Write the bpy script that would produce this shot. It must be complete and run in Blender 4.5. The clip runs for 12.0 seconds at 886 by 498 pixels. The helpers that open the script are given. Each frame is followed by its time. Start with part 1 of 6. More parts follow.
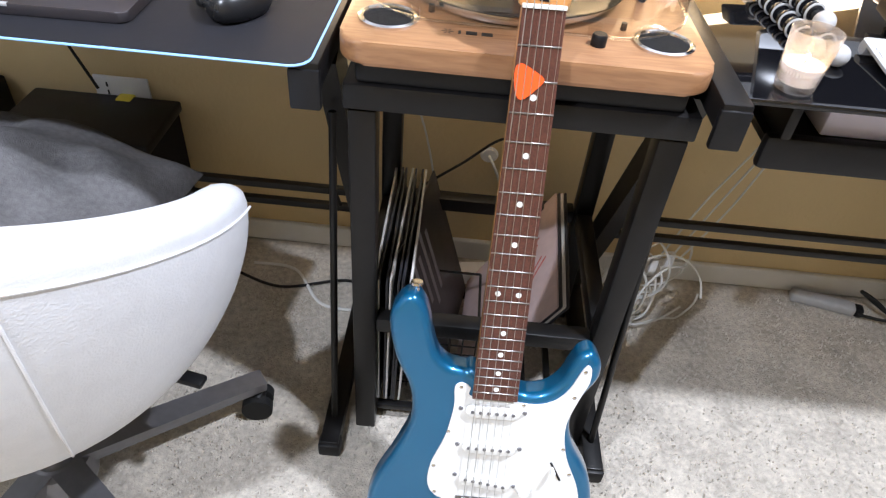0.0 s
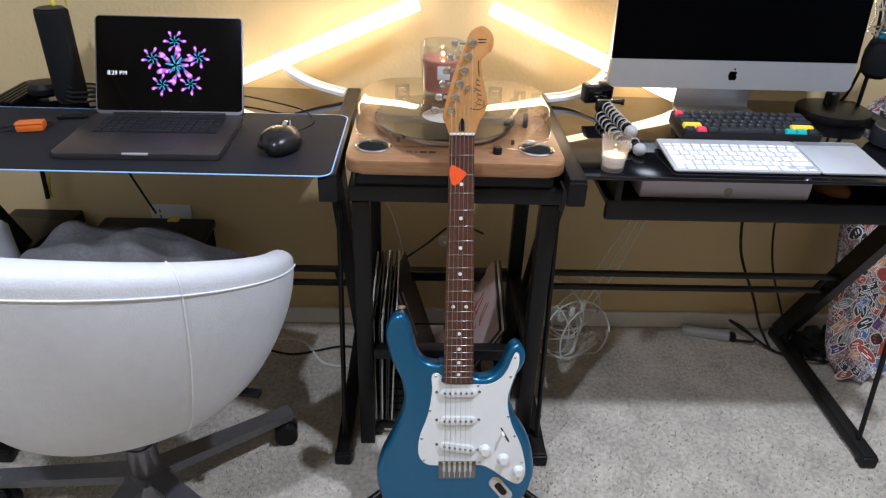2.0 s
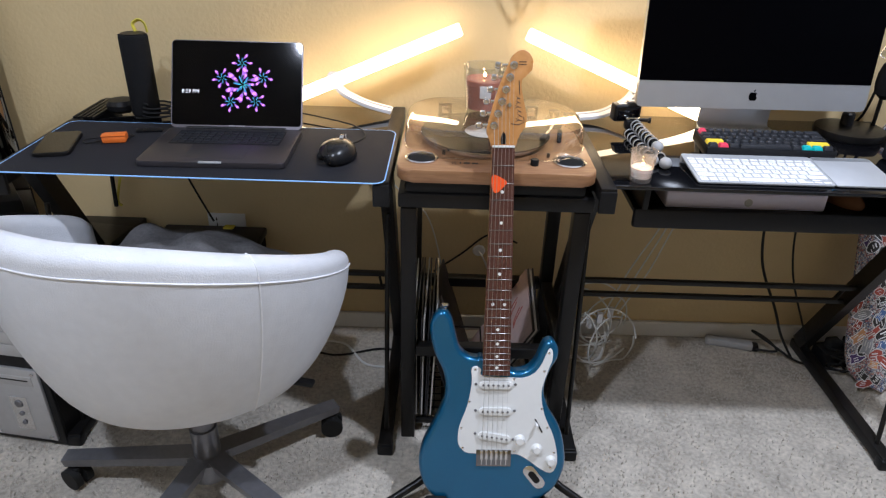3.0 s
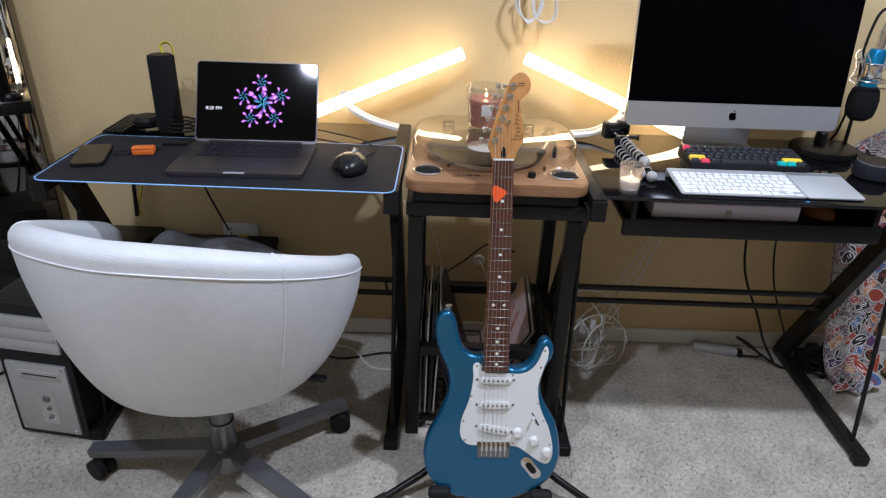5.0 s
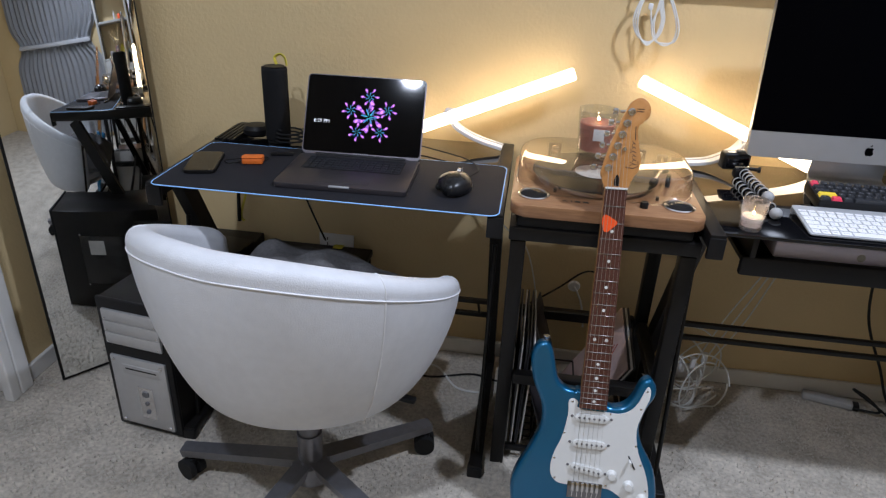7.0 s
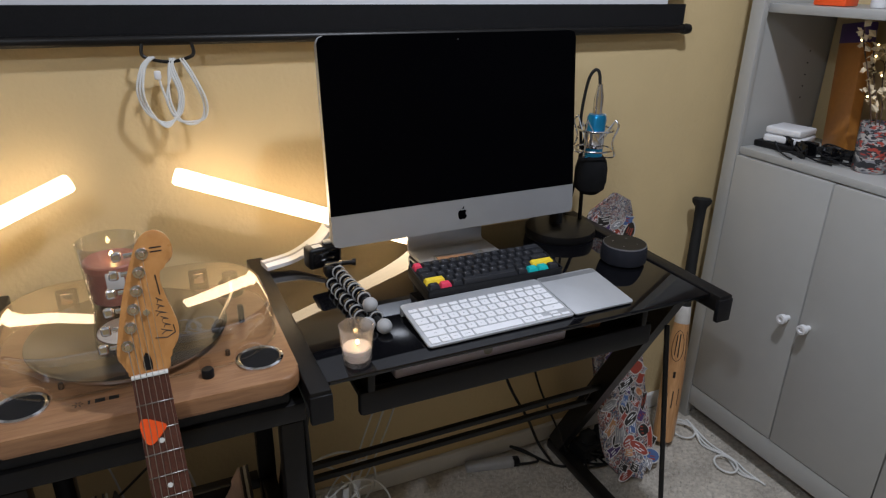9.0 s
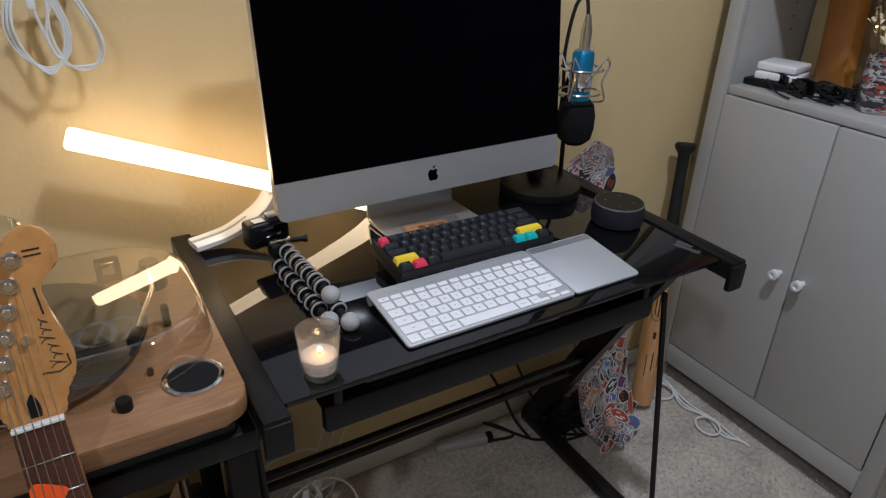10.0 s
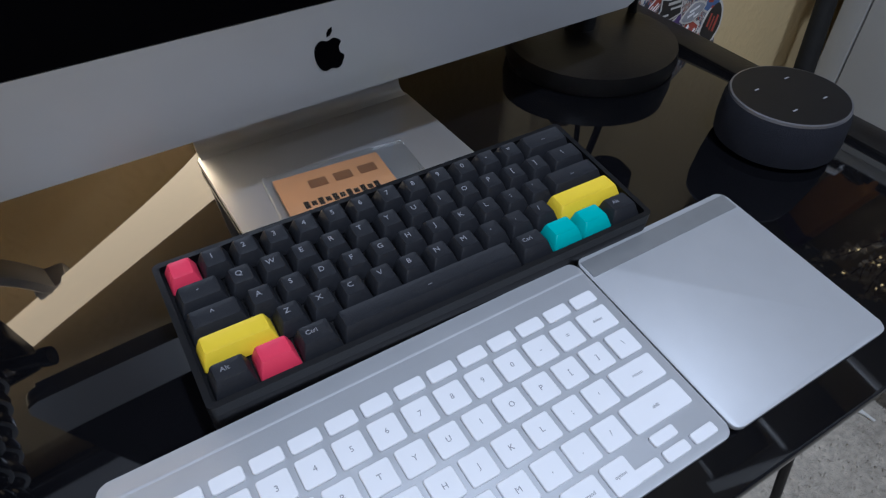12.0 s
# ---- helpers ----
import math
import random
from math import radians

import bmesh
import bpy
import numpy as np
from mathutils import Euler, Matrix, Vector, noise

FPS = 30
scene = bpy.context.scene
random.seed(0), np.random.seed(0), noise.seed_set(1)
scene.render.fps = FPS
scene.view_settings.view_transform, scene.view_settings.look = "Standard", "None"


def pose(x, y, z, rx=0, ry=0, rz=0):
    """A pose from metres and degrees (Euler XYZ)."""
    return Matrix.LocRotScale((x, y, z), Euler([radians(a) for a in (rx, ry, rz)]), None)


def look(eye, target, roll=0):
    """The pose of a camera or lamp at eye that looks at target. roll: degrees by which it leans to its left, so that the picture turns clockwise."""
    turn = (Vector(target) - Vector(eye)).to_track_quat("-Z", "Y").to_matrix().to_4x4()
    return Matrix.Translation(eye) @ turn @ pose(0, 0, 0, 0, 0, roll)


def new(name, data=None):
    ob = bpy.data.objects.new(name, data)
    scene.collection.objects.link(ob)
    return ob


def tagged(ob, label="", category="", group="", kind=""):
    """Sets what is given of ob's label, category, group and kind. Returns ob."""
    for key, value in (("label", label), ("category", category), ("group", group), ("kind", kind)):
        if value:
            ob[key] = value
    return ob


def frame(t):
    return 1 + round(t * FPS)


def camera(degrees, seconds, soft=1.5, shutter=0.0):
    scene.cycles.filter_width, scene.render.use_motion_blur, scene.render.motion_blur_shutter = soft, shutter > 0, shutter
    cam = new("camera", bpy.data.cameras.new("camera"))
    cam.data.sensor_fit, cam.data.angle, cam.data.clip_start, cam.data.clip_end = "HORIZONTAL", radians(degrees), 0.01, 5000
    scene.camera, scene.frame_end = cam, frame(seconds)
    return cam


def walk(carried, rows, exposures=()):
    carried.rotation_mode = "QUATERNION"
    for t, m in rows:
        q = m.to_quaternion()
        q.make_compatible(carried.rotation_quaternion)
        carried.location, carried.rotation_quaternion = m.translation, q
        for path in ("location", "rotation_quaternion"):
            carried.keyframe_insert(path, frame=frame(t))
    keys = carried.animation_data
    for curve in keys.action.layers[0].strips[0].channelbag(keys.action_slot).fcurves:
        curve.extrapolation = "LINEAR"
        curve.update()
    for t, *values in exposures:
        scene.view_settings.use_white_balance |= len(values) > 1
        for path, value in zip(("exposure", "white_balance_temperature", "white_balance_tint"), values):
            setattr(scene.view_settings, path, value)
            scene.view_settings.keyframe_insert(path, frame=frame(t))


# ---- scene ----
cam = camera(67.3, 12.0, soft=1.25)
PATH = [
    (0, (-0.294, -0.653, 1.096), (-0.304, 0.847, -0.227), 5.4),
    (0.5, (-0.374, -0.785, 1.157), (-0.276, 0.753, -0.118), 6.6),
    (1, (-0.395, -0.869, 1.193), (-0.223, 0.681, -0.059), 7.3),
    (1.5, (-0.338, -1.001, 1.239), (-0.176, 0.662, 0.140), 5.0),
    (2, (-0.293, -1.138, 1.275), (-0.223, 0.586, 0.264), 2.2),
    (2.5, (-0.320, -1.209, 1.292), (-0.326, 0.538, 0.318), 1.7),
    (4.3, (-0.350, -1.390, 1.310), (-0.309, 0.379, 0.379), 2.4),
    (4.5, (-0.353, -1.395, 1.318), (-0.334, 0.376, 0.389), 2.3),
    (5, (-0.358, -1.393, 1.324), (-0.343, 0.394, 0.425), 2.3),
    (5.5, (-0.372, -1.397, 1.345), (-0.370, 0.420, 0.510), 2.2),
    (6, (-0.403, -1.391, 1.331), (-0.545, 0.414, 0.480), 2.6),
    (6.5, (-0.417, -1.379, 1.326), (-0.644, 0.405, 0.450), 3.1),
    (6.7, (-0.422, -1.372, 1.329), (-0.677, 0.403, 0.444), 3.2),
    (8.3, (-0.223, -1.045, 1.331), (0.192, 0.731, 0.510), -1.2),
    (8.5, (-0.188, -0.990, 1.336), (0.334, 0.762, 0.525), -0.2),
    (9, (-0.190, -0.823, 1.346), (0.600, 0.844, 0.574), 1.2),
    (9.5, (-0.206, -0.698, 1.336), (0.772, 0.851, 0.534), 3.0),
    (10, (-0.141, -0.593, 1.301), (0.780, 0.920, 0.373), 1.8),
    (10.5, (-0.014, -0.503, 1.283), (0.797, 1.000, 0.242), 1.3),
    (11, (0.003, -0.416, 1.274), (0.889, 0.989, 0.159), 2.3),
    (11.5, (0.188, -0.111, 1.108), (1.031, 1.204, -0.140), 1.0),
    (12, (0.269, -0.021, 1.079), (1.027, 1.213, -0.300), 0.2),
]
EXPOSURE = [(0, 1.4, 6050, 12), (0.5, 1.1, 6050, 12), (1, 0.72, 6000, 12), (1.5, 0.5, 5950, 12), (2.5, 0.4, 5900, 12), (4.5, 0.27, 5800, 12), (5.5, 0.22, 5850, 12), (6.7, 0.12, 5800, 12), (8.3, -0.2, 6200, 11), (9.5, -0.4, 6150, 11), (11, -0.45, 6050, 11), (12, -0.45, 5550, 10)]
walk(cam, [(t, look(eye, target, roll)) for t, eye, target, roll in PATH], EXPOSURE)

# ---- light ----
world = bpy.data.worlds.new("world")
world.use_nodes = True
world.node_tree.nodes["Background"].inputs[0].default_value = (0.35, 0.4, 0.5, 1)
world.node_tree.nodes["Background"].inputs[1].default_value = 0.05
scene.world = world
CEILING_WATTS, REAR_WATTS, TUBE_GLOW = 29.0, 22.0, 7.4
CEILING_LAMP = (0.57, -0.36)
REAR_LAMP = (-1.0, -1.18)


def area_lamp(name, place, target, size, watts, colour):
    data = bpy.data.lights.new(name, "AREA")
    data.shape, data.size, data.energy, data.color = "DISK", size, watts, colour
    ob = new(name, data)
    ob.matrix_world = look(place, target)
    return ob


area_lamp("ceiling_bulb", (CEILING_LAMP[0], CEILING_LAMP[1], 2.40), (CEILING_LAMP[0], CEILING_LAMP[1], 0), 0.11, CEILING_WATTS, (0.88, 0.92, 1.0))
area_lamp("ceiling_bulb", (REAR_LAMP[0], REAR_LAMP[1], 2.40), (REAR_LAMP[0], REAR_LAMP[1], 0), 0.1, REAR_WATTS, (0.86, 0.91, 1.0))

# ---- materials ----
def mat(name, colour, rough=0.5, metal=0.0, vary=0.08, scale=8.0, bump=0.0, bump_scale=200.0, coat=0.0, rough_vary=0.08, stretch=(1, 1, 1), by_object=0.0, specular=0.5):
    """A surface with colour that varies at two scales, uneven gloss and fine relief."""
    m = bpy.data.materials.new(name)
    m.use_nodes = True
    nt = m.node_tree
    b = nt.nodes["Principled BSDF"]
    n, l = nt.nodes, nt.links
    tc, mp = n.new("ShaderNodeTexCoord"), n.new("ShaderNodeMapping")
    mp.inputs["Scale"].default_value = stretch
    l.new(tc.outputs["Object"], mp.inputs[0])
    big, small = n.new("ShaderNodeTexNoise"), n.new("ShaderNodeTexNoise")
    big.inputs["Scale"].default_value, small.inputs["Scale"].default_value = scale, scale * 9
    big.inputs["Detail"].default_value = 4
    l.new(mp.outputs[0], big.inputs["Vector"]), l.new(mp.outputs[0], small.inputs["Vector"])
    add = n.new("ShaderNodeMath")
    add.operation = "ADD"
    l.new(big.outputs[0], add.inputs[0]), l.new(small.outputs[0], add.inputs[1])
    ramp = n.new("ShaderNodeMapRange")
    ramp.inputs[1].default_value, ramp.inputs[2].default_value = 0.6, 1.4
    ramp.inputs[3].default_value, ramp.inputs[4].default_value = 1 - vary, 1 + vary
    l.new(add.outputs[0], ramp.inputs[0])
    value = ramp.outputs[0]
    if by_object:
        info, spread, times = n.new("ShaderNodeObjectInfo"), n.new("ShaderNodeMapRange"), n.new("ShaderNodeMath")
        spread.inputs[3].default_value, spread.inputs[4].default_value = 1 - by_object, 1 + by_object
        times.operation = "MULTIPLY"
        l.new(info.outputs["Random"], spread.inputs[0])
        l.new(value, times.inputs[0]), l.new(spread.outputs[0], times.inputs[1])
        value = times.outputs[0]
    tint = n.new("ShaderNodeVectorMath")
    tint.operation = "SCALE"
    tint.inputs[0].default_value = colour
    l.new(value, tint.inputs["Scale"]), l.new(tint.outputs[0], b.inputs["Base Color"])
    gloss = n.new("ShaderNodeMapRange")
    gloss.inputs[3].default_value, gloss.inputs[4].default_value = max(0.02, rough - rough_vary), min(1, rough + rough_vary)
    l.new(big.outputs[0], gloss.inputs[0]), l.new(gloss.outputs[0], b.inputs["Roughness"])
    b.inputs["Metallic"].default_value = metal
    b.inputs["Coat Weight"].default_value = coat
    b.inputs["Coat Roughness"].default_value = 0.06
    b.inputs["Specular IOR Level"].default_value = specular
    if bump:
        fine, rel = n.new("ShaderNodeTexNoise"), n.new("ShaderNodeBump")
        fine.inputs["Scale"].default_value, fine.inputs["Detail"].default_value = bump_scale, 3
        l.new(mp.outputs[0], fine.inputs["Vector"])
        rel.inputs["Strength"].default_value, rel.inputs["Distance"].default_value = bump, 0.004
        l.new(fine.outputs[0], rel.inputs["Height"]), l.new(rel.outputs[0], b.inputs["Normal"])
    return m


def glow(name, colour, strength):
    m = bpy.data.materials.new(name)
    m.use_nodes = True
    b = m.node_tree.nodes["Principled BSDF"]
    b.inputs["Base Color"].default_value = (*colour, 1)
    b.inputs["Emission Color"].default_value = (*colour, 1)
    b.inputs["Emission Strength"].default_value = strength
    return m


def clear(name, colour=(1, 1, 1), rough=0.02, ior=1.45, mix=0.0, sheen=0.055):
    """Glass, or with mix a thin clear sheet that lets light straight through."""
    m = bpy.data.materials.new(name)
    m.use_nodes = True
    nt = m.node_tree
    b = nt.nodes["Principled BSDF"]
    b.inputs["Base Color"].default_value = (*colour, 1)
    b.inputs["Roughness"].default_value = rough
    b.inputs["IOR"].default_value = ior
    if mix:
        through_it, both, fres, gloss = (nt.nodes.new(k) for k in ("ShaderNodeBsdfTransparent", "ShaderNodeMixShader", "ShaderNodeLayerWeight", "ShaderNodeBsdfGlossy"))
        power, span = nt.nodes.new("ShaderNodeMath"), nt.nodes.new("ShaderNodeMapRange")
        power.operation, power.inputs[1].default_value = "POWER", 2.6
        span.inputs[3].default_value, span.inputs[4].default_value = sheen, 0.8
        through_it.inputs[0].default_value = (*[c * mix for c in colour], 1)
        gloss.inputs["Roughness"].default_value = rough
        nt.links.new(fres.outputs["Facing"], power.inputs[0]), nt.links.new(power.outputs[0], span.inputs[0])
        nt.links.new(span.outputs[0], both.inputs[0])
        nt.links.new(through_it.outputs[0], both.inputs[1]), nt.links.new(gloss.outputs[0], both.inputs[2])
        nt.links.new(both.outputs[0], nt.nodes["Material Output"].inputs[0])
    else:
        b.inputs["Transmission Weight"].default_value = 1.0
    return m


def grained(name, dark, light, rough, scale, stretch, coat=0.0, bump=0.1, contrast=1.0):
    """Wood: long wavy grain between two colours."""
    m = mat(name, light, rough, coat=coat, stretch=stretch, scale=scale)
    nt = m.node_tree
    n, l, b = nt.nodes, nt.links, nt.nodes["Principled BSDF"]
    mp = [k for k in n if k.type == "MAPPING"][0]
    wave, ramp, fine = n.new("ShaderNodeTexNoise"), n.new("ShaderNodeValToRGB"), n.new("ShaderNodeBump")
    wave.inputs["Scale"].default_value, wave.inputs["Detail"].default_value, wave.inputs["Distortion"].default_value = scale * 3, 6, 0.6
    l.new(mp.outputs[0], wave.inputs["Vector"])
    ramp.color_ramp.elements[0].position, ramp.color_ramp.elements[1].position = 0.5 - 0.2 / contrast, 0.5 + 0.2 / contrast
    ramp.color_ramp.elements[0].color, ramp.color_ramp.elements[1].color = (*dark, 1), (*light, 1)
    l.new(wave.outputs[0], ramp.inputs[0]), l.new(ramp.outputs[0], b.inputs["Base Color"])
    fine.inputs["Strength"].default_value, fine.inputs["Distance"].default_value = bump, 0.001
    l.new(wave.outputs[0], fine.inputs["Height"]), l.new(fine.outputs[0], b.inputs["Normal"])
    return m


def speckled(name, colours, scale, rough=0.35, stretch=(1, 1, 1)):
    """Patches of several colours side by side, as stickers or marbling."""
    m = mat(name, colours[0], rough)
    nt = m.node_tree
    n, l, b = nt.nodes, nt.links, nt.nodes["Principled BSDF"]
    tc, mp, cell, ramp, warp, mixv = (n.new(k) for k in ("ShaderNodeTexCoord", "ShaderNodeMapping", "ShaderNodeTexVoronoi", "ShaderNodeValToRGB", "ShaderNodeTexNoise", "ShaderNodeMixRGB"))
    mp.inputs["Scale"].default_value = stretch
    warp.inputs["Scale"].default_value = scale * 0.8
    mixv.inputs[0].default_value = 0.12
    cell.inputs["Scale"].default_value = scale
    l.new(tc.outputs["Object"], mp.inputs[0]), l.new(mp.outputs[0], warp.inputs["Vector"])
    l.new(mp.outputs[0], mixv.inputs[1]), l.new(warp.outputs["Color"], mixv.inputs[2]), l.new(mixv.outputs[0], cell.inputs["Vector"])
    sep = n.new("ShaderNodeSeparateColor")
    l.new(cell.outputs["Color"], sep.inputs[0]), l.new(sep.outputs[0], ramp.inputs[0]), l.new(ramp.outputs[0], b.inputs["Base Color"])
    ramp.color_ramp.interpolation = "CONSTANT"
    while len(ramp.color_ramp.elements) < len(colours):
        ramp.color_ramp.elements.new(0.5)
    for k, c in enumerate(colours):
        ramp.color_ramp.elements[k].position, ramp.color_ramp.elements[k].color = k / len(colours), (*c, 1)
    return m


PAINT_YELLOW = mat("yellow_wall_paint", (0.635, 0.49, 0.262), 0.6, vary=0.03, scale=1.5, bump=0.35, bump_scale=90)
PAINT_CEILING = mat("ceiling_paint", (0.78, 0.77, 0.74), 0.8, vary=0.03, bump=0.3, bump_scale=60)
PAINT_WHITE = mat("white_trim_paint", (0.72, 0.71, 0.69), 0.4, vary=0.04, scale=3, bump=0.05)
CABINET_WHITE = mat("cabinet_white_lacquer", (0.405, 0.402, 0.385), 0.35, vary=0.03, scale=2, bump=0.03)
CARPET = mat("beige_carpet", (0.50, 0.455, 0.39), 0.95, vary=0.38, scale=9, bump=1.0, bump_scale=260, specular=0.1)
TUFT = mat("carpet_tuft", (0.54, 0.50, 0.44), 0.95, vary=0.2, scale=30, specular=0.1)
BLACK_METAL = mat("black_powder_coat", (0.007, 0.0065, 0.0065), 0.35, specular=0.3, vary=0.2, bump=0.08, bump_scale=500)
BLACK_GLASS = mat("black_glass", (0.004, 0.004, 0.005), 0.03, vary=0.1, rough_vary=0.015, specular=0.6)
BLACK_PLASTIC = mat("black_plastic", (0.007, 0.007, 0.008), 0.42, specular=0.28, vary=0.2, scale=20, bump=0.05, bump_scale=600)
GLOSS_BLACK = mat("glossy_black_plastic", (0.007, 0.007, 0.008), 0.16, vary=0.1, scale=20)
BLACK_RUBBER = mat("black_rubber", (0.011, 0.011, 0.011), 0.7, specular=0.3, vary=0.2, bump=0.1)
BLACK_FABRIC = mat("black_fabric", (0.010, 0.010, 0.011), 0.9, specular=0.2, vary=0.25, scale=40, bump=0.4, bump_scale=900)
MOUSEPAD = mat("mousepad_cloth", (0.014, 0.014, 0.018), 0.8, specular=0.25, vary=0.15, scale=20, bump=0.15, bump_scale=1500)
LEATHER = mat("white_leather", (0.70, 0.71, 0.74), 0.42, vary=0.05, scale=5, bump=0.25, bump_scale=320)
STITCH = mat("white_stitching", (0.8, 0.8, 0.82), 0.7)
GREY_FABRIC = mat("grey_cushion_fabric", (0.115, 0.11, 0.112), 0.9, vary=0.3, scale=16, bump=0.4, bump_scale=500)
STEEL = mat("grey_steel_paint", (0.22, 0.22, 0.24), 0.35, metal=0.7, vary=0.1)
CHROME = mat("chrome", (0.78, 0.78, 0.80), 0.17, metal=1.0, vary=0.05, rough_vary=0.05)
SILVER = mat("satin_aluminium", (0.50, 0.51, 0.53), 0.58, metal=0.45, vary=0.03, scale=6, bump=0.03, bump_scale=1200)
IMAC_ALU = mat("anodised_aluminium", (0.58, 0.59, 0.61), 0.36, metal=0.75, vary=0.03, scale=3)
PC_SILVER = mat("silver_drive_panel", (0.55, 0.55, 0.56), 0.4, metal=0.6, vary=0.06, scale=6)
SPACE_GREY = mat("space_grey_aluminium", (0.11, 0.10, 0.11), 0.38, metal=0.8, vary=0.05)
SCREEN = mat("switched_off_screen", (0.001, 0.001, 0.0015), 0.12, specular=0.03, vary=0.1, rough_vary=0.02)
WHITE_PLASTIC = mat("white_plastic", (0.75, 0.75, 0.76), 0.4, vary=0.03, scale=10)
GUARD = mat("white_pickguard", (0.78, 0.78, 0.76), 0.25, vary=0.02)
KEY_WHITE = mat("white_keycap", (0.80, 0.80, 0.82), 0.45, vary=0.02)
KEY_BLACK = mat("black_keycap", (0.017, 0.018, 0.022), 0.5, specular=0.35, vary=0.1, scale=30, bump=0.1, bump_scale=900)
KEY_RED = mat("red_keycap", (0.75, 0.045, 0.10), 0.45, vary=0.05)
KEY_YELLOW = mat("yellow_keycap", (0.85, 0.62, 0.03), 0.45, vary=0.05)
KEY_CYAN = mat("cyan_keycap", (0.01, 0.42, 0.42), 0.45, vary=0.05)
PRINT_GREY = mat("grey_key_print", (0.28, 0.28, 0.30), 0.6)
PRINT_DIM = mat("dim_key_print", (0.30, 0.30, 0.33), 0.6)
PRINT_FAINT = mat("faint_lens_dot", (0.05, 0.05, 0.055), 0.4)
PRINT_BLACK = mat("black_print", (0.015, 0.012, 0.010), 0.5)
BAMBOO = grained("turntable_wood", (0.235, 0.112, 0.05), (0.34, 0.178, 0.083), 0.4, 3.0, (2, 16, 16), coat=0.15)
MAPLE = grained("maple_headstock", (0.46, 0.205, 0.060), (0.53, 0.255, 0.082), 0.3, 2.0, (12, 12, 2), coat=0.5, bump=0.03)
ROSEWOOD = grained("rosewood", (0.045, 0.014, 0.010), (0.13, 0.045, 0.03), 0.4, 6.0, (30, 30, 2.5), coat=0.1)
ASH = grained("bat_wood", (0.46, 0.225, 0.088), (0.60, 0.33, 0.145), 0.35, 3.0, (14, 14, 2), coat=0.4)
BLUE = mat("lake_placid_metallic_blue", (0.002, 0.125, 0.275), 0.3, metal=0.55, vary=0.05, scale=2, coat=1.0, rough_vary=0.04)
BLUE.node_tree.nodes["Principled BSDF"].inputs["Coat Roughness"].default_value = 0.13
FRET = mat("fret_wire", (0.30, 0.29, 0.28), 0.35, metal=1.0)
PEARL = mat("dot_inlay", (0.78, 0.78, 0.74), 0.3)
BRIDGE_STEEL = mat("bridge_steel", (0.25, 0.25, 0.265), 0.2, metal=1.0)
COVER_PINK = mat("pale_pink_sleeve", (0.50, 0.38, 0.36), 0.4, vary=0.12, scale=6)
RED_PRINT = mat("red_sleeve_print", (0.30, 0.05, 0.03), 0.5)
STRING = mat("steel_string", (0.50, 0.50, 0.49), 0.35, metal=1.0)
ORANGE = mat("orange_celluloid", (0.90, 0.10, 0.015), 0.35, vary=0.05)
ORANGE_CASE = mat("orange_earphone_case", (0.75, 0.16, 0.02), 0.5, vary=0.1)
TUBE = glow("lit_tube_diffuser", (1.0, 0.75, 0.46), TUBE_GLOW)
FLAME = glow("candle_flame", (1.0, 0.62, 0.24), 45.0)
FAIRY = glow("fairy_light", (1.0, 0.75, 0.35), 8.0)
LED_BLUE = glow("blue_led_rim", (0.22, 0.42, 0.75), 0.28)
LED_RED = glow("red_switch_light", (1.0, 0.05, 0.02), 2.0)
WAX = mat("pale_candle_wax", (0.80, 0.72, 0.66), 0.5, vary=0.05)
WAX.node_tree.nodes["Principled BSDF"].inputs["Subsurface Weight"].default_value = 0.4
WAX.node_tree.nodes["Principled BSDF"].inputs["Subsurface Radius"].default_value = (0.02, 0.01, 0.006)
WAX_RED = mat("red_candle_wax", (0.42, 0.17, 0.115), 0.42, vary=0.15)
WAX_RED.node_tree.nodes["Principled BSDF"].inputs["Subsurface Weight"].default_value = 0.3
WAX_RED.node_tree.nodes["Principled BSDF"].inputs["Subsurface Radius"].default_value = (0.03, 0.01, 0.006)
FROSTED = clear("candle_cup_glass", (1.0, 0.97, 0.94), 0.03, 1.3, mix=0.93)
nt = FROSTED.node_tree
milk, blend = nt.nodes.new("ShaderNodeBsdfTranslucent"), nt.nodes.new("ShaderNodeMixShader")
milk.inputs[0].default_value, blend.inputs[0].default_value = (0.95, 0.88, 0.83, 1), 0.2
nt.links.new(nt.nodes["Material Output"].inputs[0].links[0].from_socket, blend.inputs[1])
nt.links.new(milk.outputs[0], blend.inputs[2]), nt.links.new(blend.outputs[0], nt.nodes["Material Output"].inputs[0])
GLASS = clear("clear_glass", (0.97, 0.98, 0.98), 0.02, 1.35, mix=0.96)
ACRYLIC = clear("clear_acrylic_cover", (0.96, 0.93, 0.88), 0.03, 1.5, mix=0.92, sheen=0.15)
MIRROR = mat("mirror_silver", (0.86, 0.88, 0.88), 0.02, metal=1.0, vary=0.01, rough_vary=0.0)
VINYL = mat("black_vinyl_record", (0.012, 0.012, 0.013), 0.22, vary=0.1, scale=3)
CURTAIN = mat("pale_grey_curtain", (0.50, 0.51, 0.54), 0.85, vary=0.06, scale=12, bump=0.2, bump_scale=700)
STICKERS = speckled("sticker_collage", [(0.5, 0.48, 0.46), (0.30, 0.07, 0.06), (0.05, 0.05, 0.06), (0.55, 0.53, 0.51), (0.08, 0.11, 0.2), (0.3, 0.29, 0.29), (0.34, 0.2, 0.15), (0.06, 0.06, 0.07)], 90)
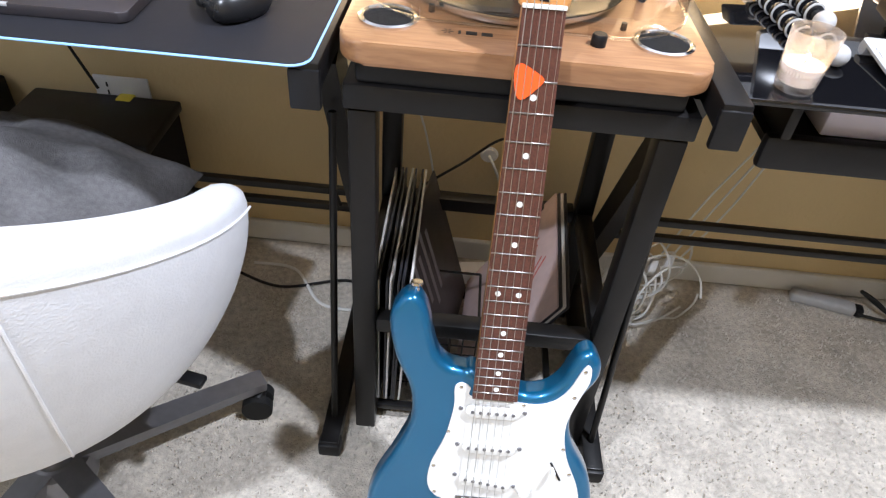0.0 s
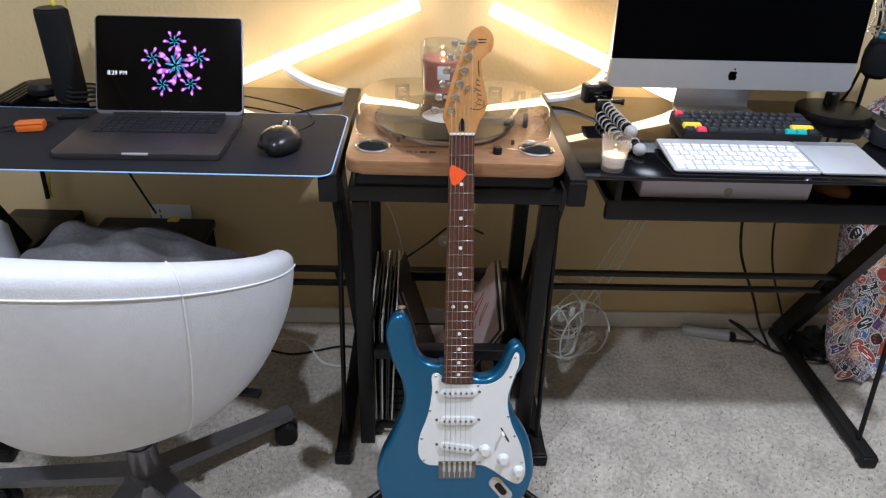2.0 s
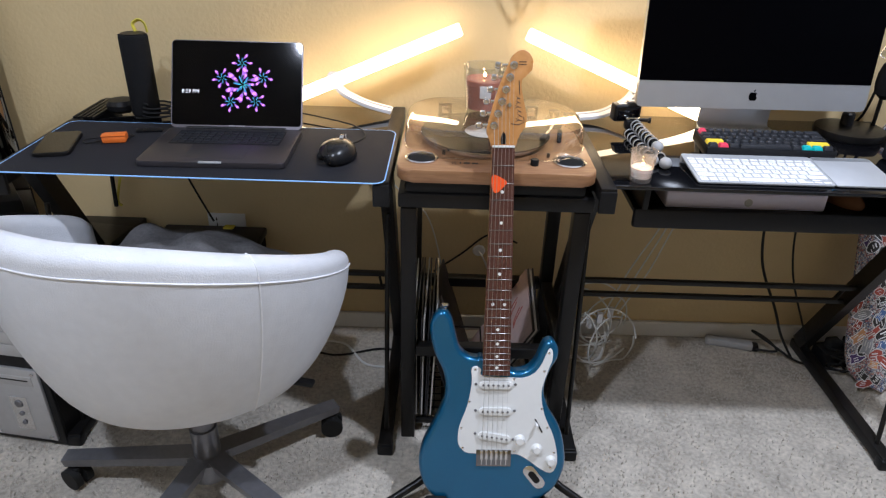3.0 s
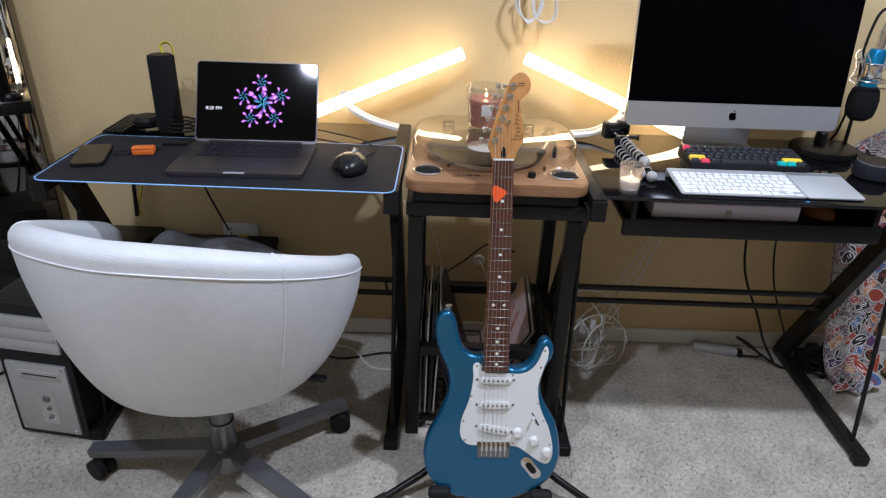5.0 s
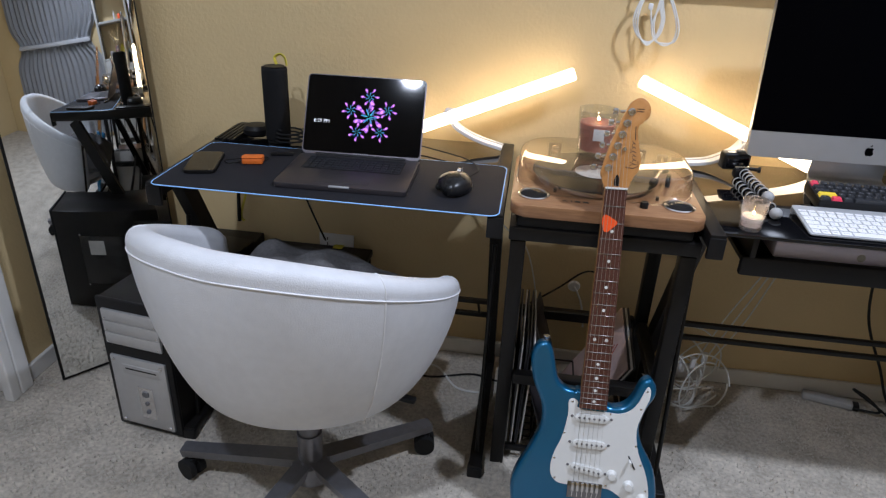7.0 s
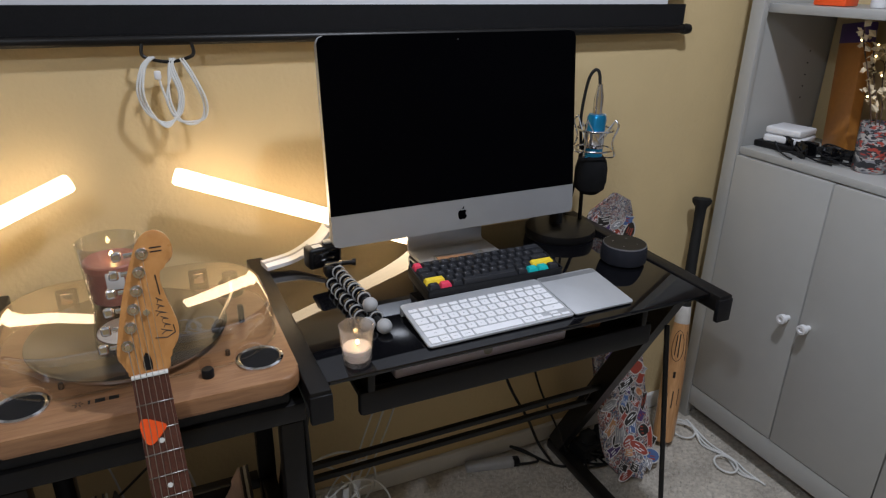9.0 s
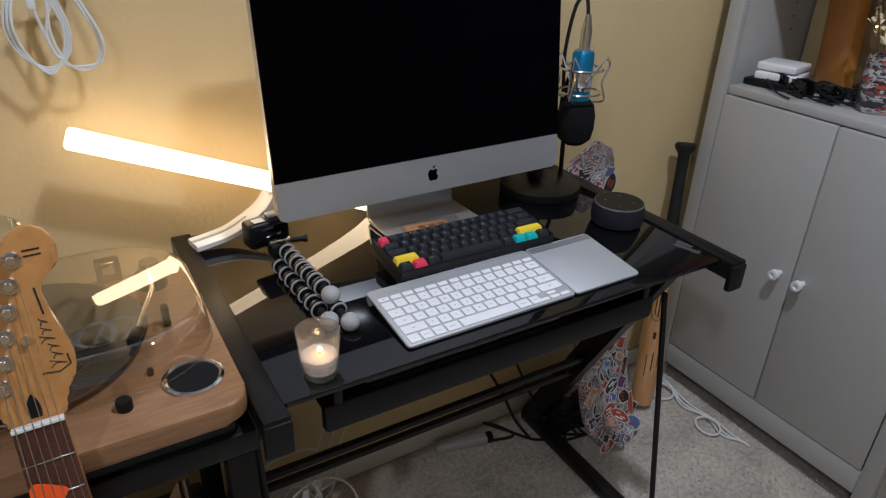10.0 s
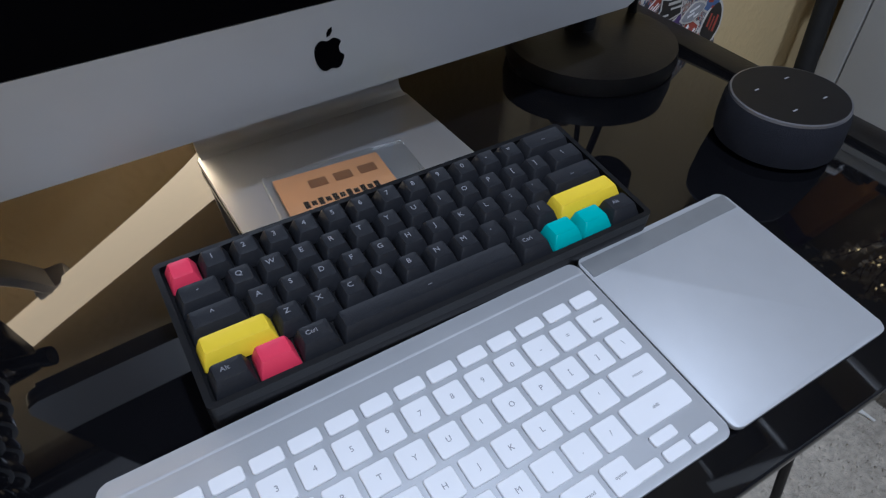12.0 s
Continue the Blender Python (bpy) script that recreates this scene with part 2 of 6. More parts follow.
STICKERS_DARK = speckled("sticker_vase_pattern", [(0.03, 0.03, 0.035), (0.5, 0.48, 0.46), (0.45, 0.07, 0.05), (0.09, 0.09, 0.10), (0.3, 0.3, 0.32), (0.04, 0.04, 0.05)], 45, stretch=(1, 1, 2.5))
BLUE_ANODISED = mat("blue_anodised_microphone", (0.02, 0.25, 0.5), 0.3, metal=0.7)
FOAM = mat("black_foam", (0.009, 0.009, 0.010), 0.95, specular=0.15, vary=0.3, scale=60, bump=0.8, bump_scale=700)
WHITE_CABLE = mat("white_cable", (0.68, 0.68, 0.66), 0.5, vary=0.05)
GREY_RUBBER = mat("grey_rubber_ring", (0.36, 0.36, 0.36), 0.6, vary=0.08)
YELLOW_CABLE = mat("yellow_strap", (0.65, 0.55, 0.06), 0.6)
SCREEN_CLOTH = mat("projection_cloth", (0.62, 0.63, 0.66), 0.8, vary=0.02)
ECHO_CLOTH = mat("charcoal_speaker_cloth", (0.016, 0.017, 0.024), 0.85, specular=0.25, vary=0.2, scale=60, bump=0.3, bump_scale=900)
PETAL = mat("cream_blossom", (0.75, 0.62, 0.42), 0.7, vary=0.15)
TWIG = mat("brown_twig", (0.09, 0.05, 0.03), 0.8)
BRONZE_BOX = mat("orange_package", (0.50, 0.20, 0.04), 0.35, vary=0.1)
DECK_BLUE = mat("blue_sticker_print", (0.07, 0.13, 0.30), 0.45)
PURPLE = mat("purple_print", (0.07, 0.035, 0.14), 0.4)
CARD_TAN = mat("tan_paper_label", (0.55, 0.27, 0.12), 0.6, vary=0.1)
LAVENDER = mat("pale_lavender_box", (0.66, 0.64, 0.80), 0.5, vary=0.03)
JAR_GREY = mat("ribbed_grey_ceramic", (0.30, 0.27, 0.25), 0.4, vary=0.15, scale=20)
COVER_DARK = mat("dark_record_sleeve", (0.02, 0.02, 0.024), 0.35, vary=0.3, scale=20)
COVER_PALE = mat("pale_record_sleeve", (0.55, 0.53, 0.5), 0.4, vary=0.1)
CAP_BROWN = mat("brown_leather", (0.2, 0.09, 0.04), 0.6)


# ---- mesh helpers ----
def bm_new():
    return bmesh.new()


def bm_box(bm, centre, size, bevel=0.0, seg=2, turn=None):
    made = bmesh.ops.create_cube(bm, size=1.0)["verts"]
    for v in made:
        v.co = Vector((v.co.x * size[0], v.co.y * size[1], v.co.z * size[2]))
    if bevel:
        edges = list({e for v in made for e in v.link_edges})
        made = bmesh.ops.bevel(bm, geom=edges, offset=bevel, segments=seg, affect="EDGES", profile=0.5)["verts"]
        made = list({v for v in made})
    t = Matrix.Translation(centre) @ (turn.to_4x4() if turn else Matrix.Identity(4))
    for v in made:
        v.co = t @ v.co
    return bm


def frames_along(pts, closed=False):
    pts = [Vector(p) for p in pts]
    out, last = [], None
    for i, p in enumerate(pts):
        a = pts[i - 1] if (i or closed) else p
        b = pts[(i + 1) % len(pts)] if (i + 1 < len(pts) or closed) else p
        d = (b - a).normalized()
        if last is None:
            side = d.cross(Vector((0, 0, 1)))
            side = side.normalized() if side.length > 1e-3 else Vector((1, 0, 0))
        else:
            side = (last - d * last.dot(d)).normalized()
        last = side
        out.append((p, side, d.cross(side)))
    return out


def bm_sweep(bm, pts, section, closed=False, scale=None, cap=True):
    """A section of (side, up) pairs drawn along a line."""
    rings = []
    for i, (p, s, u) in enumerate(frames_along(pts, closed)):
        k = scale[i] if scale else 1.0
        rings.append([bm.verts.new(p + s * (a * k) + u * (b * k)) for a, b in section])
    n = len(section)
    for i in range(len(rings) if closed else len(rings) - 1):
        r, q = rings[i], rings[(i + 1) % len(rings)]
        for j in range(n):
            bm.faces.new((r[j], r[(j + 1) % n], q[(j + 1) % n], q[j]))
    if cap and not closed:
        bm.faces.new(rings[0][::-1]), bm.faces.new(rings[-1])
    return bm


def ring(r, n):
    return [(r * math.cos(2 * math.pi * k / n), r * math.sin(2 * math.pi * k / n)) for k in range(n)]


def bm_tube(bm, pts, r, n=8, closed=False, scale=None):
    return bm_sweep(bm, pts, ring(r, n), closed, scale)


def bm_cyl(bm, p0, p1, r0, r1=None, n=20):
    k = 1.0 if r1 is None else r1 / r0
    return bm_sweep(bm, [p0, p1], ring(r0, n), scale=[1.0, k])


def bm_lathe(bm, profile, n=32, centre=(0, 0, 0), turn=None):
    """(radius, height) pairs turned about the z axis."""
    c, rows = Vector(centre), []
    for r, z in profile:
        if r < 1e-6:
            co = [Vector((0, 0, z))]
        else:
            co = [Vector((r * math.cos(2 * math.pi * k / n), r * math.sin(2 * math.pi * k / n), z)) for k in range(n)]
        rows.append([bm.verts.new(c + (turn @ v if turn else v)) for v in co])
    for a, b in zip(rows, rows[1:]):
        for k in range(n):
            p, q = (k, (k + 1) % n)
            if len(a) == 1 and len(b) == 1:
                continue
            if len(a) == 1:
                bm.faces.new((a[0], b[q], b[p]))
            elif len(b) == 1:
                bm.faces.new((a[p], a[q], b[0]))
            else:
                bm.faces.new((a[p], a[q], b[q], b[p]))
    return bm


def bm_prism(bm, outline, low, high, bevel=0.0, seg=3):
    """An outline in x, y raised from low to high, its edges rounded."""
    lo = [bm.verts.new((x, y, low)) for x, y in outline]
    hi = [bm.verts.new((x, y, high)) for x, y in outline]
    n = len(outline)
    faces = [bm.faces.new(lo[::-1]), bm.faces.new(hi)]
    for k in range(n):
        bm.faces.new((lo[k], lo[(k + 1) % n], hi[(k + 1) % n], hi[k]))
    if bevel:
        edges = list({e for f in faces for e in f.edges})
        bmesh.ops.bevel(bm, geom=edges, offset=bevel, segments=seg, affect="EDGES", profile=0.5)
    return bm


def spline(points, per=6, closed=False):
    """A smooth line through the points."""
    pts = [Vector(p) for p in points]
    n, out = len(pts), []
    for i in range(n if closed else n - 1):
        if closed:
            a, b, c, d = pts[i - 1], pts[i], pts[(i + 1) % n], pts[(i + 2) % n]
        else:
            a, b, c, d = pts[max(i - 1, 0)], pts[i], pts[i + 1], pts[min(i + 2, n - 1)]
        for k in range(per):
            t = k / per
            out.append(0.5 * ((2 * b) + (c - a) * t + (2 * a - 5 * b + 4 * c - d) * t * t + (3 * b - a - 3 * c + d) * t**3))
    if not closed:
        out.append(pts[-1])
    return out


def rounded(w, d, r, n=6, cx=0.0, cy=0.0):
    """The outline of a rectangle with round corners."""
    out = []
    for sx, sy, a0 in ((1, 1, 0), (-1, 1, 90), (-1, -1, 180), (1, -1, 270)):
        for k in range(n + 1):
            a = radians(a0 + 90 * k / n)
            out.append((cx + sx * (w / 2 - r) + r * math.cos(a), cy + sy * (d / 2 - r) + r * math.sin(a)))
    return out


def mesh_of(name, bm, material, smooth=True):
    bmesh.ops.recalc_face_normals(bm, faces=bm.faces[:])
    me = bpy.data.meshes.new(name)
    bm.to_mesh(me)
    bm.free()
    me.materials.append(material)
    if smooth and me.polygons:
        me.shade_smooth()
        me.set_sharp_from_angle(angle=radians(38))
    return me


def part(name, bm, material, parent=None, label="", smooth=True, m=None):
    ob = new(name, mesh_of(name, bm, material, smooth))
    if parent:
        ob.parent = parent
    if m is not None:
        ob.matrix_local = m
    if label:
        tagged(ob, label)
    return ob


def piece(name, me, parent, m):
    ob = new(name, me)
    ob.parent = parent
    ob.matrix_local = m
    return ob


def thing(name, label, category, place=(0, 0, 0), rz=0.0, group="", kind="", m=None):
    ob = new(name)
    ob.empty_display_size = 0.05
    ob.matrix_world = m if m is not None else pose(*place, 0, 0, rz)
    return tagged(ob, label, category, group, kind)


LETTERING = []


def words(name, text, size, material, parent, m, extrude=0.0001, shear=0.0):
    """Lettering in the plane of m, centred on its origin; turned into meshes at the end of the script."""
    data = bpy.data.curves.new(name, "FONT")
    data.body, data.size, data.extrude, data.align_x, data.align_y, data.shear = text, size, extrude, "CENTER", "CENTER", shear
    data.resolution_u = 2
    tmp = bpy.data.objects.new(name, data)
    scene.collection.objects.link(tmp)
    LETTERING.append((name, tmp, material, parent, m))


def set_lettering():
    deps = bpy.context.evaluated_depsgraph_get()
    done = [(name, bpy.data.meshes.new_from_object(tmp.evaluated_get(deps)), tmp, material, parent, m) for name, tmp, material, parent, m in LETTERING]
    for name, me, tmp, material, parent, m in done:
        data = tmp.data
        bpy.data.objects.remove(tmp)
        bpy.data.curves.remove(data)
        me.materials.clear()
        me.materials.append(material)
        piece(name, me, parent, m)


def structure(name, bm, material, label, category="", smooth=False):
    ob = part(name, bm, material, smooth=smooth)
    return tagged(ob, label, category or name.split("_")[0], kind="structure")


DESK = 0.757
WALL = 0.576


# ---- the room ----
LEFT, RIGHT, BACK, TOP = -1.875, 1.80, -3.2, 2.45
structure("floor", bm_box(bm_new(), (0, -1.3, -0.05), (4.6, 4.4, 0.1)), CARPET, "beige cut-pile carpet over the whole floor", "carpet")
structure("ceiling", bm_box(bm_new(), (0, -1.3, TOP + 0.05), (4.6, 4.4, 0.1)), PAINT_CEILING, "plain off-white ceiling", "ceiling")
structure("wall_north", bm_box(bm_new(), (0, WALL + 0.06, 1.225), (4.4, 0.12, 2.45)), PAINT_YELLOW, "pale yellow painted wall with light texture", "wall")
structure("wall_east", bm_box(bm_new(), (RIGHT + 0.06, -1.306, 1.225), (0.12, 3.764, 2.45)), PAINT_YELLOW, "pale yellow painted wall", "wall")
structure("wall_south", bm_box(bm_new(), (0, BACK - 0.06, 1.225), (4.4, 0.12, 2.45)), PAINT_YELLOW, "pale yellow painted wall", "wall")
structure("wall_west", bm_box(bm_new(), (LEFT - 0.06, 0.353, 1.225), (0.12, 0.444, 2.45)), PAINT_YELLOW, "short yellow wall stub beside the closet", "wall")
structure("wall_closet", bm_box(bm_new(), (LEFT - 0.16, -1.6, 1.225), (0.12, 3.2, 2.45)), PAINT_YELLOW, "yellow wall behind the closet doors", "wall")
bm = bm_box(bm_new(), (-0.25, WALL - 0.007, 0.028), (3.24, 0.014, 0.056), 0.004)
structure("baseboard", bm, PAINT_WHITE, "low white baseboard along the yellow wall", "baseboard")
bm = bm_box(bm_new(), (LEFT + 0.007, 0.346, 0.028), (0.014, 0.43, 0.056), 0.004)
structure("baseboard_west", bm, PAINT_WHITE, "low white baseboard on the wall stub", "baseboard")
bm = bm_box(bm_new(), (LEFT - 0.02, 0.105, 1.05), (0.10, 0.05, 2.1), 0.005)
bm_box(bm, (LEFT + 0.015, 0.06, 1.05), (0.03, 0.035, 2.1), 0.004)
structure("door_1_jamb", bm, PAINT_WHITE, "white painted closet door jamb", "door jamb")
door = thing("door_1", "sliding mirrored closet door in a white metal frame", "closet door", (LEFT - 0.04, -0.72, 0.02), kind="structure")
part("mirror_pane", bm_box(bm_new(), (0, 0, 1.0), (0.008, 1.40, 1.96)), MIRROR, door)
for y in (-0.715, 0.715):
    part("door_frame", bm_box(bm_new(), (0, y, 1.0), (0.03, 0.035, 2.0), 0.004), PAINT_WHITE, door)
for z in (0.012, 1.99):
    part("door_rail", bm_box(bm_new(), (0, 0, z), (0.03, 1.39, 0.03), 0.004), PAINT_WHITE, door)

# carpet pile
rng = np.random.default_rng(3)
count = 26000
px, py = rng.uniform(-1.95, 1.36, count), rng.uniform(-1.0, 0.53, count)
verts, faces = [], []
for k in range(count):
    h, a, r = rng.uniform(0.004, 0.009), rng.uniform(0, 6.28), rng.uniform(0.002, 0.0042)
    lx, ly = rng.uniform(-0.004, 0.004, 2)
    i = len(verts)
    for j in range(3):
        verts.append((px[k] + r * math.cos(a + j * 2.09), py[k] + r * math.sin(a + j * 2.09), -0.001))
    verts.append((px[k] + lx, py[k] + ly, h))
    faces += [(i, i + 1, i + 3), (i + 1, i + 2, i + 3), (i + 2, i, i + 3)]
me = bpy.data.meshes.new("carpet_pile")
me.from_pydata(verts, [], faces)
me.materials.append(TUFT)
tagged(new("carpet_pile", me), "short beige carpet tufts on the floor", "carpet pile", kind="stuff")

# ceiling lamp: seen only by its light
for x, y in (CEILING_LAMP, REAR_LAMP):
    lamp = thing("ceiling_light", "round white ceiling light with a lit bulb", "ceiling light", (x, y, TOP), group="ceiling lights")
    part("base", bm_lathe(bm_new(), [(0, 0), (0.14, 0), (0.14, -0.018), (0.10, -0.03), (0, -0.03)], 32), WHITE_PLASTIC, lamp)

# window curtain on the east side, seen in the leaning mirror
curtain = thing("curtain", "pale grey gathered curtain held by a tie-back", "curtain", (RIGHT - 0.08, -1.38, 0.06))
bm = bm_new()
rows = []
for iz in range(25):
    z = 2.2 * iz / 24
    pinch = 1 - 0.22 * math.exp(-(((z - 1.1) / 0.16) ** 2))
    row = []
    for k in range(141):
        u = k / 140 * 2 - 1
        row.append(bm.verts.new((0.028 * math.sin(k * 0.78) + 0.012 * math.sin(k * 0.31 + z), u * 1.2 * pinch, z)))
    rows.append(row)
for a, b in zip(rows, rows[1:]):
    for k in range(140):
        bm.faces.new((a[k], a[k + 1], b[k + 1], b[k]))
bmesh.ops.solidify(bm, geom=bm.faces[:], thickness=0.003)
part("cloth", bm, CURTAIN, curtain)
part("tie_back", bm_box(bm_new(), (-0.02, 0, 1.1), (0.10, 1.9, 0.05), 0.01), CURTAIN, curtain)
part("rod", bm_cyl(bm_new(), (0, -1.05, 2.22), (0, 1.05, 2.22), 0.012), WHITE_PLASTIC, curtain)


# ---- desks ----
def desk(name, label, x0, x1, tray):
    d = thing(name, label, "desk", (x0, 0.0, 0.0), group="glass computer desks")
    w, back = x1 - x0, WALL - 0.022
    part("glass_top", bm_box(bm_new(), (w / 2, 0.03 + (back - 0.03) / 2, DESK - 0.005), (w - 0.066, back - 0.04, 0.008), 0.002), BLACK_GLASS, d, "black glass top")
    for x in (0.018, w - 0.018):
        side = thing_part("side_frame", d)
        part("top_rail", bm_box(bm_new(), (x, 0.01 + (back - 0.01) / 2, DESK - 0.016), (0.034, back - 0.01, 0.036), 0.003), BLACK_METAL, side)
        bm = bm_box(bm_new(), (x, 0.013, DESK - 0.03), (0.036, 0.012, 0.05), 0.003)
        part("end_cap", bm, BLACK_PLASTIC, side)
        part("floor_bar", bm_box(bm_new(), (x, 0.262, 0.022), (0.034, 0.53, 0.03), 0.003), BLACK_METAL, side)
        part("foot", bm_box(bm_new(), (x, 0.006, 0.016), (0.04, 0.03, 0.032), 0.005), BLACK_PLASTIC, side)
        a, b = Vector((x, 0.50, 0.035)), Vector((x, 0.135, DESK - 0.035))
        bm = bm_sweep(bm_new(), [a, b], [(-0.015, -0.026), (0.015, -0.026), (0.015, 0.026), (-0.015, 0.026)])
        part("leg", bm, BLACK_METAL, side)
        part("brace", bm_cyl(bm_new(), (x, 0.055, 0.035), (x, 0.15, 0.62), 0.006, n=10), BLACK_METAL, side)
    for z, y in ((0.352, 0.325), (0.288, 0.358)):
        part("cross_rod", bm_box(bm_new(), (w / 2, y, z), (w - 0.055, 0.014, 0.014), 0.002), BLACK_METAL, d)
    part("rod_tie", bm_cyl(bm_new(), (0.06, 0.325, 0.352), (0.055, 0.358, 0.288), 0.004, n=8), BLACK_METAL, d)
    part("rod_tie", bm_cyl(bm_new(), (w - 0.06, 0.325, 0.352), (w - 0.055, 0.358, 0.288), 0.004, n=8), BLACK_METAL, d)
    if tray:
        part("keyboard_tray", bm_box(bm_new(), (w / 2 - 0.01, 0.26, 0.668), (w - 0.23, 0.32, 0.012), 0.003), BLACK_METAL, d)
        part("tray_lip", bm_box(bm_new(), (w / 2 - 0.01, 0.098, 0.656), (w - 0.225, 0.020, 0.050), 0.008), BLACK_PLASTIC, d)
        for x in (0.125, w - 0.145):
            part("tray_runner", bm_box(bm_new(), (x, 0.25, 0.708), (0.014, 0.32, 0.07), 0.003), BLACK_METAL, d)
    return d


def thing_part(name, parent):
    """A part that is only a holder of its own pieces."""
    ob = new(name)
    ob.parent = parent
    ob.empty_display_size = 0.02
    return ob


desk("computer_desk", "black Z-leg computer desk with glass top and mouse mat", -1.29, -0.451, False)
desk("computer_desk", "black Z-leg computer desk with glass top and keyboard tray", -0.011, 0.85, True)

# ---- turntable stand ----
stand = thing("turntable_stand", "black square metal stand with a lower record shelf", "stand", (-0.222, 0.061, 0.0))
SW, SD, ST = 0.42, 0.37, 0.713
for x in (-SW / 2 + 0.018, SW / 2 - 0.018):
    for y in (0.018, SD - 0.018):
        part("leg", bm_box(bm_new(), (x, y, ST / 2 - 0.018), (0.036, 0.036, ST - 0.036), 0.003), BLACK_METAL, stand)
part("top", bm_box(bm_new(), (0, SD / 2, ST - 0.016), (SW + 0.01, SD + 0.01, 0.034), 0.004), BLACK_METAL, stand)
for y in (0.018, SD - 0.018):
    part("shelf_rail", bm_box(bm_new(), (0, y, 0.285), (SW - 0.075, 0.03, 0.03), 0.003), BLACK_METAL, stand)
for x in (-SW / 2 + 0.018, SW / 2 - 0.018):
    part("shelf_rail", bm_box(bm_new(), (x, SD / 2, 0.285), (0.03, SD - 0.075, 0.03), 0.003), BLACK_METAL, stand)
for y in (0.03, SD - 0.03):
    part("low_rail", bm_box(bm_new(), (0, y, 0.037), (SW - 0.075, 0.014, 0.014), 0.002), BLACK_METAL, stand)
for k in range(7):
    part("shelf_slat", bm_box(bm_new(), (-0.15 + 0.05 * k, SD / 2, 0.049), (0.012, SD - 0.072, 0.01)), BLACK_METAL, stand)

# ---- swivel chair ----
chair = thing("swivel_chair", "white leather tub swivel chair on a grey five-star base", "chair", m=pose(-0.886, -0.074, 0.0, 0, 0, -11.1) @ Matrix.Scale(0.965, 4))


def shell_point(a, s, out):
    """A point of the tub: a = angle from the chair's back, s = 0 at the bottom to 1 at the rim, out = distance outside the middle sheet."""
    rx, ry = 0.338, 0.3195
    r = 0.657 + 0.343 * math.sin(min(1.0, max(0.0, s) * 1.02) * math.pi / 2) ** 0.318
    x, y = math.sin(a) * rx * r, -math.cos(a) * ry * r
    q = min(1.0, max(0.0, abs(a) - radians(7.4)) / radians(162.9))
    z = 0.3801 + (0.4262 - 0.2765 * q * q * (3 - 2 * q)) * (s**0.592)
    n = Vector((math.sin(a) / rx, -math.cos(a) / ry, -0.9 * (1 - s))).normalized()
    return Vector((x, y, z)) + n * out


NA, NS, SPAN = 72, 16, radians(114)
bm = bm_new()
grid = []
section = [((k / NS) ** 1.8, 0.03) for k in range(NS + 1)] + [(1.0 + 0.1 * q, 0.03 * math.cos(q * math.pi / 8)) for q in range(1, 8)] + [((1 - k / NS) ** 1.8, -0.03) for k in range(NS + 1)]
for i in range(NA + 1):
    u = i / NA * 2 - 1
    a = u * SPAN
    taper = 1.0 if abs(u) < 0.92 else math.sqrt(max(0.02, 1 - ((abs(u) - 0.92) / 0.0805) ** 2))
    low = 0.0
    grid.append([bm.verts.new(shell_point(a, min(1.0, s), o * taper) + Vector((0, 0, 0.027 * taper * math.sin((s - 1) * 10 * math.pi / 8) if s > 1 else 0.0))) for s, o in section])
for i in range(NA):
    for j in range(len(section) - 1):
        bm.faces.new((grid[i][j], grid[i + 1][j], grid[i + 1][j + 1], grid[i][j + 1]))
bm.faces.new(grid[0]), bm.faces.new(grid[-1][::-1])
part("back_shell", bm, LEATHER, chair, "smooth white leather tub")
bm = bm_lathe(bm_new(), [(0, 0), (0.15, 0.0), (0.20, 0.006), (0.212, 0.02), (0.0, 0.03)], 48, (0, 0, 0.371))
for v in bm.verts:
    v.co.y *= 0.87
part("seat_pan", bm, LEATHER, chair)
bm = bm_lathe(bm_new(), [(0, 0), (0.20, 0.0), (0.235, 0.02), (0.245, 0.045), (0.22, 0.07), (0, 0.08)], 48, (0, 0.0, 0.402))
for v in bm.verts:
    v.co.y *= 0.95
part("seat_cushion", bm, LEATHER, chair)
rim = [shell_point(radians(a), 0.935, 0.031) for a in range(-108, 109, 4)]
part("rim_seam", bm_tube(bm_new(), rim, 0.0017, 6), STITCH, chair)
for a in (-54.5, 54.5):
    line = [shell_point(radians(a), (s / 20) ** 1.8, 0.0305) for s in range(0, 21)] + [shell_point(radians(a), 1.0, 0.0305 * math.cos(q * math.pi / 8)) + Vector((0, 0, 0.0275 * math.sin(q * math.pi / 8))) for q in range(1, 6)]
    part("side_seam", bm_tube(bm_new(), line, 0.0016, 6), STITCH, chair)
BASE = (0.019, -0.045, 0.0)
part("column", bm_lathe(bm_new(), [(0, 0.06), (0.032, 0.06), (0.032, 0.2), (0.027, 0.2), (0.027, 0.375), (0, 0.375)], 24, BASE), STEEL, chair)
part("mechanism", bm_box(bm_new(), (0.03, -0.045, 0.355), (0.20, 0.16, 0.03), 0.008), BLACK_PLASTIC, chair)
bm = bm_tube(bm_new(), [(0.11, 0.0, 0.35), (0.19, 0.02, 0.335), (0.24, 0.035, 0.315)], 0.005)
bm_box(bm, (0.25, 0.037, 0.313), (0.05, 0.022, 0.012), 0.004)
part("height_lever", bm, BLACK_PLASTIC, chair)
part("hub", bm_lathe(bm_new(), [(0, 0.055), (0.05, 0.055), (0.056, 0.075), (0.05, 0.11), (0.034, 0.12), (0, 0.12)], 24, BASE), STEEL, chair)
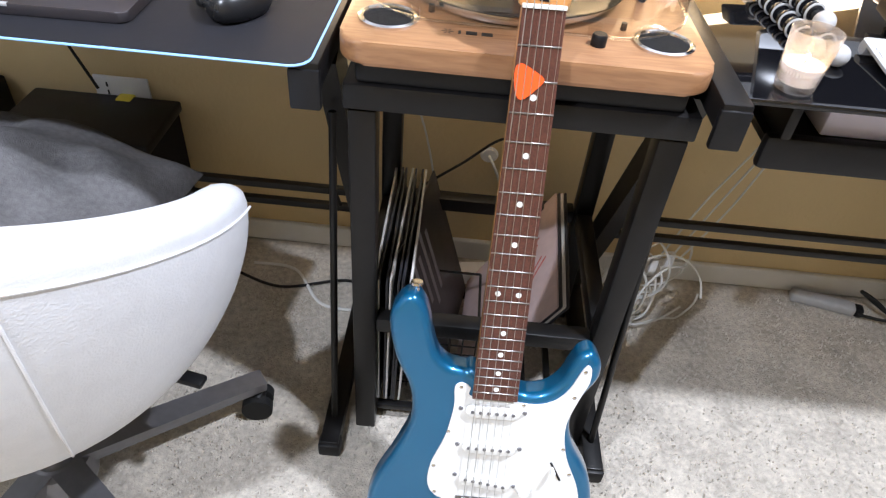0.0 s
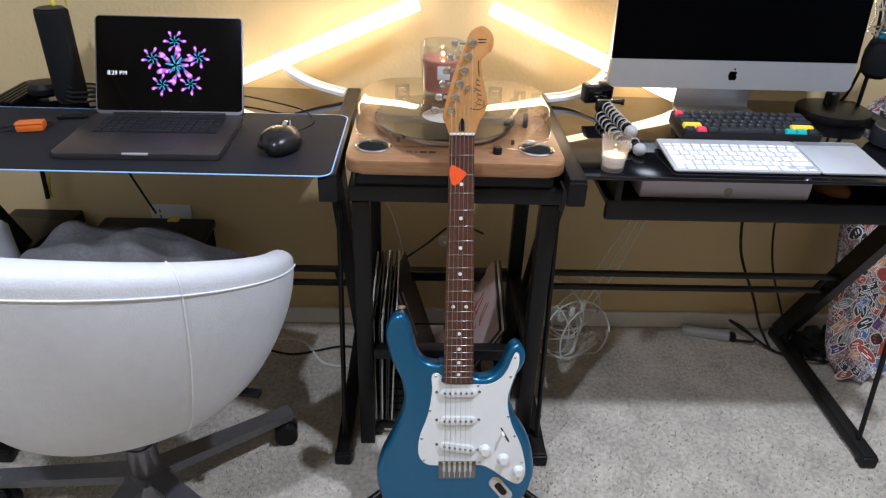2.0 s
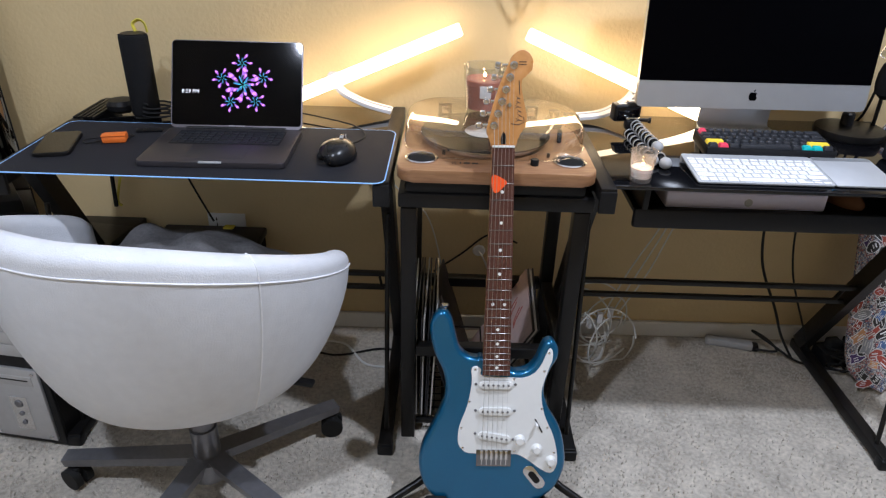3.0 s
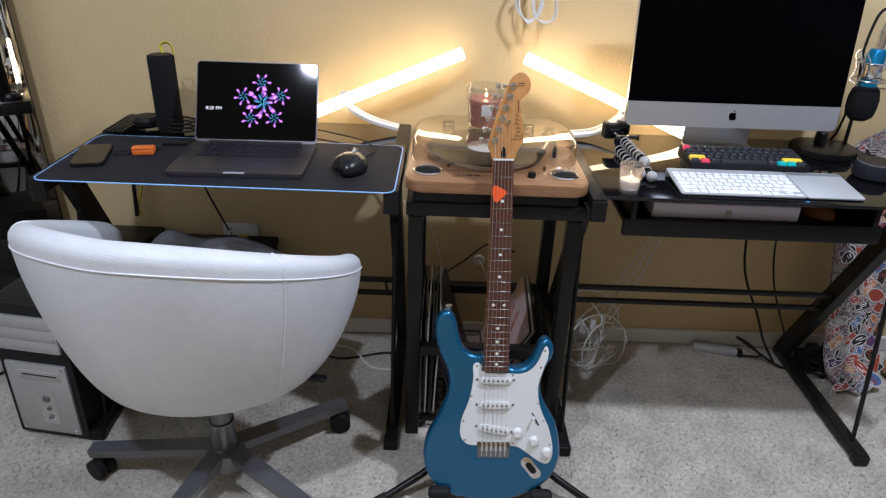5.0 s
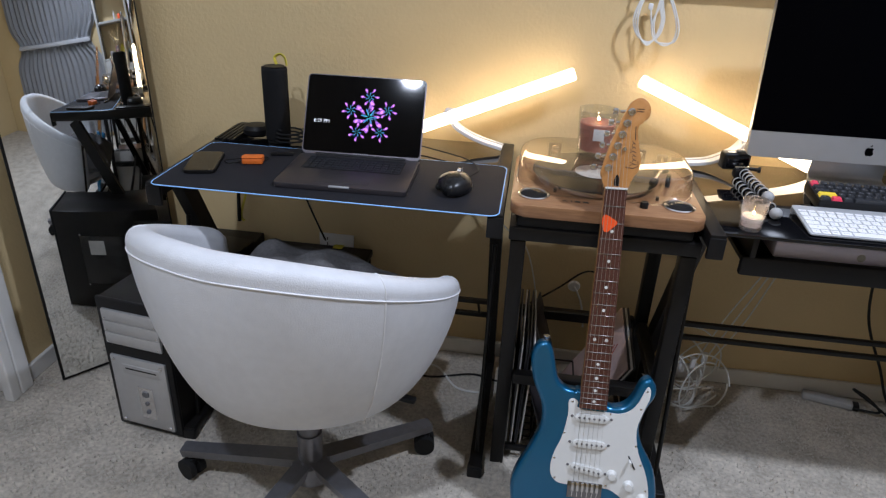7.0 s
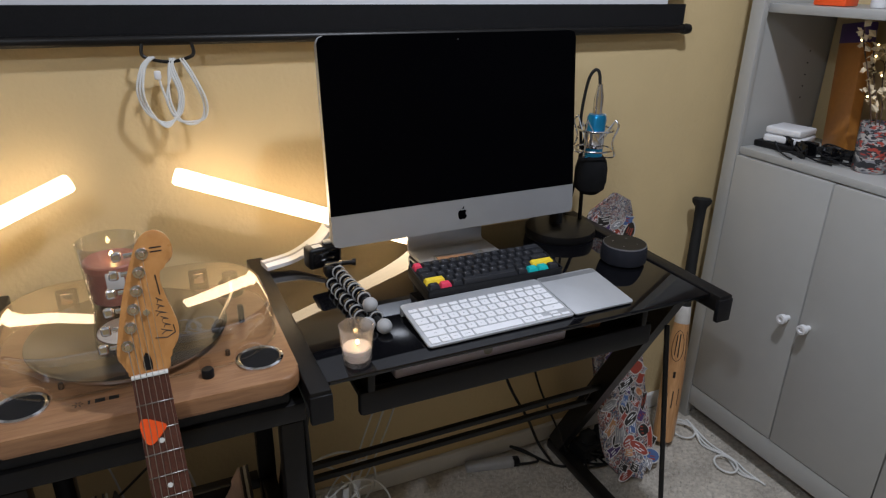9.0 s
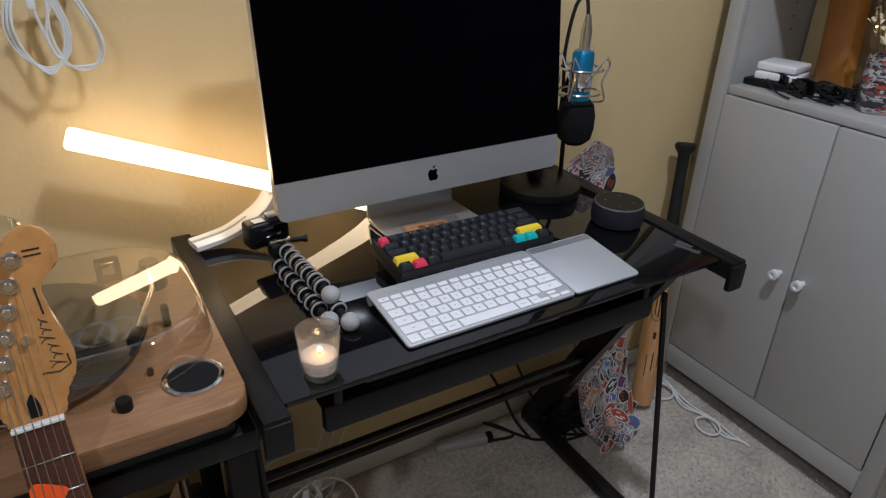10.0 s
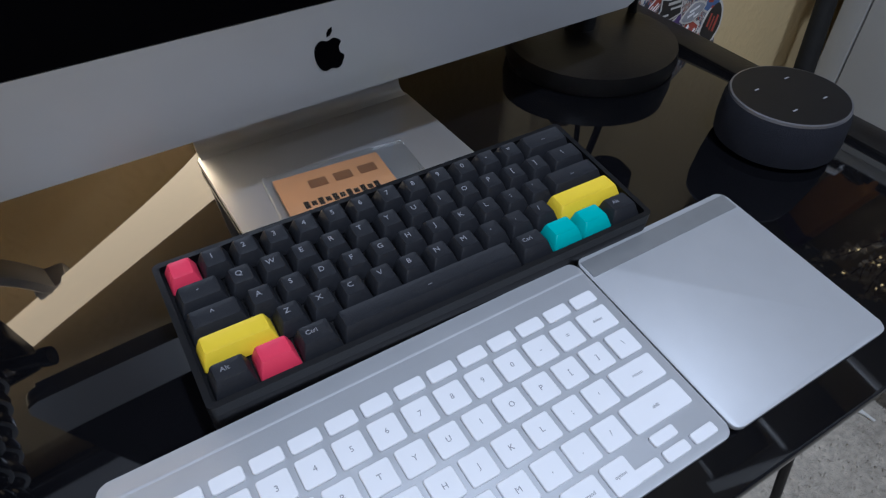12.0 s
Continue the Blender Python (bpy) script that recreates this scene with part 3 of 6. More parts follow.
for k in range(5):
    a = radians(48.1 + 72 * k)
    dx, dy = math.cos(a), math.sin(a)
    end = Vector((dx * 0.352 + BASE[0], dy * 0.352 + BASE[1], 0.082))
    bm = bm_sweep(bm_new(), [(dx * 0.03 + BASE[0], dy * 0.03 + BASE[1], 0.100), end], [(-0.024, -0.018), (0.024, -0.018), (0.018, 0.014), (0.006, 0.02), (-0.006, 0.02), (-0.018, 0.014)], scale=[1.0, 0.8])
    star = part("base_arm", bm, STEEL, chair)
    c = Vector((dx * 0.335 + BASE[0], dy * 0.335 + BASE[1], 0.03))
    q = Vector((-dy, dx, 0)) if k % 2 else Vector((dx * 0.5 - dy, dy * 0.5 + dx, 0)).normalized()
    caster = thing_part("caster", chair)
    for s in (-1, 1):
        bm = bm_cyl(bm_new(), c + q * (0.006 * s), c + q * (0.024 * s), 0.029, n=24)
        part("wheel", bm, BLACK_RUBBER, caster)
    part("stem", bm_cyl(bm_new(), c + Vector((0, 0, 0.0)), c + Vector((0, 0, 0.05)), 0.008, n=10), STEEL, caster)
    part("fender", bm_box(bm_new(), c + Vector((0, 0, 0.02)), (0.03, 0.03, 0.026), 0.008), BLACK_PLASTIC, caster)

cushion = thing("cushion", "crumpled dark grey fabric cushion lying on the chair seat", "cushion", (-0.915, 0.03, 0.456), rz=-8)
bm = bm_new()
bmesh.ops.create_grid(bm, x_segments=40, y_segments=30, size=1.0)
top = list(bm.verts)
low = {}
for v in top:
    u, w = v.co.x, v.co.y
    puff = max(0.0, (1 - abs(u) ** 3.5) * (1 - abs(w) ** 3.5)) ** 0.5
    fold = noise.noise(Vector((u * 2.2, w * 2.2, 3))) * 0.026 + noise.noise(Vector((u * 5, w * 4, 1))) * 0.004
    v.co = Vector((u * 0.215, w * 0.17, 0.02 + puff * (0.098 + fold * 1.7 - 0.02 * u)))
part("cover", bm, GREY_FABRIC, cushion)
bm = bm_prism(bm_new(), rounded(0.40, 0.31, 0.05), 0.0, 0.03, 0.01)
part("underside", bm, GREY_FABRIC, cushion)

# ---- display cabinet ----
cab = thing("display_cabinet", "white tall cabinet with two lower doors and open shelves", "cabinet", (1.324, 0.0, 0.0))
CY0, CY1 = -0.161, 0.517
depth = 0.40
for y, nm in ((CY1 - 0.011, "side_panel"), (CY0 + 0.011, "side_panel")):
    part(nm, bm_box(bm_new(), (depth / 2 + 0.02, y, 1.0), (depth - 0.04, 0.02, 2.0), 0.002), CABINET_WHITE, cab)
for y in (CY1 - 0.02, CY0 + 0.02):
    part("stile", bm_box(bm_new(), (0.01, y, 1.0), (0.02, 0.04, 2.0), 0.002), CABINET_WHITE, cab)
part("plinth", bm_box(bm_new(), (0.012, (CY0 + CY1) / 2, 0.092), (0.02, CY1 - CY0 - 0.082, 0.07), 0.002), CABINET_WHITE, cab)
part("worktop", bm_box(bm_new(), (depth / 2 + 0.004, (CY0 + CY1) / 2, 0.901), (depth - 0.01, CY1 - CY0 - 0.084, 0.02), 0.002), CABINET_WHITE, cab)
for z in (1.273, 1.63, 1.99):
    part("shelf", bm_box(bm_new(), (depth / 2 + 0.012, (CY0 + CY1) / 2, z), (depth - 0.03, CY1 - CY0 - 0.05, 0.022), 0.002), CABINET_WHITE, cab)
mid = (CY0 + CY1) / 2 - 0.003
for a, b, ky in ((mid + 0.002, CY1 - 0.043, mid + 0.032), (CY0 + 0.043, mid - 0.002, mid - 0.030)):
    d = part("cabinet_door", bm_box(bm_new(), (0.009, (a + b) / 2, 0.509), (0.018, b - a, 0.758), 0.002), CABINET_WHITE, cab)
    bm = bm_lathe(bm_new(), [(0, 0), (0.007, 0), (0.007, 0.012), (0.013, 0.018), (0.013, 0.03), (0.007, 0.031), (0.006, 0.027), (0, 0.027)], 24, (0, ky, 0.508), Matrix.Rotation(radians(-90), 3, "Y"))
    part("knob", bm, WHITE_PLASTIC, d, "round white knob")
# added panel in wall paint, nearer than the wall, which renders too dark
part("back_panel", bm_box(bm_new(), (0.315, (CY0 + CY1) / 2, 1.0), (0.008, CY1 - CY0 - 0.05, 1.98), 0.001), PAINT_YELLOW, cab, "open back showing the yellow wall")
for k in range(5):
    part("pin_hole", bm_cyl(bm_new(), (0.235, CY1 - 0.0205, 1.03 + 0.032 * k), (0.235, CY1 - 0.0225, 1.03 + 0.032 * k), 0.0022, n=8), BLACK_PLASTIC, cab)


# ---- turntable on its stand ----
tt = thing("turntable", "wooden turntable with built-in speakers and clear dust cover", "turntable", (-0.2255, 0.041, ST))
TW, TD = 0.428, 0.375
part("base", bm_box(bm_new(), (0, TD / 2 + 0.005, 0.018), (TW - 0.035, TD - 0.03, 0.034), 0.006), BLACK_PLASTIC, tt, "black plastic underside")
body = part("plinth", bm_prism(bm_new(), rounded(TW, TD, 0.032, 8, 0, TD / 2), 0.034, 0.062, 0.005), BAMBOO, tt, "honey-coloured wooden plinth")
for x in (-0.163, 0.163):
    s = part("speaker_ring", bm_lathe(bm_new(), [(0.029, 0.0), (0.036, 0.0), (0.0365, 0.003), (0.033, 0.0045), (0.030, 0.003), (0.029, 0.0)], 40, (x, 0.072, 0.062)), CHROME, tt, "chrome speaker ring")
    part("speaker_cloth", bm_lathe(bm_new(), [(0, 0.0012), (0.02, 0.0016), (0.030, 0.0004), (0.030, -0.002)], 32, (x, 0.072, 0.0625)), BLACK_FABRIC, s)
part("volume_knob", bm_lathe(bm_new(), [(0, 0), (0.009, 0), (0.009, 0.012), (0.0075, 0.014), (0, 0.014)], 24, (0.083, 0.052, 0.062)), BLACK_PLASTIC, tt)
for x in (-0.115, 0.119):
    part("knob", bm_lathe(bm_new(), [(0, 0), (0.004, 0), (0.0036, 0.009), (0, 0.0095)], 12, (x, 0.103, 0.062)), BLACK_PLASTIC, tt)
for x, w in ((-0.078, 0.003), (-0.064, 0.013), (-0.046, 0.013)):
    part("maker_mark", bm_box(bm_new(), (x, 0.05, 0.0623), (w, 0.009, 0.0004)), PRINT_BLACK, tt)
bm = bm_new()
for k in range(6):
    a = k * math.pi / 3
    bm_box(bm, (-0.092 + 0.0045 * math.cos(a), 0.05 + 0.0045 * math.sin(a), 0.0623), (0.005, 0.0012, 0.0004), turn=Matrix.Rotation(a, 3, "Z"))
part("star_mark", bm, PRINT_BLACK, tt)
PX, PY = -0.018, 0.215
platter = part("platter", bm_lathe(bm_new(), [(0, 0.064), (0.128, 0.064), (0.136, 0.066), (0.138, 0.072), (0.136, 0.079), (0, 0.079)], 64, (PX, PY, 0)), BLACK_PLASTIC, tt)
part("platter_rim", bm_lathe(bm_new(), [(0.138, 0.065), (0.1392, 0.067), (0.1392, 0.076), (0.138, 0.078)], 64, (PX, PY, 0)), CHROME, platter)
prof = [(0, 0.0805), (0.05, 0.0805)]
for k in range(16):
    r = 0.052 + k * 0.0062
    prof += [(r, 0.0817), (r + 0.0031, 0.0811)]
prof += [(0.152, 0.0815), (0.1525, 0.0805), (0.152, 0.0795), (0, 0.0795)]
part("record", bm_lathe(bm_new(), prof, 72, (PX, PY, 0)), VINYL, tt, "black vinyl record")
part("record_label", bm_lathe(bm_new(), [(0, 0.0822), (0.048, 0.0822), (0.049, 0.0815)], 40, (PX, PY, 0)), COVER_PALE, tt, "pale record label")
part("spindle", bm_lathe(bm_new(), [(0.0035, 0.082), (0.0035, 0.090), (0, 0.092)], 12, (PX, PY, 0)), CHROME, tt)
arm = part("tonearm", bm_tube(bm_new(), [(0.155, 0.32, 0.098), (0.15, 0.25, 0.097), (0.118, 0.165, 0.092)], 0.004, 10), CHROME, tt, "thin metal tonearm")
part("headshell", bm_box(bm_new(), (0.113, 0.152, 0.090), (0.014, 0.03, 0.010), 0.002, turn=Matrix.Rotation(radians(-22), 3, "Z")), BLACK_PLASTIC, arm)
part("arm_pivot", bm_lathe(bm_new(), [(0, 0.062), (0.022, 0.062), (0.022, 0.085), (0.014, 0.09), (0.014, 0.103), (0, 0.105)], 24, (0.158, 0.325, 0)), BLACK_PLASTIC, tt)
part("arm_rest", bm_box(bm_new(), (0.157, 0.205, 0.078), (0.010, 0.014, 0.032), 0.003), BLACK_PLASTIC, tt)
# dust cover: thin domed acrylic with round corners
bm = bm_new()
rows = []
for z, inset in ((0.066, 0.0), (0.085, 0.001), (0.106, 0.002), (0.114, 0.004), (0.1195, 0.0075), (0.1225, 0.012), (0.1235, 0.017)):
    rows.append([bm.verts.new((x, y, z)) for x, y in rounded(TW - 0.014 - 2 * inset, 0.298 - 2 * inset, 0.108 - inset, 18, 0, 0.2165)])
for a, b in zip(rows, rows[1:]):
    for k in range(len(a)):
        bm.faces.new((a[k], a[(k + 1) % len(a)], b[(k + 1) % len(b)], b[k]))
bm.faces.new(rows[-1])
cover = part("dust_cover", bm, ACRYLIC, tt, "clear acrylic dust cover, closed")
cover.visible_shadow = False
rim = [(x, y, 0.0655) for x, y in rounded(TW - 0.014, 0.298, 0.108, 18, 0, 0.2165)]
part("cover_rim", bm_tube(bm_new(), rim, 0.0018, 6, True), GLASS, tt)
for x in (-0.115, 0.105):
    h = part("hinge", bm_box(bm_new(), (x, 0.366, 0.082), (0.034, 0.012, 0.04), 0.003), BLACK_PLASTIC, tt)
    part("hinge_plate", bm_box(bm_new(), (x, 0.358, 0.088), (0.018, 0.006, 0.02), 0.002), CHROME, h)

jar = thing("jar_candle", "lit red candle in a tall clear glass on the turntable", "candle", (-0.252, 0.272, ST + 0.1245))
def glass_cup(parent, r0, r1, h, wall, base, n=40):
    prof = [(0, 0), (r0 * 0.92, 0), (r0, 0.004), (r1, h), (r1 - wall * 0.5, h + wall * 0.4), (r1 - wall, h), (r0 - wall, base), (0, base)]
    g = part("glass", bm_lathe(bm_new(), prof, n), GLASS, parent, "clear glass cup")
    g.visible_shadow = False
    return g
glass_cup(jar, 0.0405, 0.0485, 0.108, 0.0025, 0.010)
part("wax", bm_lathe(bm_new(), [(0, 0.011), (0.0375, 0.011), (0.0435, 0.076), (0.041, 0.078), (0, 0.076)], 40), WAX_RED, jar, "red wax")
part("paper_label", bm_box(bm_new(), (0.002, -0.0435, 0.056), (0.026, 0.002, 0.028), 0.0008), COVER_PALE, jar, "pale paper label")
part("wick", bm_cyl(bm_new(), (0, 0, 0.077), (0.001, 0, 0.084), 0.001, n=6), PRINT_BLACK, jar)
part("flame", bm_lathe(bm_new(), [(0, 0), (0.0026, 0.002), (0.0034, 0.004), (0.0024, 0.007), (0, 0.010)], 12, (0.001, 0, 0.081)), FLAME, jar, "small yellow flame")

# ---- records on the lower shelf ----
def sleeve(x, z, lean, material, label, yaw=0.0, y=0.245, thick=0.004):
    s = thing("record_sleeve", label, "record", (x, y, z), group="records on the shelf", m=pose(x, y, z, 0, lean, yaw))
    part("sleeve", bm_box(bm_new(), (0, 0, 0.155), (thick, 0.31, 0.31), 0.0008), material, s)
    part("opening_edge", bm_box(bm_new(), (0, -0.156, 0.155), (thick * 0.5, 0.002, 0.306)), COVER_PALE if material is COVER_DARK and int(x * 1000) % 2 else material, s)
    return s
for k in range(7):
    sleeve(-0.398 + k * 0.0068, 0.056, -0.8 + 0.5 * k, COVER_DARK if k % 3 else COVER_PALE, "worn record sleeve standing among others on the low shelf", yaw=(-1) ** k * 0.6)
dark = sleeve(-0.268, 0.056, -17, COVER_DARK, "black record sleeve leaning on the low shelf", yaw=-9, y=0.25)
for k in range(5):
    part("sleeve_print", bm_box(bm_new(), (0.0024, -0.09 + 0.03 * k, 0.19), (0.0006, 0.012, 0.17 - 0.03 * (k % 3)), 0.0), PRINT_GREY, dark, "tall grey lettering as bars")
red = sleeve(-0.248, 0.060, 29, COVER_PINK, "pale pink record sleeve with red drawing, leaning on low shelf", yaw=-3, y=0.265)
bm = bm_new()
rnd = random.Random(5)
for k in range(16):
    y0, z0 = rnd.uniform(-0.08, 0.05), rnd.uniform(0.12, 0.24)
    bm_tube(bm, spline([(-0.0022, y0, z0), (-0.0022, y0 + 0.02, z0 + rnd.uniform(-0.02, 0.03)), (-0.0022, y0 + 0.045, z0 + rnd.uniform(0, 0.05))], 4), 0.0016, 4)
part("sleeve_print", bm, RED_PRINT, red, "red scribbled drawing")
for k in range(3):
    sleeve(-0.240 + 0.0075 * k, 0.060, 28.6 - 0.3 * k, COVER_DARK if k != 1 else COVER_PALE, "dark record sleeve leaning on the low shelf", yaw=-3, y=0.265)
strip = thing("power_strip", "white power strip with a red lit switch behind the records", "power strip", (-0.262, 0.49, 0.0), rz=8)
part("body", bm_box(bm_new(), (0, 0, 0.018), (0.14, 0.045, 0.036), 0.006), WHITE_PLASTIC, strip)
part("switch", bm_box(bm_new(), (-0.045, -0.0235, 0.02), (0.008, 0.003, 0.009), 0.001), LED_RED, strip, "red glowing switch")

# ---- guitar ----
G = 1.066
LEAN = radians(16.2)
W = Vector((-0.018, math.sin(LEAN), math.cos(LEAN))).normalized()
U = Vector((1, 0, 0))
U = (U - W * U.dot(W)).normalized()
N = U.cross(W)
O = Vector((-0.2185, 0.021, 0.838)) - W * (0.646 * G) - N * (0.014 * G)
gm = Matrix(((U.x, W.x, N.x, O.x), (U.y, W.y, N.y, O.y), (U.z, W.z, N.z, O.z), (0, 0, 0, 1)))
guitar = thing("electric_guitar", "metallic blue electric guitar with white pickguard on a floor stand", "guitar", m=gm)


def mm(points):
    return [(x * G / 1000, y * G / 1000) for x, y in points]


def g(v):
    return v * G / 1000


outline = spline([(-27, 214, 0), (-40, 213, 0), (-60, 217, 0), (-75, 231, 0), (-83, 254, 0), (-88, 277, 0), (-95, 300, 0), (-109, 314, 0), (-126, 307, 0), (-138, 278, 0), (-129, 225, 0), (-108, 175, 0), (-106, 125, 0), (-126, 70, 0), (-152, 15, 0), (-160, -30, 0), (-146, -85, 0), (-105, -125, 0), (-45, -139, 0), (20, -140, 0), (80, -124, 0), (130, -88, 0), (152, -38, 0), (152, 5, 0), (140, 55, 0), (112, 105, 0), (102, 145, 0), (112, 185, 0), (127, 214, 0), (127, 238, 0), (114, 254, 0), (99, 248, 0), (90, 229, 0), (81, 207, 0), (67, 191, 0), (48, 184, 0), (28, 187, 0)], 6, True)
def rounded_slab(points, low, high, r, steps=7):
    """A slab of the given outline whose front and back edges are rounded with radius r."""
    pts = [Vector((x, y, 0)) for x, y in points]
    n = len(pts)
    area = sum(a.x * b.y - b.x * a.y for a, b in zip(pts, pts[1:] + pts[:1]))
    inward = []
    for k in range(n):
        d = (pts[(k + 2) % n] - pts[k - 2]).normalized()
        inward.append(Vector((-d.y, d.x, 0)) * (1 if area > 0 else -1))
    bm, rings = bm_new(), []
    arc = [k * math.pi / 2 / steps for k in range(steps + 1)]
    levels = [(r * (1 - math.sin(a)), low + r * (1 - math.cos(a))) for a in arc] + [(r * (1 - math.cos(a)), high - r * (1 - math.sin(a))) for a in arc]
    for inset, z in levels:
        rings.append([bm.verts.new((p.x + q.x * inset, p.y + q.y * inset, z)) for p, q in zip(pts, inward)])
    for a, b in zip(rings, rings[1:]):
        for k in range(n):
            bm.faces.new((a[k], a[(k + 1) % n], b[(k + 1) % n], b[k]))
    bm.faces.new(rings[0][::-1]), bm.faces.new(rings[-1])
    return bm


bm = rounded_slab(mm([(p.x, p.y) for p in outline]), g(-40), 0.0, g(11))
gbody = part("body", bm, BLUE, guitar, "metallic blue body with rounded edges")
pg = spline([(-29, 176, 0), (-31, 190, 0), (-42, 197, 0), (-51, 190, 0), (-50, 160, 0), (-58, 110, 0), (-74, 62, 0), (-76, 24, 0), (-62, 4, 0), (-42, 0, 0), (0, 0, 0), (40, 0, 0), (62, -6, 0), (104, -36, 0), (126, -42, 0), (136, -14, 0), (126, 40, 0), (104, 92, 0), (96, 142, 0), (107, 188, 0), (115, 212, 0), (115, 232, 0), (109, 238, 0), (102, 225, 0), (93, 202, 0), (79, 183, 0), (58, 173, 0), (30, 173, 0)], 5, True)
part("pickguard", bm_prism(bm_new(), mm([(p.x, p.y) for p in pg]), 0.0002, g(2.6), g(0.8), 2), GUARD, guitar, "white three-ply pickguard")
for x, y in ((-43, 190), (-54, 118), (-70, 58), (-66, 12), (122, -32), (128, 4), (112, 62), (98, 104), (108, 228), (100, 188), (38, 170), (44, 6)):
    part("screw", bm_lathe(bm_new(), [(0, g(3.6)), (g(2.2), g(3.2)), (g(3), g(2.5))], 10, (g(x), g(y), 0)), CHROME, guitar)
FRETS = [648 * 2 ** (-k / 12) for k in range(23)]
bm = bm_prism(bm_new(), mm([(-28, 178), (-28, 186), (-21, 648), (21, 648), (28, 186), (28, 178)]), g(-18), g(7), g(3), 2)
part("neck", bm, MAPLE, guitar, "satin maple neck")
part("fingerboard", bm_prism(bm_new(), mm([(-28.2, 181), (-21.2, 646), (21.2, 646), (28.2, 181)]), g(7.2), g(12), g(0.8), 1), ROSEWOOD, guitar, "dark rosewood fingerboard")
for y in FRETS[1:22]:
    hw = 28.2 - 7 * (y - 181) / 465
    part("fret", bm_box(bm_new(), (0, g(y), g(12.5)), (g(2 * hw), g(1.9), g(1.6)), g(0.6), 1), FRET, guitar)
for n in (3, 5, 7, 9, 12, 15, 17, 19, 21):
    y = (FRETS[n] + FRETS[n - 1]) / 2
    for x in ((-12, 12) if n == 12 else (0,)):
        part("dot_inlay", bm_cyl(bm_new(), (g(x), g(y), g(11.8)), (g(x), g(y), g(12.25)), g(3.4), n=16), PEARL, guitar)
part("nut", bm_box(bm_new(), (0, g(648), g(10)), (g(43), g(4), g(9)), g(0.8)), PEARL, guitar, "white nut")
head = spline([(-21, 646, 0), (-24, 660, 0), (-33, 673, 0), (-28, 702, 0), (-13, 755, 0), (7, 806, 0), (16, 820, 0), (31, 827, 0), (46, 819, 0), (52, 801, 0), (47, 786, 0), (35, 778, 0), (31, 762, 0), (36, 735, 0), (43, 704, 0), (39, 682, 0), (28, 667, 0), (21, 646, 0)], 4, True)
hs = part("headstock", bm_prism(bm_new(), mm([(p.x, p.y) for p in head]), g(-12), g(2), g(2.2), 2), MAPLE, guitar, "glossy maple headstock")
for k in range(6):
    y = 687 + 22.4 * k
    x = -19 + 6.9 * k
    t = part("tuning_peg", bm_lathe(bm_new(), [(0, g(11.5)), (g(3.2), g(11.5)), (g(4.0), g(10)), (g(3.8), g(5.4)), (g(6.8), g(4.8)), (g(8.0), g(3.4)), (g(8.2), g(2)), (0, g(2))], 20, (g(x), g(y), 0)), CHROME, guitar, "chrome tuning peg")
    edge = -31 + 6.6 * k
    bm = bm_cyl(bm_new(), (g(edge + 8), g(y), g(-7)), (g(edge - 8), g(y), g(-7)), g(3.2), n=12)
    bm_box(bm, (g(edge - 16), g(y), g(-7)), (g(12), g(13), g(8)), g(3.9), 4)
    part("peg_button", bm, CHROME, t)
part("string_tree", bm_cyl(bm_new(), (g(9), g(726), g(2)), (g(9), g(726), g(7)), g(4), n=14), CHROME, guitar)
drop = spline([(-4.6, 652, 0), (-5.4, 660, 0), (-4.2, 668, 0), (0, 675, 0), (4.2, 668, 0), (5.4, 660, 0), (4.6, 652, 0)], 4)
part("truss_rod_plug", bm_prism(bm_new(), mm([(p.x, p.y) for p in drop]), g(1.2), g(2.7), g(0.4), 1), BLACK_PLASTIC, guitar, "black drop-shaped plug")
# lettering on the headstock is drawn as a plain flowing mark
for k in range(6):
    y0, h = 694 + 8.2 * k, (14, 9, 9, 13, 9, 7)[k]
    stroke = spline([(36 - h, y0, 0), (33 - 0.4 * h, y0 + 3.5, 0), (35, y0 + 2, 0), (33 - 0.6 * h, y0 + 6, 0), (36 - h, y0 + 7, 0)], 4)
    part("headstock_mark", bm_tube(bm_new(), [(g(p.x - 0.14 * (y0 - 694)), g(p.y), g(2.1)) for p in stroke], g(0.55), 5), PRINT_BLACK, hs, "dark flowing script mark")
part("headstock_mark", bm_tube(bm_new(), [(g(14), g(691), g(2.1)), (g(28), g(689), g(2.1)), (g(38), g(694), g(2.1)), (g(37), g(704), g(2.1))], g(0.8), 5), PRINT_BLACK, hs)
for k in range(2):
    part("headstock_print", bm_box(bm_new(), (g(32), g(800 + 5 * k), g(2.2)), (g(14), g(1.6), g(0.5))), PRINT_BLACK, hs)
part("headstock_print", bm_box(bm_new(), (g(27), g(758), g(2.2)), (g(1.6), g(26), g(0.5)), turn=Matrix.Rotation(radians(4), 3, "Z")), PRINT_BLACK, hs)
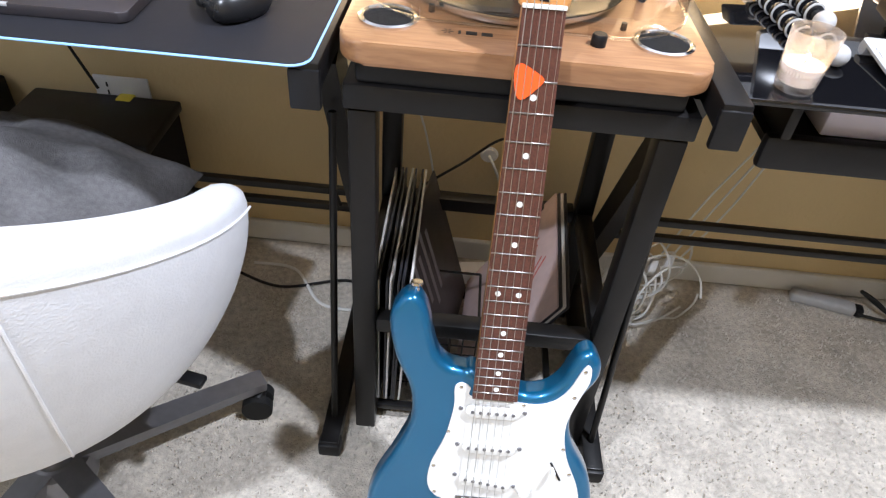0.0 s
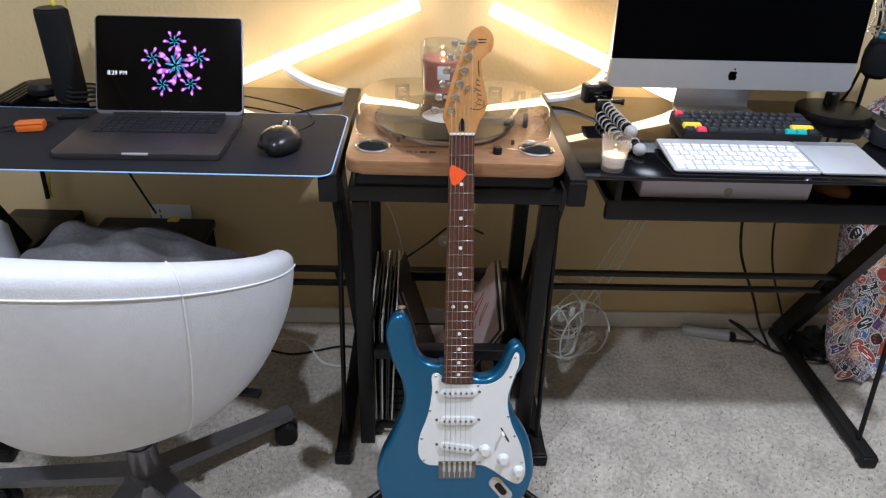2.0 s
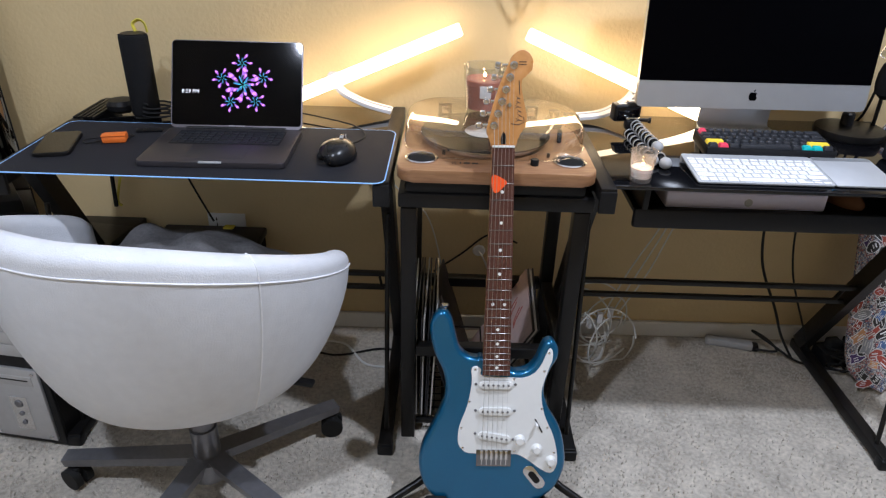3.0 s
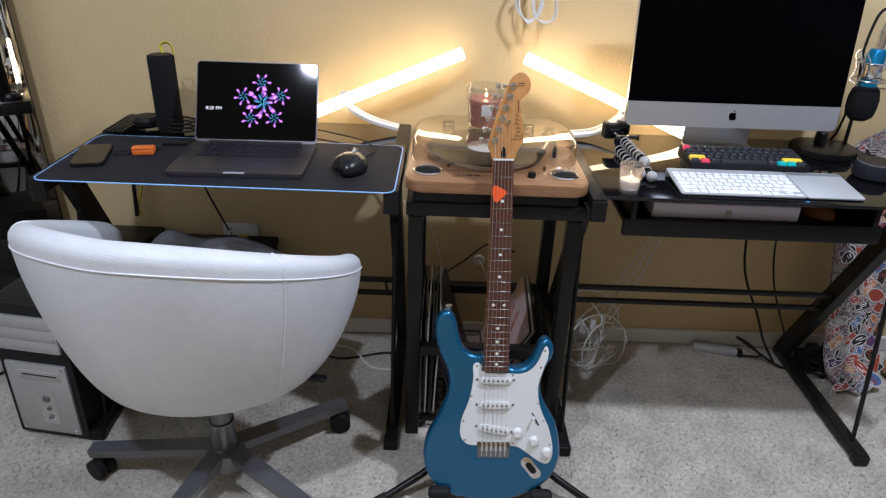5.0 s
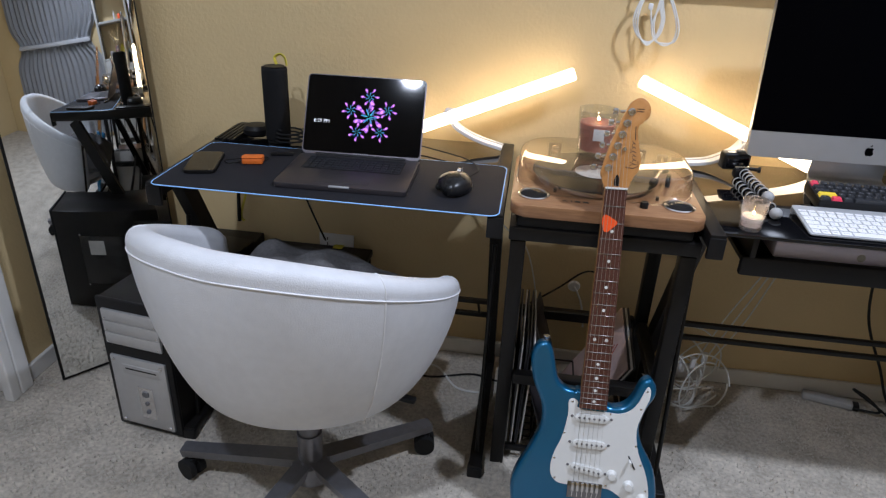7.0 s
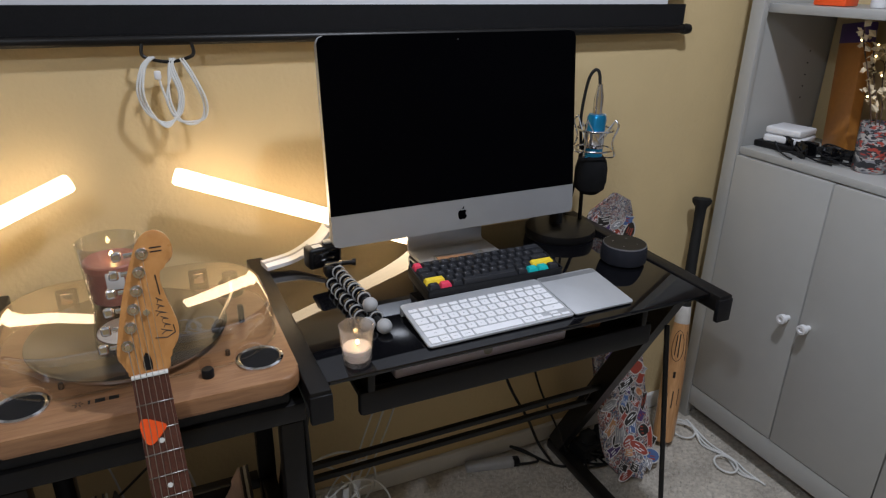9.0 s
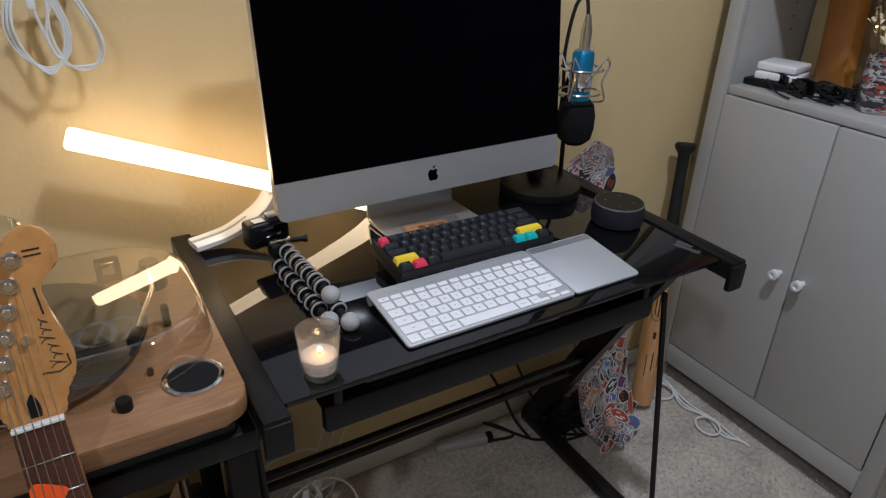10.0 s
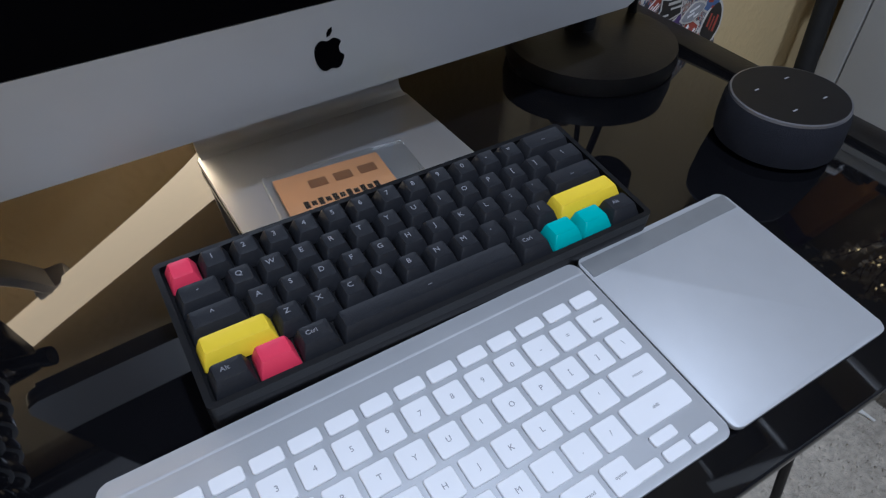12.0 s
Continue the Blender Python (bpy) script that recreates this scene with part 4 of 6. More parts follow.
for y, tilt in ((158, 0), (99, 0), (40, -9)):
    r = Matrix.Rotation(radians(tilt), 3, "Z")
    p = part("pickup", bm_prism(bm_new(), [tuple((r @ Vector((a, b, 0)))[:2]) for a, b in rounded(g(70), g(16), g(7.6), 6)], g(2.6), g(9), g(2), 2), GUARD, guitar, "white single-coil pickup", m=pose(0, g(y), 0))
    for k in range(6):
        c = r @ Vector((g(-26 + 10.4 * k), 0, 0))
        part("pole_piece", bm_cyl(bm_new(), (c.x, c.y, g(8.8)), (c.x, c.y, g(9.8)), g(2.4), n=12), STEEL, p)
    for s in (-1, 1):
        c = r @ Vector((g(41 * s), 0, 0))
        part("screw", bm_lathe(bm_new(), [(0, g(4.2)), (g(2.6), g(3.8)), (g(3.2), g(2.6))], 10, (c.x, c.y, 0)), STEEL, p)
for x, y in ((54, 33), (91, 13), (122, -14)):
    part("control_knob", bm_lathe(bm_new(), [(0, g(14)), (g(7.5), g(14)), (g(8.5), g(12)), (g(9), g(7)), (g(12), g(4)), (g(12), g(2.7)), (0, g(2.7))], 24, (g(x), g(y), 0)), GUARD, guitar, "white control knob")
part("selector_slot", bm_box(bm_new(), (g(93), g(66), g(2.8)), (g(3), g(34), g(0.8)), turn=Matrix.Rotation(radians(28), 3, "Z")), BLACK_PLASTIC, guitar)
part("selector_tip", bm_lathe(bm_new(), [(0, 0), (g(2), 0), (g(3.6), g(12)), (g(2.5), g(16)), (0, g(16.5))], 12, (g(88), g(72), g(2.6))), GUARD, guitar)
bridge = part("bridge", bm_box(bm_new(), (0, g(-10), g(2.5)), (g(74), g(38), g(4)), g(1)), BRIDGE_STEEL, guitar, "chrome tremolo bridge")
for k in range(6):
    x = -26 + 10.4 * k
    part("saddle", bm_box(bm_new(), (g(x), g(-1), g(7)), (g(6.4), g(20), g(5)), g(1.2)), CHROME, bridge)
    part("saddle_screw", bm_cyl(bm_new(), (g(x), g(-12), g(7)), (g(x), g(-24), g(6)), g(1.4), n=8), CHROME, bridge)
    pts = [(g(x), g(-4), g(10.5)), (g(-17.5 + 7 * k), g(648), g(15)), (g(-19 + 6.9 * k), g(687 + 22.4 * k), g(6))]
    part("string", bm_tube(bm_new(), pts, g(0.62 - 0.07 * k), 5), STRING, guitar)
jp = part("jack_plate", bm_prism(bm_new(), [(x * 0.5 * 0 + a, b) for a, b in rounded(g(26), g(62), g(12.8), 8) for x in (0,)], g(0.3), g(3.5), g(1.4), 2), CHROME, guitar, "chrome oval jack plate", m=pose(g(88), g(-54), 0, 0, 0, 38))
part("jack_cup", bm_prism(bm_new(), rounded(g(14), g(32), g(6.9), 6), g(3.3), g(3.9)), BLACK_METAL, jp)
part("strap_button", bm_lathe(bm_new(), [(0, 0), (g(4), 0), (g(4), g(6)), (g(8), g(10)), (g(7.5), g(13)), (0, g(14))], 16, (g(-108), g(311), g(-20)), Matrix.Rotation(radians(-90), 3, "X")), CHROME, guitar)

pick = thing("guitar_pick", "orange plastic pick tucked under the guitar strings", "pick", m=gm @ pose(g(-5), g(578), g(13.6), 0, 0, 8))
pk = spline([(0, -13, 0), (10, -3, 0), (17, 8, 0), (13, 14, 0), (0, 15.5, 0), (-13, 14, 0), (-17, 8, 0), (-10, -3, 0)], 5, True)
part("blade", bm_prism(bm_new(), [(-g(p.y) * 1.05, g(p.x) * 1.05) for p in pk], 0, g(0.9), g(0.2), 1), ORANGE, pick)

gs = thing("guitar_stand", "black folding tubular guitar stand on the carpet", "guitar stand", (-0.208, -0.098, 0.0))
for s in (-1, 1):
    leg = part("front_leg", bm_tube(bm_new(), [(0.05 * s, 0.03, 0.115), (0.17 * s, -0.05, 0.06), (0.275 * s, -0.10, 0.014)], 0.0095, 12), BLACK_METAL, gs)
    part("rubber_tip", bm_cyl(bm_new(), (0.255 * s, -0.09, 0.021), (0.292 * s, -0.108, 0.010), 0.0135, n=14), BLACK_RUBBER, leg)
    yoke = part("yoke", bm_tube(bm_new(), spline([(0.02 * s, 0.035, 0.10), (0.10 * s, 0.02, 0.045), (0.125 * s, -0.055, 0.035), (0.125 * s, -0.105, 0.048)], 5), 0.008, 10), BLACK_METAL, gs)
    part("foam_pad", bm_box(bm_new(), (0.125 * s, -0.100, 0.052), (0.055, 0.03, 0.028), 0.010, 3), BLACK_RUBBER, yoke)
part("rear_leg", bm_tube(bm_new(), [(0, 0.03, 0.12), (0, 0.16, 0.012)], 0.0095, 12), BLACK_METAL, gs)
part("joint", bm_box(bm_new(), (0, 0.03, 0.115), (0.07, 0.03, 0.045), 0.008), BLACK_PLASTIC, gs)
part("neck_post", bm_tube(bm_new(), [(0, 0.032, 0.12), (0, 0.075, 0.30)], 0.008, 12), BLACK_METAL, gs)

basket = thing("wire_basket", "small black wire mesh basket on the carpet under the stand", "wire basket", (-0.222, 0.0, 0.0))
for k in range(8):
    z = 0.020 + 0.0245 * k
    part("wire", bm_cyl(bm_new(), (-0.15, 0.16, z), (0.0, 0.16, z), 0.0018, n=5), BLACK_METAL, basket)
for k in range(7):
    x = -0.15 + 0.025 * k
    part("wire", bm_cyl(bm_new(), (x, 0.157, 0.012), (x, 0.157, 0.2), 0.0018, n=5), BLACK_METAL, basket)
for x in (-0.15, 0.0):
    for z in (0.012, 0.198):
        part("frame_wire", bm_cyl(bm_new(), (x, 0.157, z), (x, 0.30, z), 0.0026, n=6), BLACK_METAL, basket)
for z in (0.012, 0.198):
    part("frame_wire", bm_cyl(bm_new(), (-0.15, 0.30, z), (0.0, 0.30, z), 0.0026, n=6), BLACK_METAL, basket)


# ---- things on the left desk ----
mat_pad = thing("mouse_mat", "large black cloth mouse mat with a blue glowing rim", "mouse mat", (-0.8695, 0.17, DESK))
part("cloth", bm_prism(bm_new(), rounded(0.812, 0.336, 0.022, 6), 0.0, 0.0035, 0.001, 1), MOUSEPAD, mat_pad)
part("light_rim", bm_tube(bm_new(), [(x, y, 0.002) for x, y in rounded(0.816, 0.34, 0.024, 8)], 0.0014, 6, True), LED_BLUE, mat_pad, "thin blue-white light strip")
MAT = DESK + 0.0036

laptop = thing("laptop", "open dark grey aluminium laptop with a glowing flower image", "laptop", m=pose(-0.836, 0.052, MAT, 0, 0, 1.6) @ Matrix.Scale(0.948, 4))
LW, LD = 0.332, 0.238
part("base", bm_prism(bm_new(), rounded(LW, LD, 0.012, 5, 0, LD / 2), 0.001, 0.0145, 0.002, 2), SPACE_GREY, laptop)
for x in (-0.13, 0.13):
    part("rubber_foot", bm_cyl(bm_new(), (x, 0.03, 0), (x, 0.03, 0.0015), 0.006, n=12), BLACK_RUBBER, laptop)
well = part("keyboard_well", bm_box(bm_new(), (0, 0.166, 0.0147), (0.262, 0.098, 0.0006)), BLACK_PLASTIC, laptop)
kme = mesh_of("key", bm_box(bm_new(), (0, 0, 0), (0.0152, 0.0148, 0.0014), 0.0004, 1), KEY_BLACK)
for r in range(5):
    for k in range(14):
        if r == 4 and 4 <= k <= 8:
            continue
        piece("key", kme, well, pose(-0.1207 + k * 0.01857, 0.206 - 0.018 * r - 0.004, 0.0155))
part("space_bar", bm_box(bm_new(), (-0.0093, 0.130, 0.0155), (0.09, 0.0148, 0.0014), 0.0004, 1), KEY_BLACK, well)
part("touchpad", bm_box(bm_new(), (0, 0.064, 0.0147), (0.138, 0.085, 0.0007), 0.0002), mat("touchpad_glass", (0.085, 0.08, 0.09), 0.42, metal=0.7), laptop, "smooth grey touchpad")
part("opening_notch", bm_box(bm_new(), (0, 0.002, 0.0128), (0.052, 0.007, 0.004), 0.001), SILVER, laptop)
part("hinge_bar", bm_cyl(bm_new(), (-0.125, LD - 0.003, 0.0145), (0.125, LD - 0.003, 0.0145), 0.0045, n=14), BLACK_PLASTIC, laptop)
lid = thing_part("lid", laptop)
lid.matrix_local = pose(0, LD - 0.002, 0.0145, 62.5)
part("lid_shell", bm_prism(bm_new(), rounded(LW, 0.222, 0.011, 5, 0, 0.111), -0.0055, -0.0005, 0.001, 1), SPACE_GREY, lid)
part("display", bm_prism(bm_new(), rounded(LW - 0.006, 0.212, 0.008, 5, 0, 0.114), -0.0006, 0.0004), mat("laptop_display_glass", (0.001, 0.001, 0.0015), 0.06, specular=0.2, rough_vary=0.02), lid, "glossy black display")
for k in range(7):
    part("maker_mark", bm_box(bm_new(), (-0.018 + 0.006 * k, 0.0065, 0.0003), (0.004, 0.003, 0.0004)), PRINT_GREY, lid)
words("clock_digits", "8:29 PM", 0.0135, glow("display_white", (0.85, 0.85, 0.88), 0.45), lid, pose(-0.117, 0.092, 0.0007))
# flower image on the display, petals in rings round six hubs
GLOWS = [glow("display_violet", (0.26, 0.06, 0.42), 0.75), glow("display_blue", (0.02, 0.16, 0.34), 0.8), glow("display_lilac", (0.60, 0.22, 0.55), 0.9), glow("display_teal", (0.02, 0.30, 0.34), 0.8), glow("display_deep_blue", (0.03, 0.03, 0.12), 0.6)]
def display_disc(bm, cx, cy, rx, ry, a, lift):
    pts = []
    for k in range(10):
        b = k * math.pi / 5
        x, y = rx * math.cos(b), ry * math.sin(b)
        pts.append(bm.verts.new((cx + x * math.cos(a) - y * math.sin(a), cy + x * math.sin(a) + y * math.cos(a), 0.0006 + lift)))
    bm.faces.new(pts)
def display_hub(cx, cy, r, count, turn):
    """One rosette: curled petals that thin out inwards, pale tips, a blue heart."""
    layers = [bm_new() for k in range(5)]
    for k in range(count):
        a = turn + k * 2 * math.pi / count
        for n in range(7):
            t = n / 6
            b = a + 0.55 * (1 - t) ** 2
            d, size = r * (0.30 + 0.62 * t), r * (0.055 + 0.13 * t * t)
            display_disc(layers[0 if n > 3 else 4], cx + d * math.cos(b), cy + d * math.sin(b), size * 1.3, size * 0.8, b, 0.00004 * n)
        display_disc(layers[2], cx + r * 0.93 * math.cos(a), cy + r * 0.93 * math.sin(a), r * 0.13, r * 0.09, a + 0.6, 0.0004)
        b = a + math.pi / count
        display_disc(layers[1], cx + r * 0.42 * math.cos(b), cy + r * 0.42 * math.sin(b), r * 0.17, r * 0.05, b, 0.0004)
        display_disc(layers[3], cx + r * 0.2 * math.cos(b), cy + r * 0.2 * math.sin(b), r * 0.09, r * 0.035, b, 0.0005)
    for bm, m in zip(layers, GLOWS):
        part("display_petals", bm, m, lid, smooth=False)
display_hub(0.014, 0.112, 0.040, 6, 0.4)
display_hub(0.014, 0.112, 0.026, 5, 0.0)
for k in range(5):
    a = radians(20 + 72 * k)
    display_hub(0.014 + 0.054 * math.cos(a), 0.112 + 0.054 * math.sin(a), 0.023, 6, a + 0.5)

mouse = thing("computer_mouse", "black sculpted gaming mouse with a metal wheel", "mouse", (-0.572, 0.13, MAT), rz=-8)
bm = bm_new()
bmesh.ops.create_uvsphere(bm, u_segments=28, v_segments=18, radius=1.0)
for v in bm.verts:
    x, y, z = v.co
    wide = 0.036 * (1 - 0.16 * max(0, y)) * (1 + 0.10 * math.cos(y * 3))
    v.co = Vector((x * wide - 0.006 * (z > 0) * (x < -0.3), y * 0.058, max(0.002, 0.016 + z * (0.026 + 0.006 * (1 - y) * 0.5))))
part("shell", bm, mat("satin_black_plastic", (0.012, 0.012, 0.013), 0.28, specular=0.4, vary=0.2, scale=30), mouse)
part("wheel", bm_cyl(bm_new(), (-0.004, 0.026, 0.040), (0.005, 0.026, 0.040), 0.0085, n=18), CHROME, mouse, "metal scroll wheel")
part("thumb_rest", bm_box(bm_new(), (-0.036, -0.002, 0.012), (0.018, 0.05, 0.014), 0.006, 3), BLACK_RUBBER, mouse)
for k, y in enumerate((0.012, -0.008)):
    part("side_button", bm_box(bm_new(), (-0.034, y, 0.028), (0.008, 0.016, 0.007), 0.003), SILVER, mouse, "silver side button")
part("button_split", bm_box(bm_new(), (0, 0.045, 0.033), (0.0012, 0.022, 0.014)), PRINT_GREY, mouse)
bm = bm_tube(bm_new(), spline([(0, 0.055, 0.012), (0.006, 0.09, 0.006), (0.02, 0.15, 0.006), (-0.03, 0.22, 0.006), (-0.14, 0.27, 0.006), (-0.2, 0.29, 0.006)], 8), 0.0018, 8)
part("cable", bm, BLACK_RUBBER, mouse)

phone = thing("smartphone", "black smartphone lying face up on the mouse mat", "phone", m=pose(-1.2145, 0.16, MAT, 0, 0, 15) @ Matrix.Scale(1.1, 4))
part("body", bm_prism(bm_new(), rounded(0.069, 0.135, 0.011, 6), 0.0, 0.008, 0.002, 2), BLACK_METAL, phone)
part("glass", bm_prism(bm_new(), rounded(0.064, 0.130, 0.009, 6), 0.0078, 0.0084), BLACK_GLASS, phone)
case = thing("earphone_case", "small orange leather pouch with black earphone cord", "pouch", (-1.103, 0.2, MAT), rz=14)
part("pouch", bm_box(bm_new(), (0, 0, 0.009), (0.052, 0.036, 0.017), 0.004, 2), ORANGE_CASE, case)
part("flap", bm_box(bm_new(), (0, -0.008, 0.0182), (0.052, 0.022, 0.002), 0.0006), ORANGE_CASE, case)
bm = bm_tube(bm_new(), spline([(-0.026, 0.0, 0.004), (-0.06, -0.01, 0.002), (-0.07, 0.015, 0.002), (-0.03, 0.03, 0.002), (0.01, 0.038, 0.003), (0.035, 0.03, 0.003), (0.028, 0.01, 0.004)], 8), 0.0015, 6)
part("cord", bm, BLACK_RUBBER, case)
stick = thing("usb_stick", "slim black usb stick beside the laptop", "usb stick", (-1.045, 0.275, MAT), rz=12)
part("body", bm_box(bm_new(), (0, 0, 0.004), (0.045, 0.014, 0.007), 0.002), BLACK_PLASTIC, stick)
part("cap", bm_box(bm_new(), (-0.03, 0, 0.004), (0.016, 0.014, 0.008), 0.002), BLACK_PLASTIC, stick)
tower = thing("portable_speaker", "tall black cylindrical fabric speaker with a yellow strap", "speaker", m=pose(-1.112, 0.405, DESK, 0, 0, 10) @ Matrix.Scale(1.03, 4))
part("body", bm_prism(bm_new(), rounded(0.066, 0.062, 0.028, 8), 0.006, 0.200, 0.006, 3), BLACK_FABRIC, tower)
part("foot", bm_prism(bm_new(), rounded(0.058, 0.054, 0.024, 8), 0.0, 0.006), BLACK_RUBBER, tower)
part("top_cap", bm_prism(bm_new(), rounded(0.054, 0.05, 0.022, 8), 0.2002, 0.203, 0.001, 1), BLACK_PLASTIC, tower)
part("strap", bm_sweep(bm_new(), spline([(0.005, 0.020, 0.198), (-0.002, 0.024, 0.219), (0.012, 0.028, 0.228), (0.024, 0.028, 0.219), (0.028, 0.026, 0.199)], 6), [(-0.005, -0.001), (0.005, -0.001), (0.005, 0.001), (-0.005, 0.001)]), YELLOW_CABLE, tower, "yellow fabric strap")
for k in range(3):
    part("mark", bm_box(bm_new(), (-0.006 + 0.006 * k, -0.0295, 0.045), (0.003, 0.001, 0.006)), PRINT_GREY, tower)
puck = thing("speaker_puck", "small round black puck speaker on the desk", "speaker", (-1.193, 0.445, DESK))
part("body", bm_lathe(bm_new(), [(0, 0), (0.03, 0), (0.038, 0.008), (0.038, 0.02), (0.03, 0.03), (0, 0.032)], 32), BLACK_PLASTIC, puck)
rail = thing("cable_tray", "black slotted strip along the desk back", "strip", (-1.255, 0.42, DESK))
for k in range(5):
    part("slat", bm_box(bm_new(), (0.012 * k - 0.024, 0.02, 0.004), (0.008, 0.16, 0.007), 0.001), BLACK_METAL, rail)
bundle = thing("cable_bundle", "coiled black charging cable behind the laptop", "cable", (-1.07, 0.385, DESK))
pts = [(0.045 * math.cos(a * 0.7) * (1 - 0.008 * a), 0.028 * math.sin(a * 0.7), 0.004 + 0.0012 * a) for a in range(0, 34)]
part("coil", bm_tube(bm_new(), pts, 0.0025, 7), BLACK_RUBBER, bundle)

# ---- two tube lamps ----
def tube_lamp(label, top, low, arm, place):
    t = thing("tube_lamp", label, "lamp", place, group="pair of lit tube lamps")
    o = Vector(place)
    a, b = Vector(top) - o, Vector(low) - o
    d = (b - a).normalized()
    r = 0.0168
    part("tube", bm_sweep(bm_new(), [a, a + d * 0.004, b - d * 0.004, b], ring(r, 24), scale=[0.85, 1, 1, 0.85]), TUBE, t, "warm glowing tube")
    part("end_cap", bm_cyl(bm_new(), b, b + d * 0.012, r * 1.02, n=24), WHITE_PLASTIC, t)
    line = spline([Vector(p) - o for p in arm], 6)
    strap = part("arm", bm_sweep(bm_new(), line, [(-0.02, -0.004), (-0.017, -0.006), (0.017, -0.006), (0.02, -0.004), (0.02, 0.004), (0.017, 0.006), (-0.017, 0.006), (-0.02, 0.004)]), WHITE_PLASTIC, t, "curved white plastic arm and foot")
    part("slot", bm_sweep(bm_new(), [p + Vector((0, 0, 0.0065)) for p in line[len(line) // 2 :]], [(-0.003, -0.0008), (0.003, -0.0008), (0.003, 0.0008), (-0.003, 0.0008)]), GREY_RUBBER, strap)
    part("clip", bm_box(bm_new(), (Vector(arm[0]) - o), (0.03, 0.04, 0.02), 0.005), WHITE_PLASTIC, t)
    return t
tube_lamp("lit warm white tube lamp leaning over the laptop desk", (-0.307, 0.495, 0.983), (-0.79, 0.482, 0.776), [(-0.640, 0.502, 0.850), (-0.625, 0.500, 0.821), (-0.598, 0.495, 0.802), (-0.55, 0.492, 0.782), (-0.485, 0.486, 0.767)], (-0.55, 0.495, DESK))
tube_lamp("lit warm white tube lamp leaning behind the desktop computer", (-0.133, 0.500, 0.975), (0.352, 0.497, 0.776), [(0.170, 0.512, 0.838), (0.148, 0.508, 0.808), (0.115, 0.504, 0.787), (0.075, 0.497, 0.772), (0.016, 0.486, 0.767)], (0.10, 0.495, DESK))

# ---- desktop computer ----
imac = thing("desktop_computer", "silver aluminium all-in-one computer with black switched-off screen", "computer", (0.419, 0.366, DESK), rz=1.3)
face = thing_part("display", imac)
face.matrix_local = pose(0, 0.0, 0.079, 83.1)
IW, IH, CHIN = 0.574, 0.400, 0.064
part("back_shell", bm_prism(bm_new(), rounded(IW, IH, 0.014, 6, 0, IH / 2), -0.018, -0.001, 0.006, 3), IMAC_ALU, face)
bm = bm_new()
bmesh.ops.create_uvsphere(bm, u_segments=32, v_segments=16, radius=1.0)
for v in bm.verts:
    v.co = Vector((v.co.x * 0.22, IH * 0.52 + v.co.y * 0.16, min(-0.012, -0.012 - 0.032 * abs(v.co.z))))
part("back_bulge", bm, IMAC_ALU, face)
part("chin", bm_prism(bm_new(), [(-IW / 2 + 0.012, 0.0), (IW / 2 - 0.012, 0.0), (IW / 2 - 0.003, 0.004), (IW / 2, 0.013), (IW / 2, CHIN), (-IW / 2, CHIN), (-IW / 2, 0.013), (-IW / 2 + 0.003, 0.004)], -0.002, 0.0012), IMAC_ALU, face, "plain aluminium chin")
part("screen_glass", bm_prism(bm_new(), [(-IW / 2, CHIN + 0.0006), (IW / 2, CHIN + 0.0006), (IW / 2, IH - 0.014), (IW / 2 - 0.004, IH - 0.004), (IW / 2 - 0.014, IH), (-IW / 2 + 0.014, IH), (-IW / 2 + 0.004, IH - 0.004), (-IW / 2, IH - 0.014)], -0.002, 0.0014), SCREEN, face, "glossy black screen")
part("camera_dot", bm_cyl(bm_new(), (0, IH - 0.012, 0.0012), (0, IH - 0.012, 0.0017), 0.0016, n=12), PRINT_FAINT, face)
fruit = spline([(0, 9.2, 0), (5, 10.4, 0), (9.6, 7.4, 0), (7.6, 3.6, 0), (8.2, -0.4, 0), (10.6, -3.2, 0), (7.2, -9.4, 0), (3.4, -10.6, 0), (0, -9.6, 0), (-3.4, -10.6, 0), (-7.6, -9, 0), (-10.6, -1.8, 0), (-9.8, 6.4, 0), (-5, 10.4, 0)], 4, True)
logo = part("round_emblem", bm_prism(bm_new(), [(p.x * 0.00098, 0.031 + p.y * 0.00098) for p in fruit], 0.001, 0.0016), SCREEN, face, "small black emblem")
part("emblem_leaf", bm_prism(bm_new(), [(x * 0.001, 0.0425 + y * 0.001) for x, y in ((0, 0), (2.6, 1.0), (4.4, 3.2), (4.6, 6.0), (1.8, 4.8), (0.2, 2.6))], 0.001, 0.0016), SCREEN, logo)
part("foot", bm_prism(bm_new(), rounded(0.194, 0.185, 0.006, 4, 0.008, -0.001), 0.0008, 0.0066, 0.0015, 2), IMAC_ALU, imac, "flat aluminium foot")
line = spline([(0.008, 0.085, 0.004), (0.008, 0.098, 0.012), (0.008, 0.098, 0.05), (0.008, 0.088, 0.16)], 6)
part("neck", bm_sweep(bm_new(), line, [(-0.094, -0.003), (0.094, -0.003), (0.094, 0.003), (-0.094, 0.003)]), IMAC_ALU, imac, "bent aluminium neck")

pack = thing("label_card", "tan paper label in a clear sleeve on the computer foot", "label", (0.408, 0.358, DESK + 0.007), rz=-4)
part("card", bm_box(bm_new(), (0, 0, 0.004), (0.085, 0.05, 0.003), 0.0005), CARD_TAN, pack)
sl = part("sleeve", bm_box(bm_new(), (0.008, 0, 0.0045), (0.115, 0.056, 0.0085), 0.001), GLASS, pack, "clear plastic sleeve")
sl.visible_shadow = False
for k in range(11):
    part("print_bar", bm_box(bm_new(), (-0.028 + 0.0055 * k, -0.014, 0.0057), (0.0038, 0.008 - 0.003 * (k % 2), 0.0003)), PRINT_BLACK, pack)
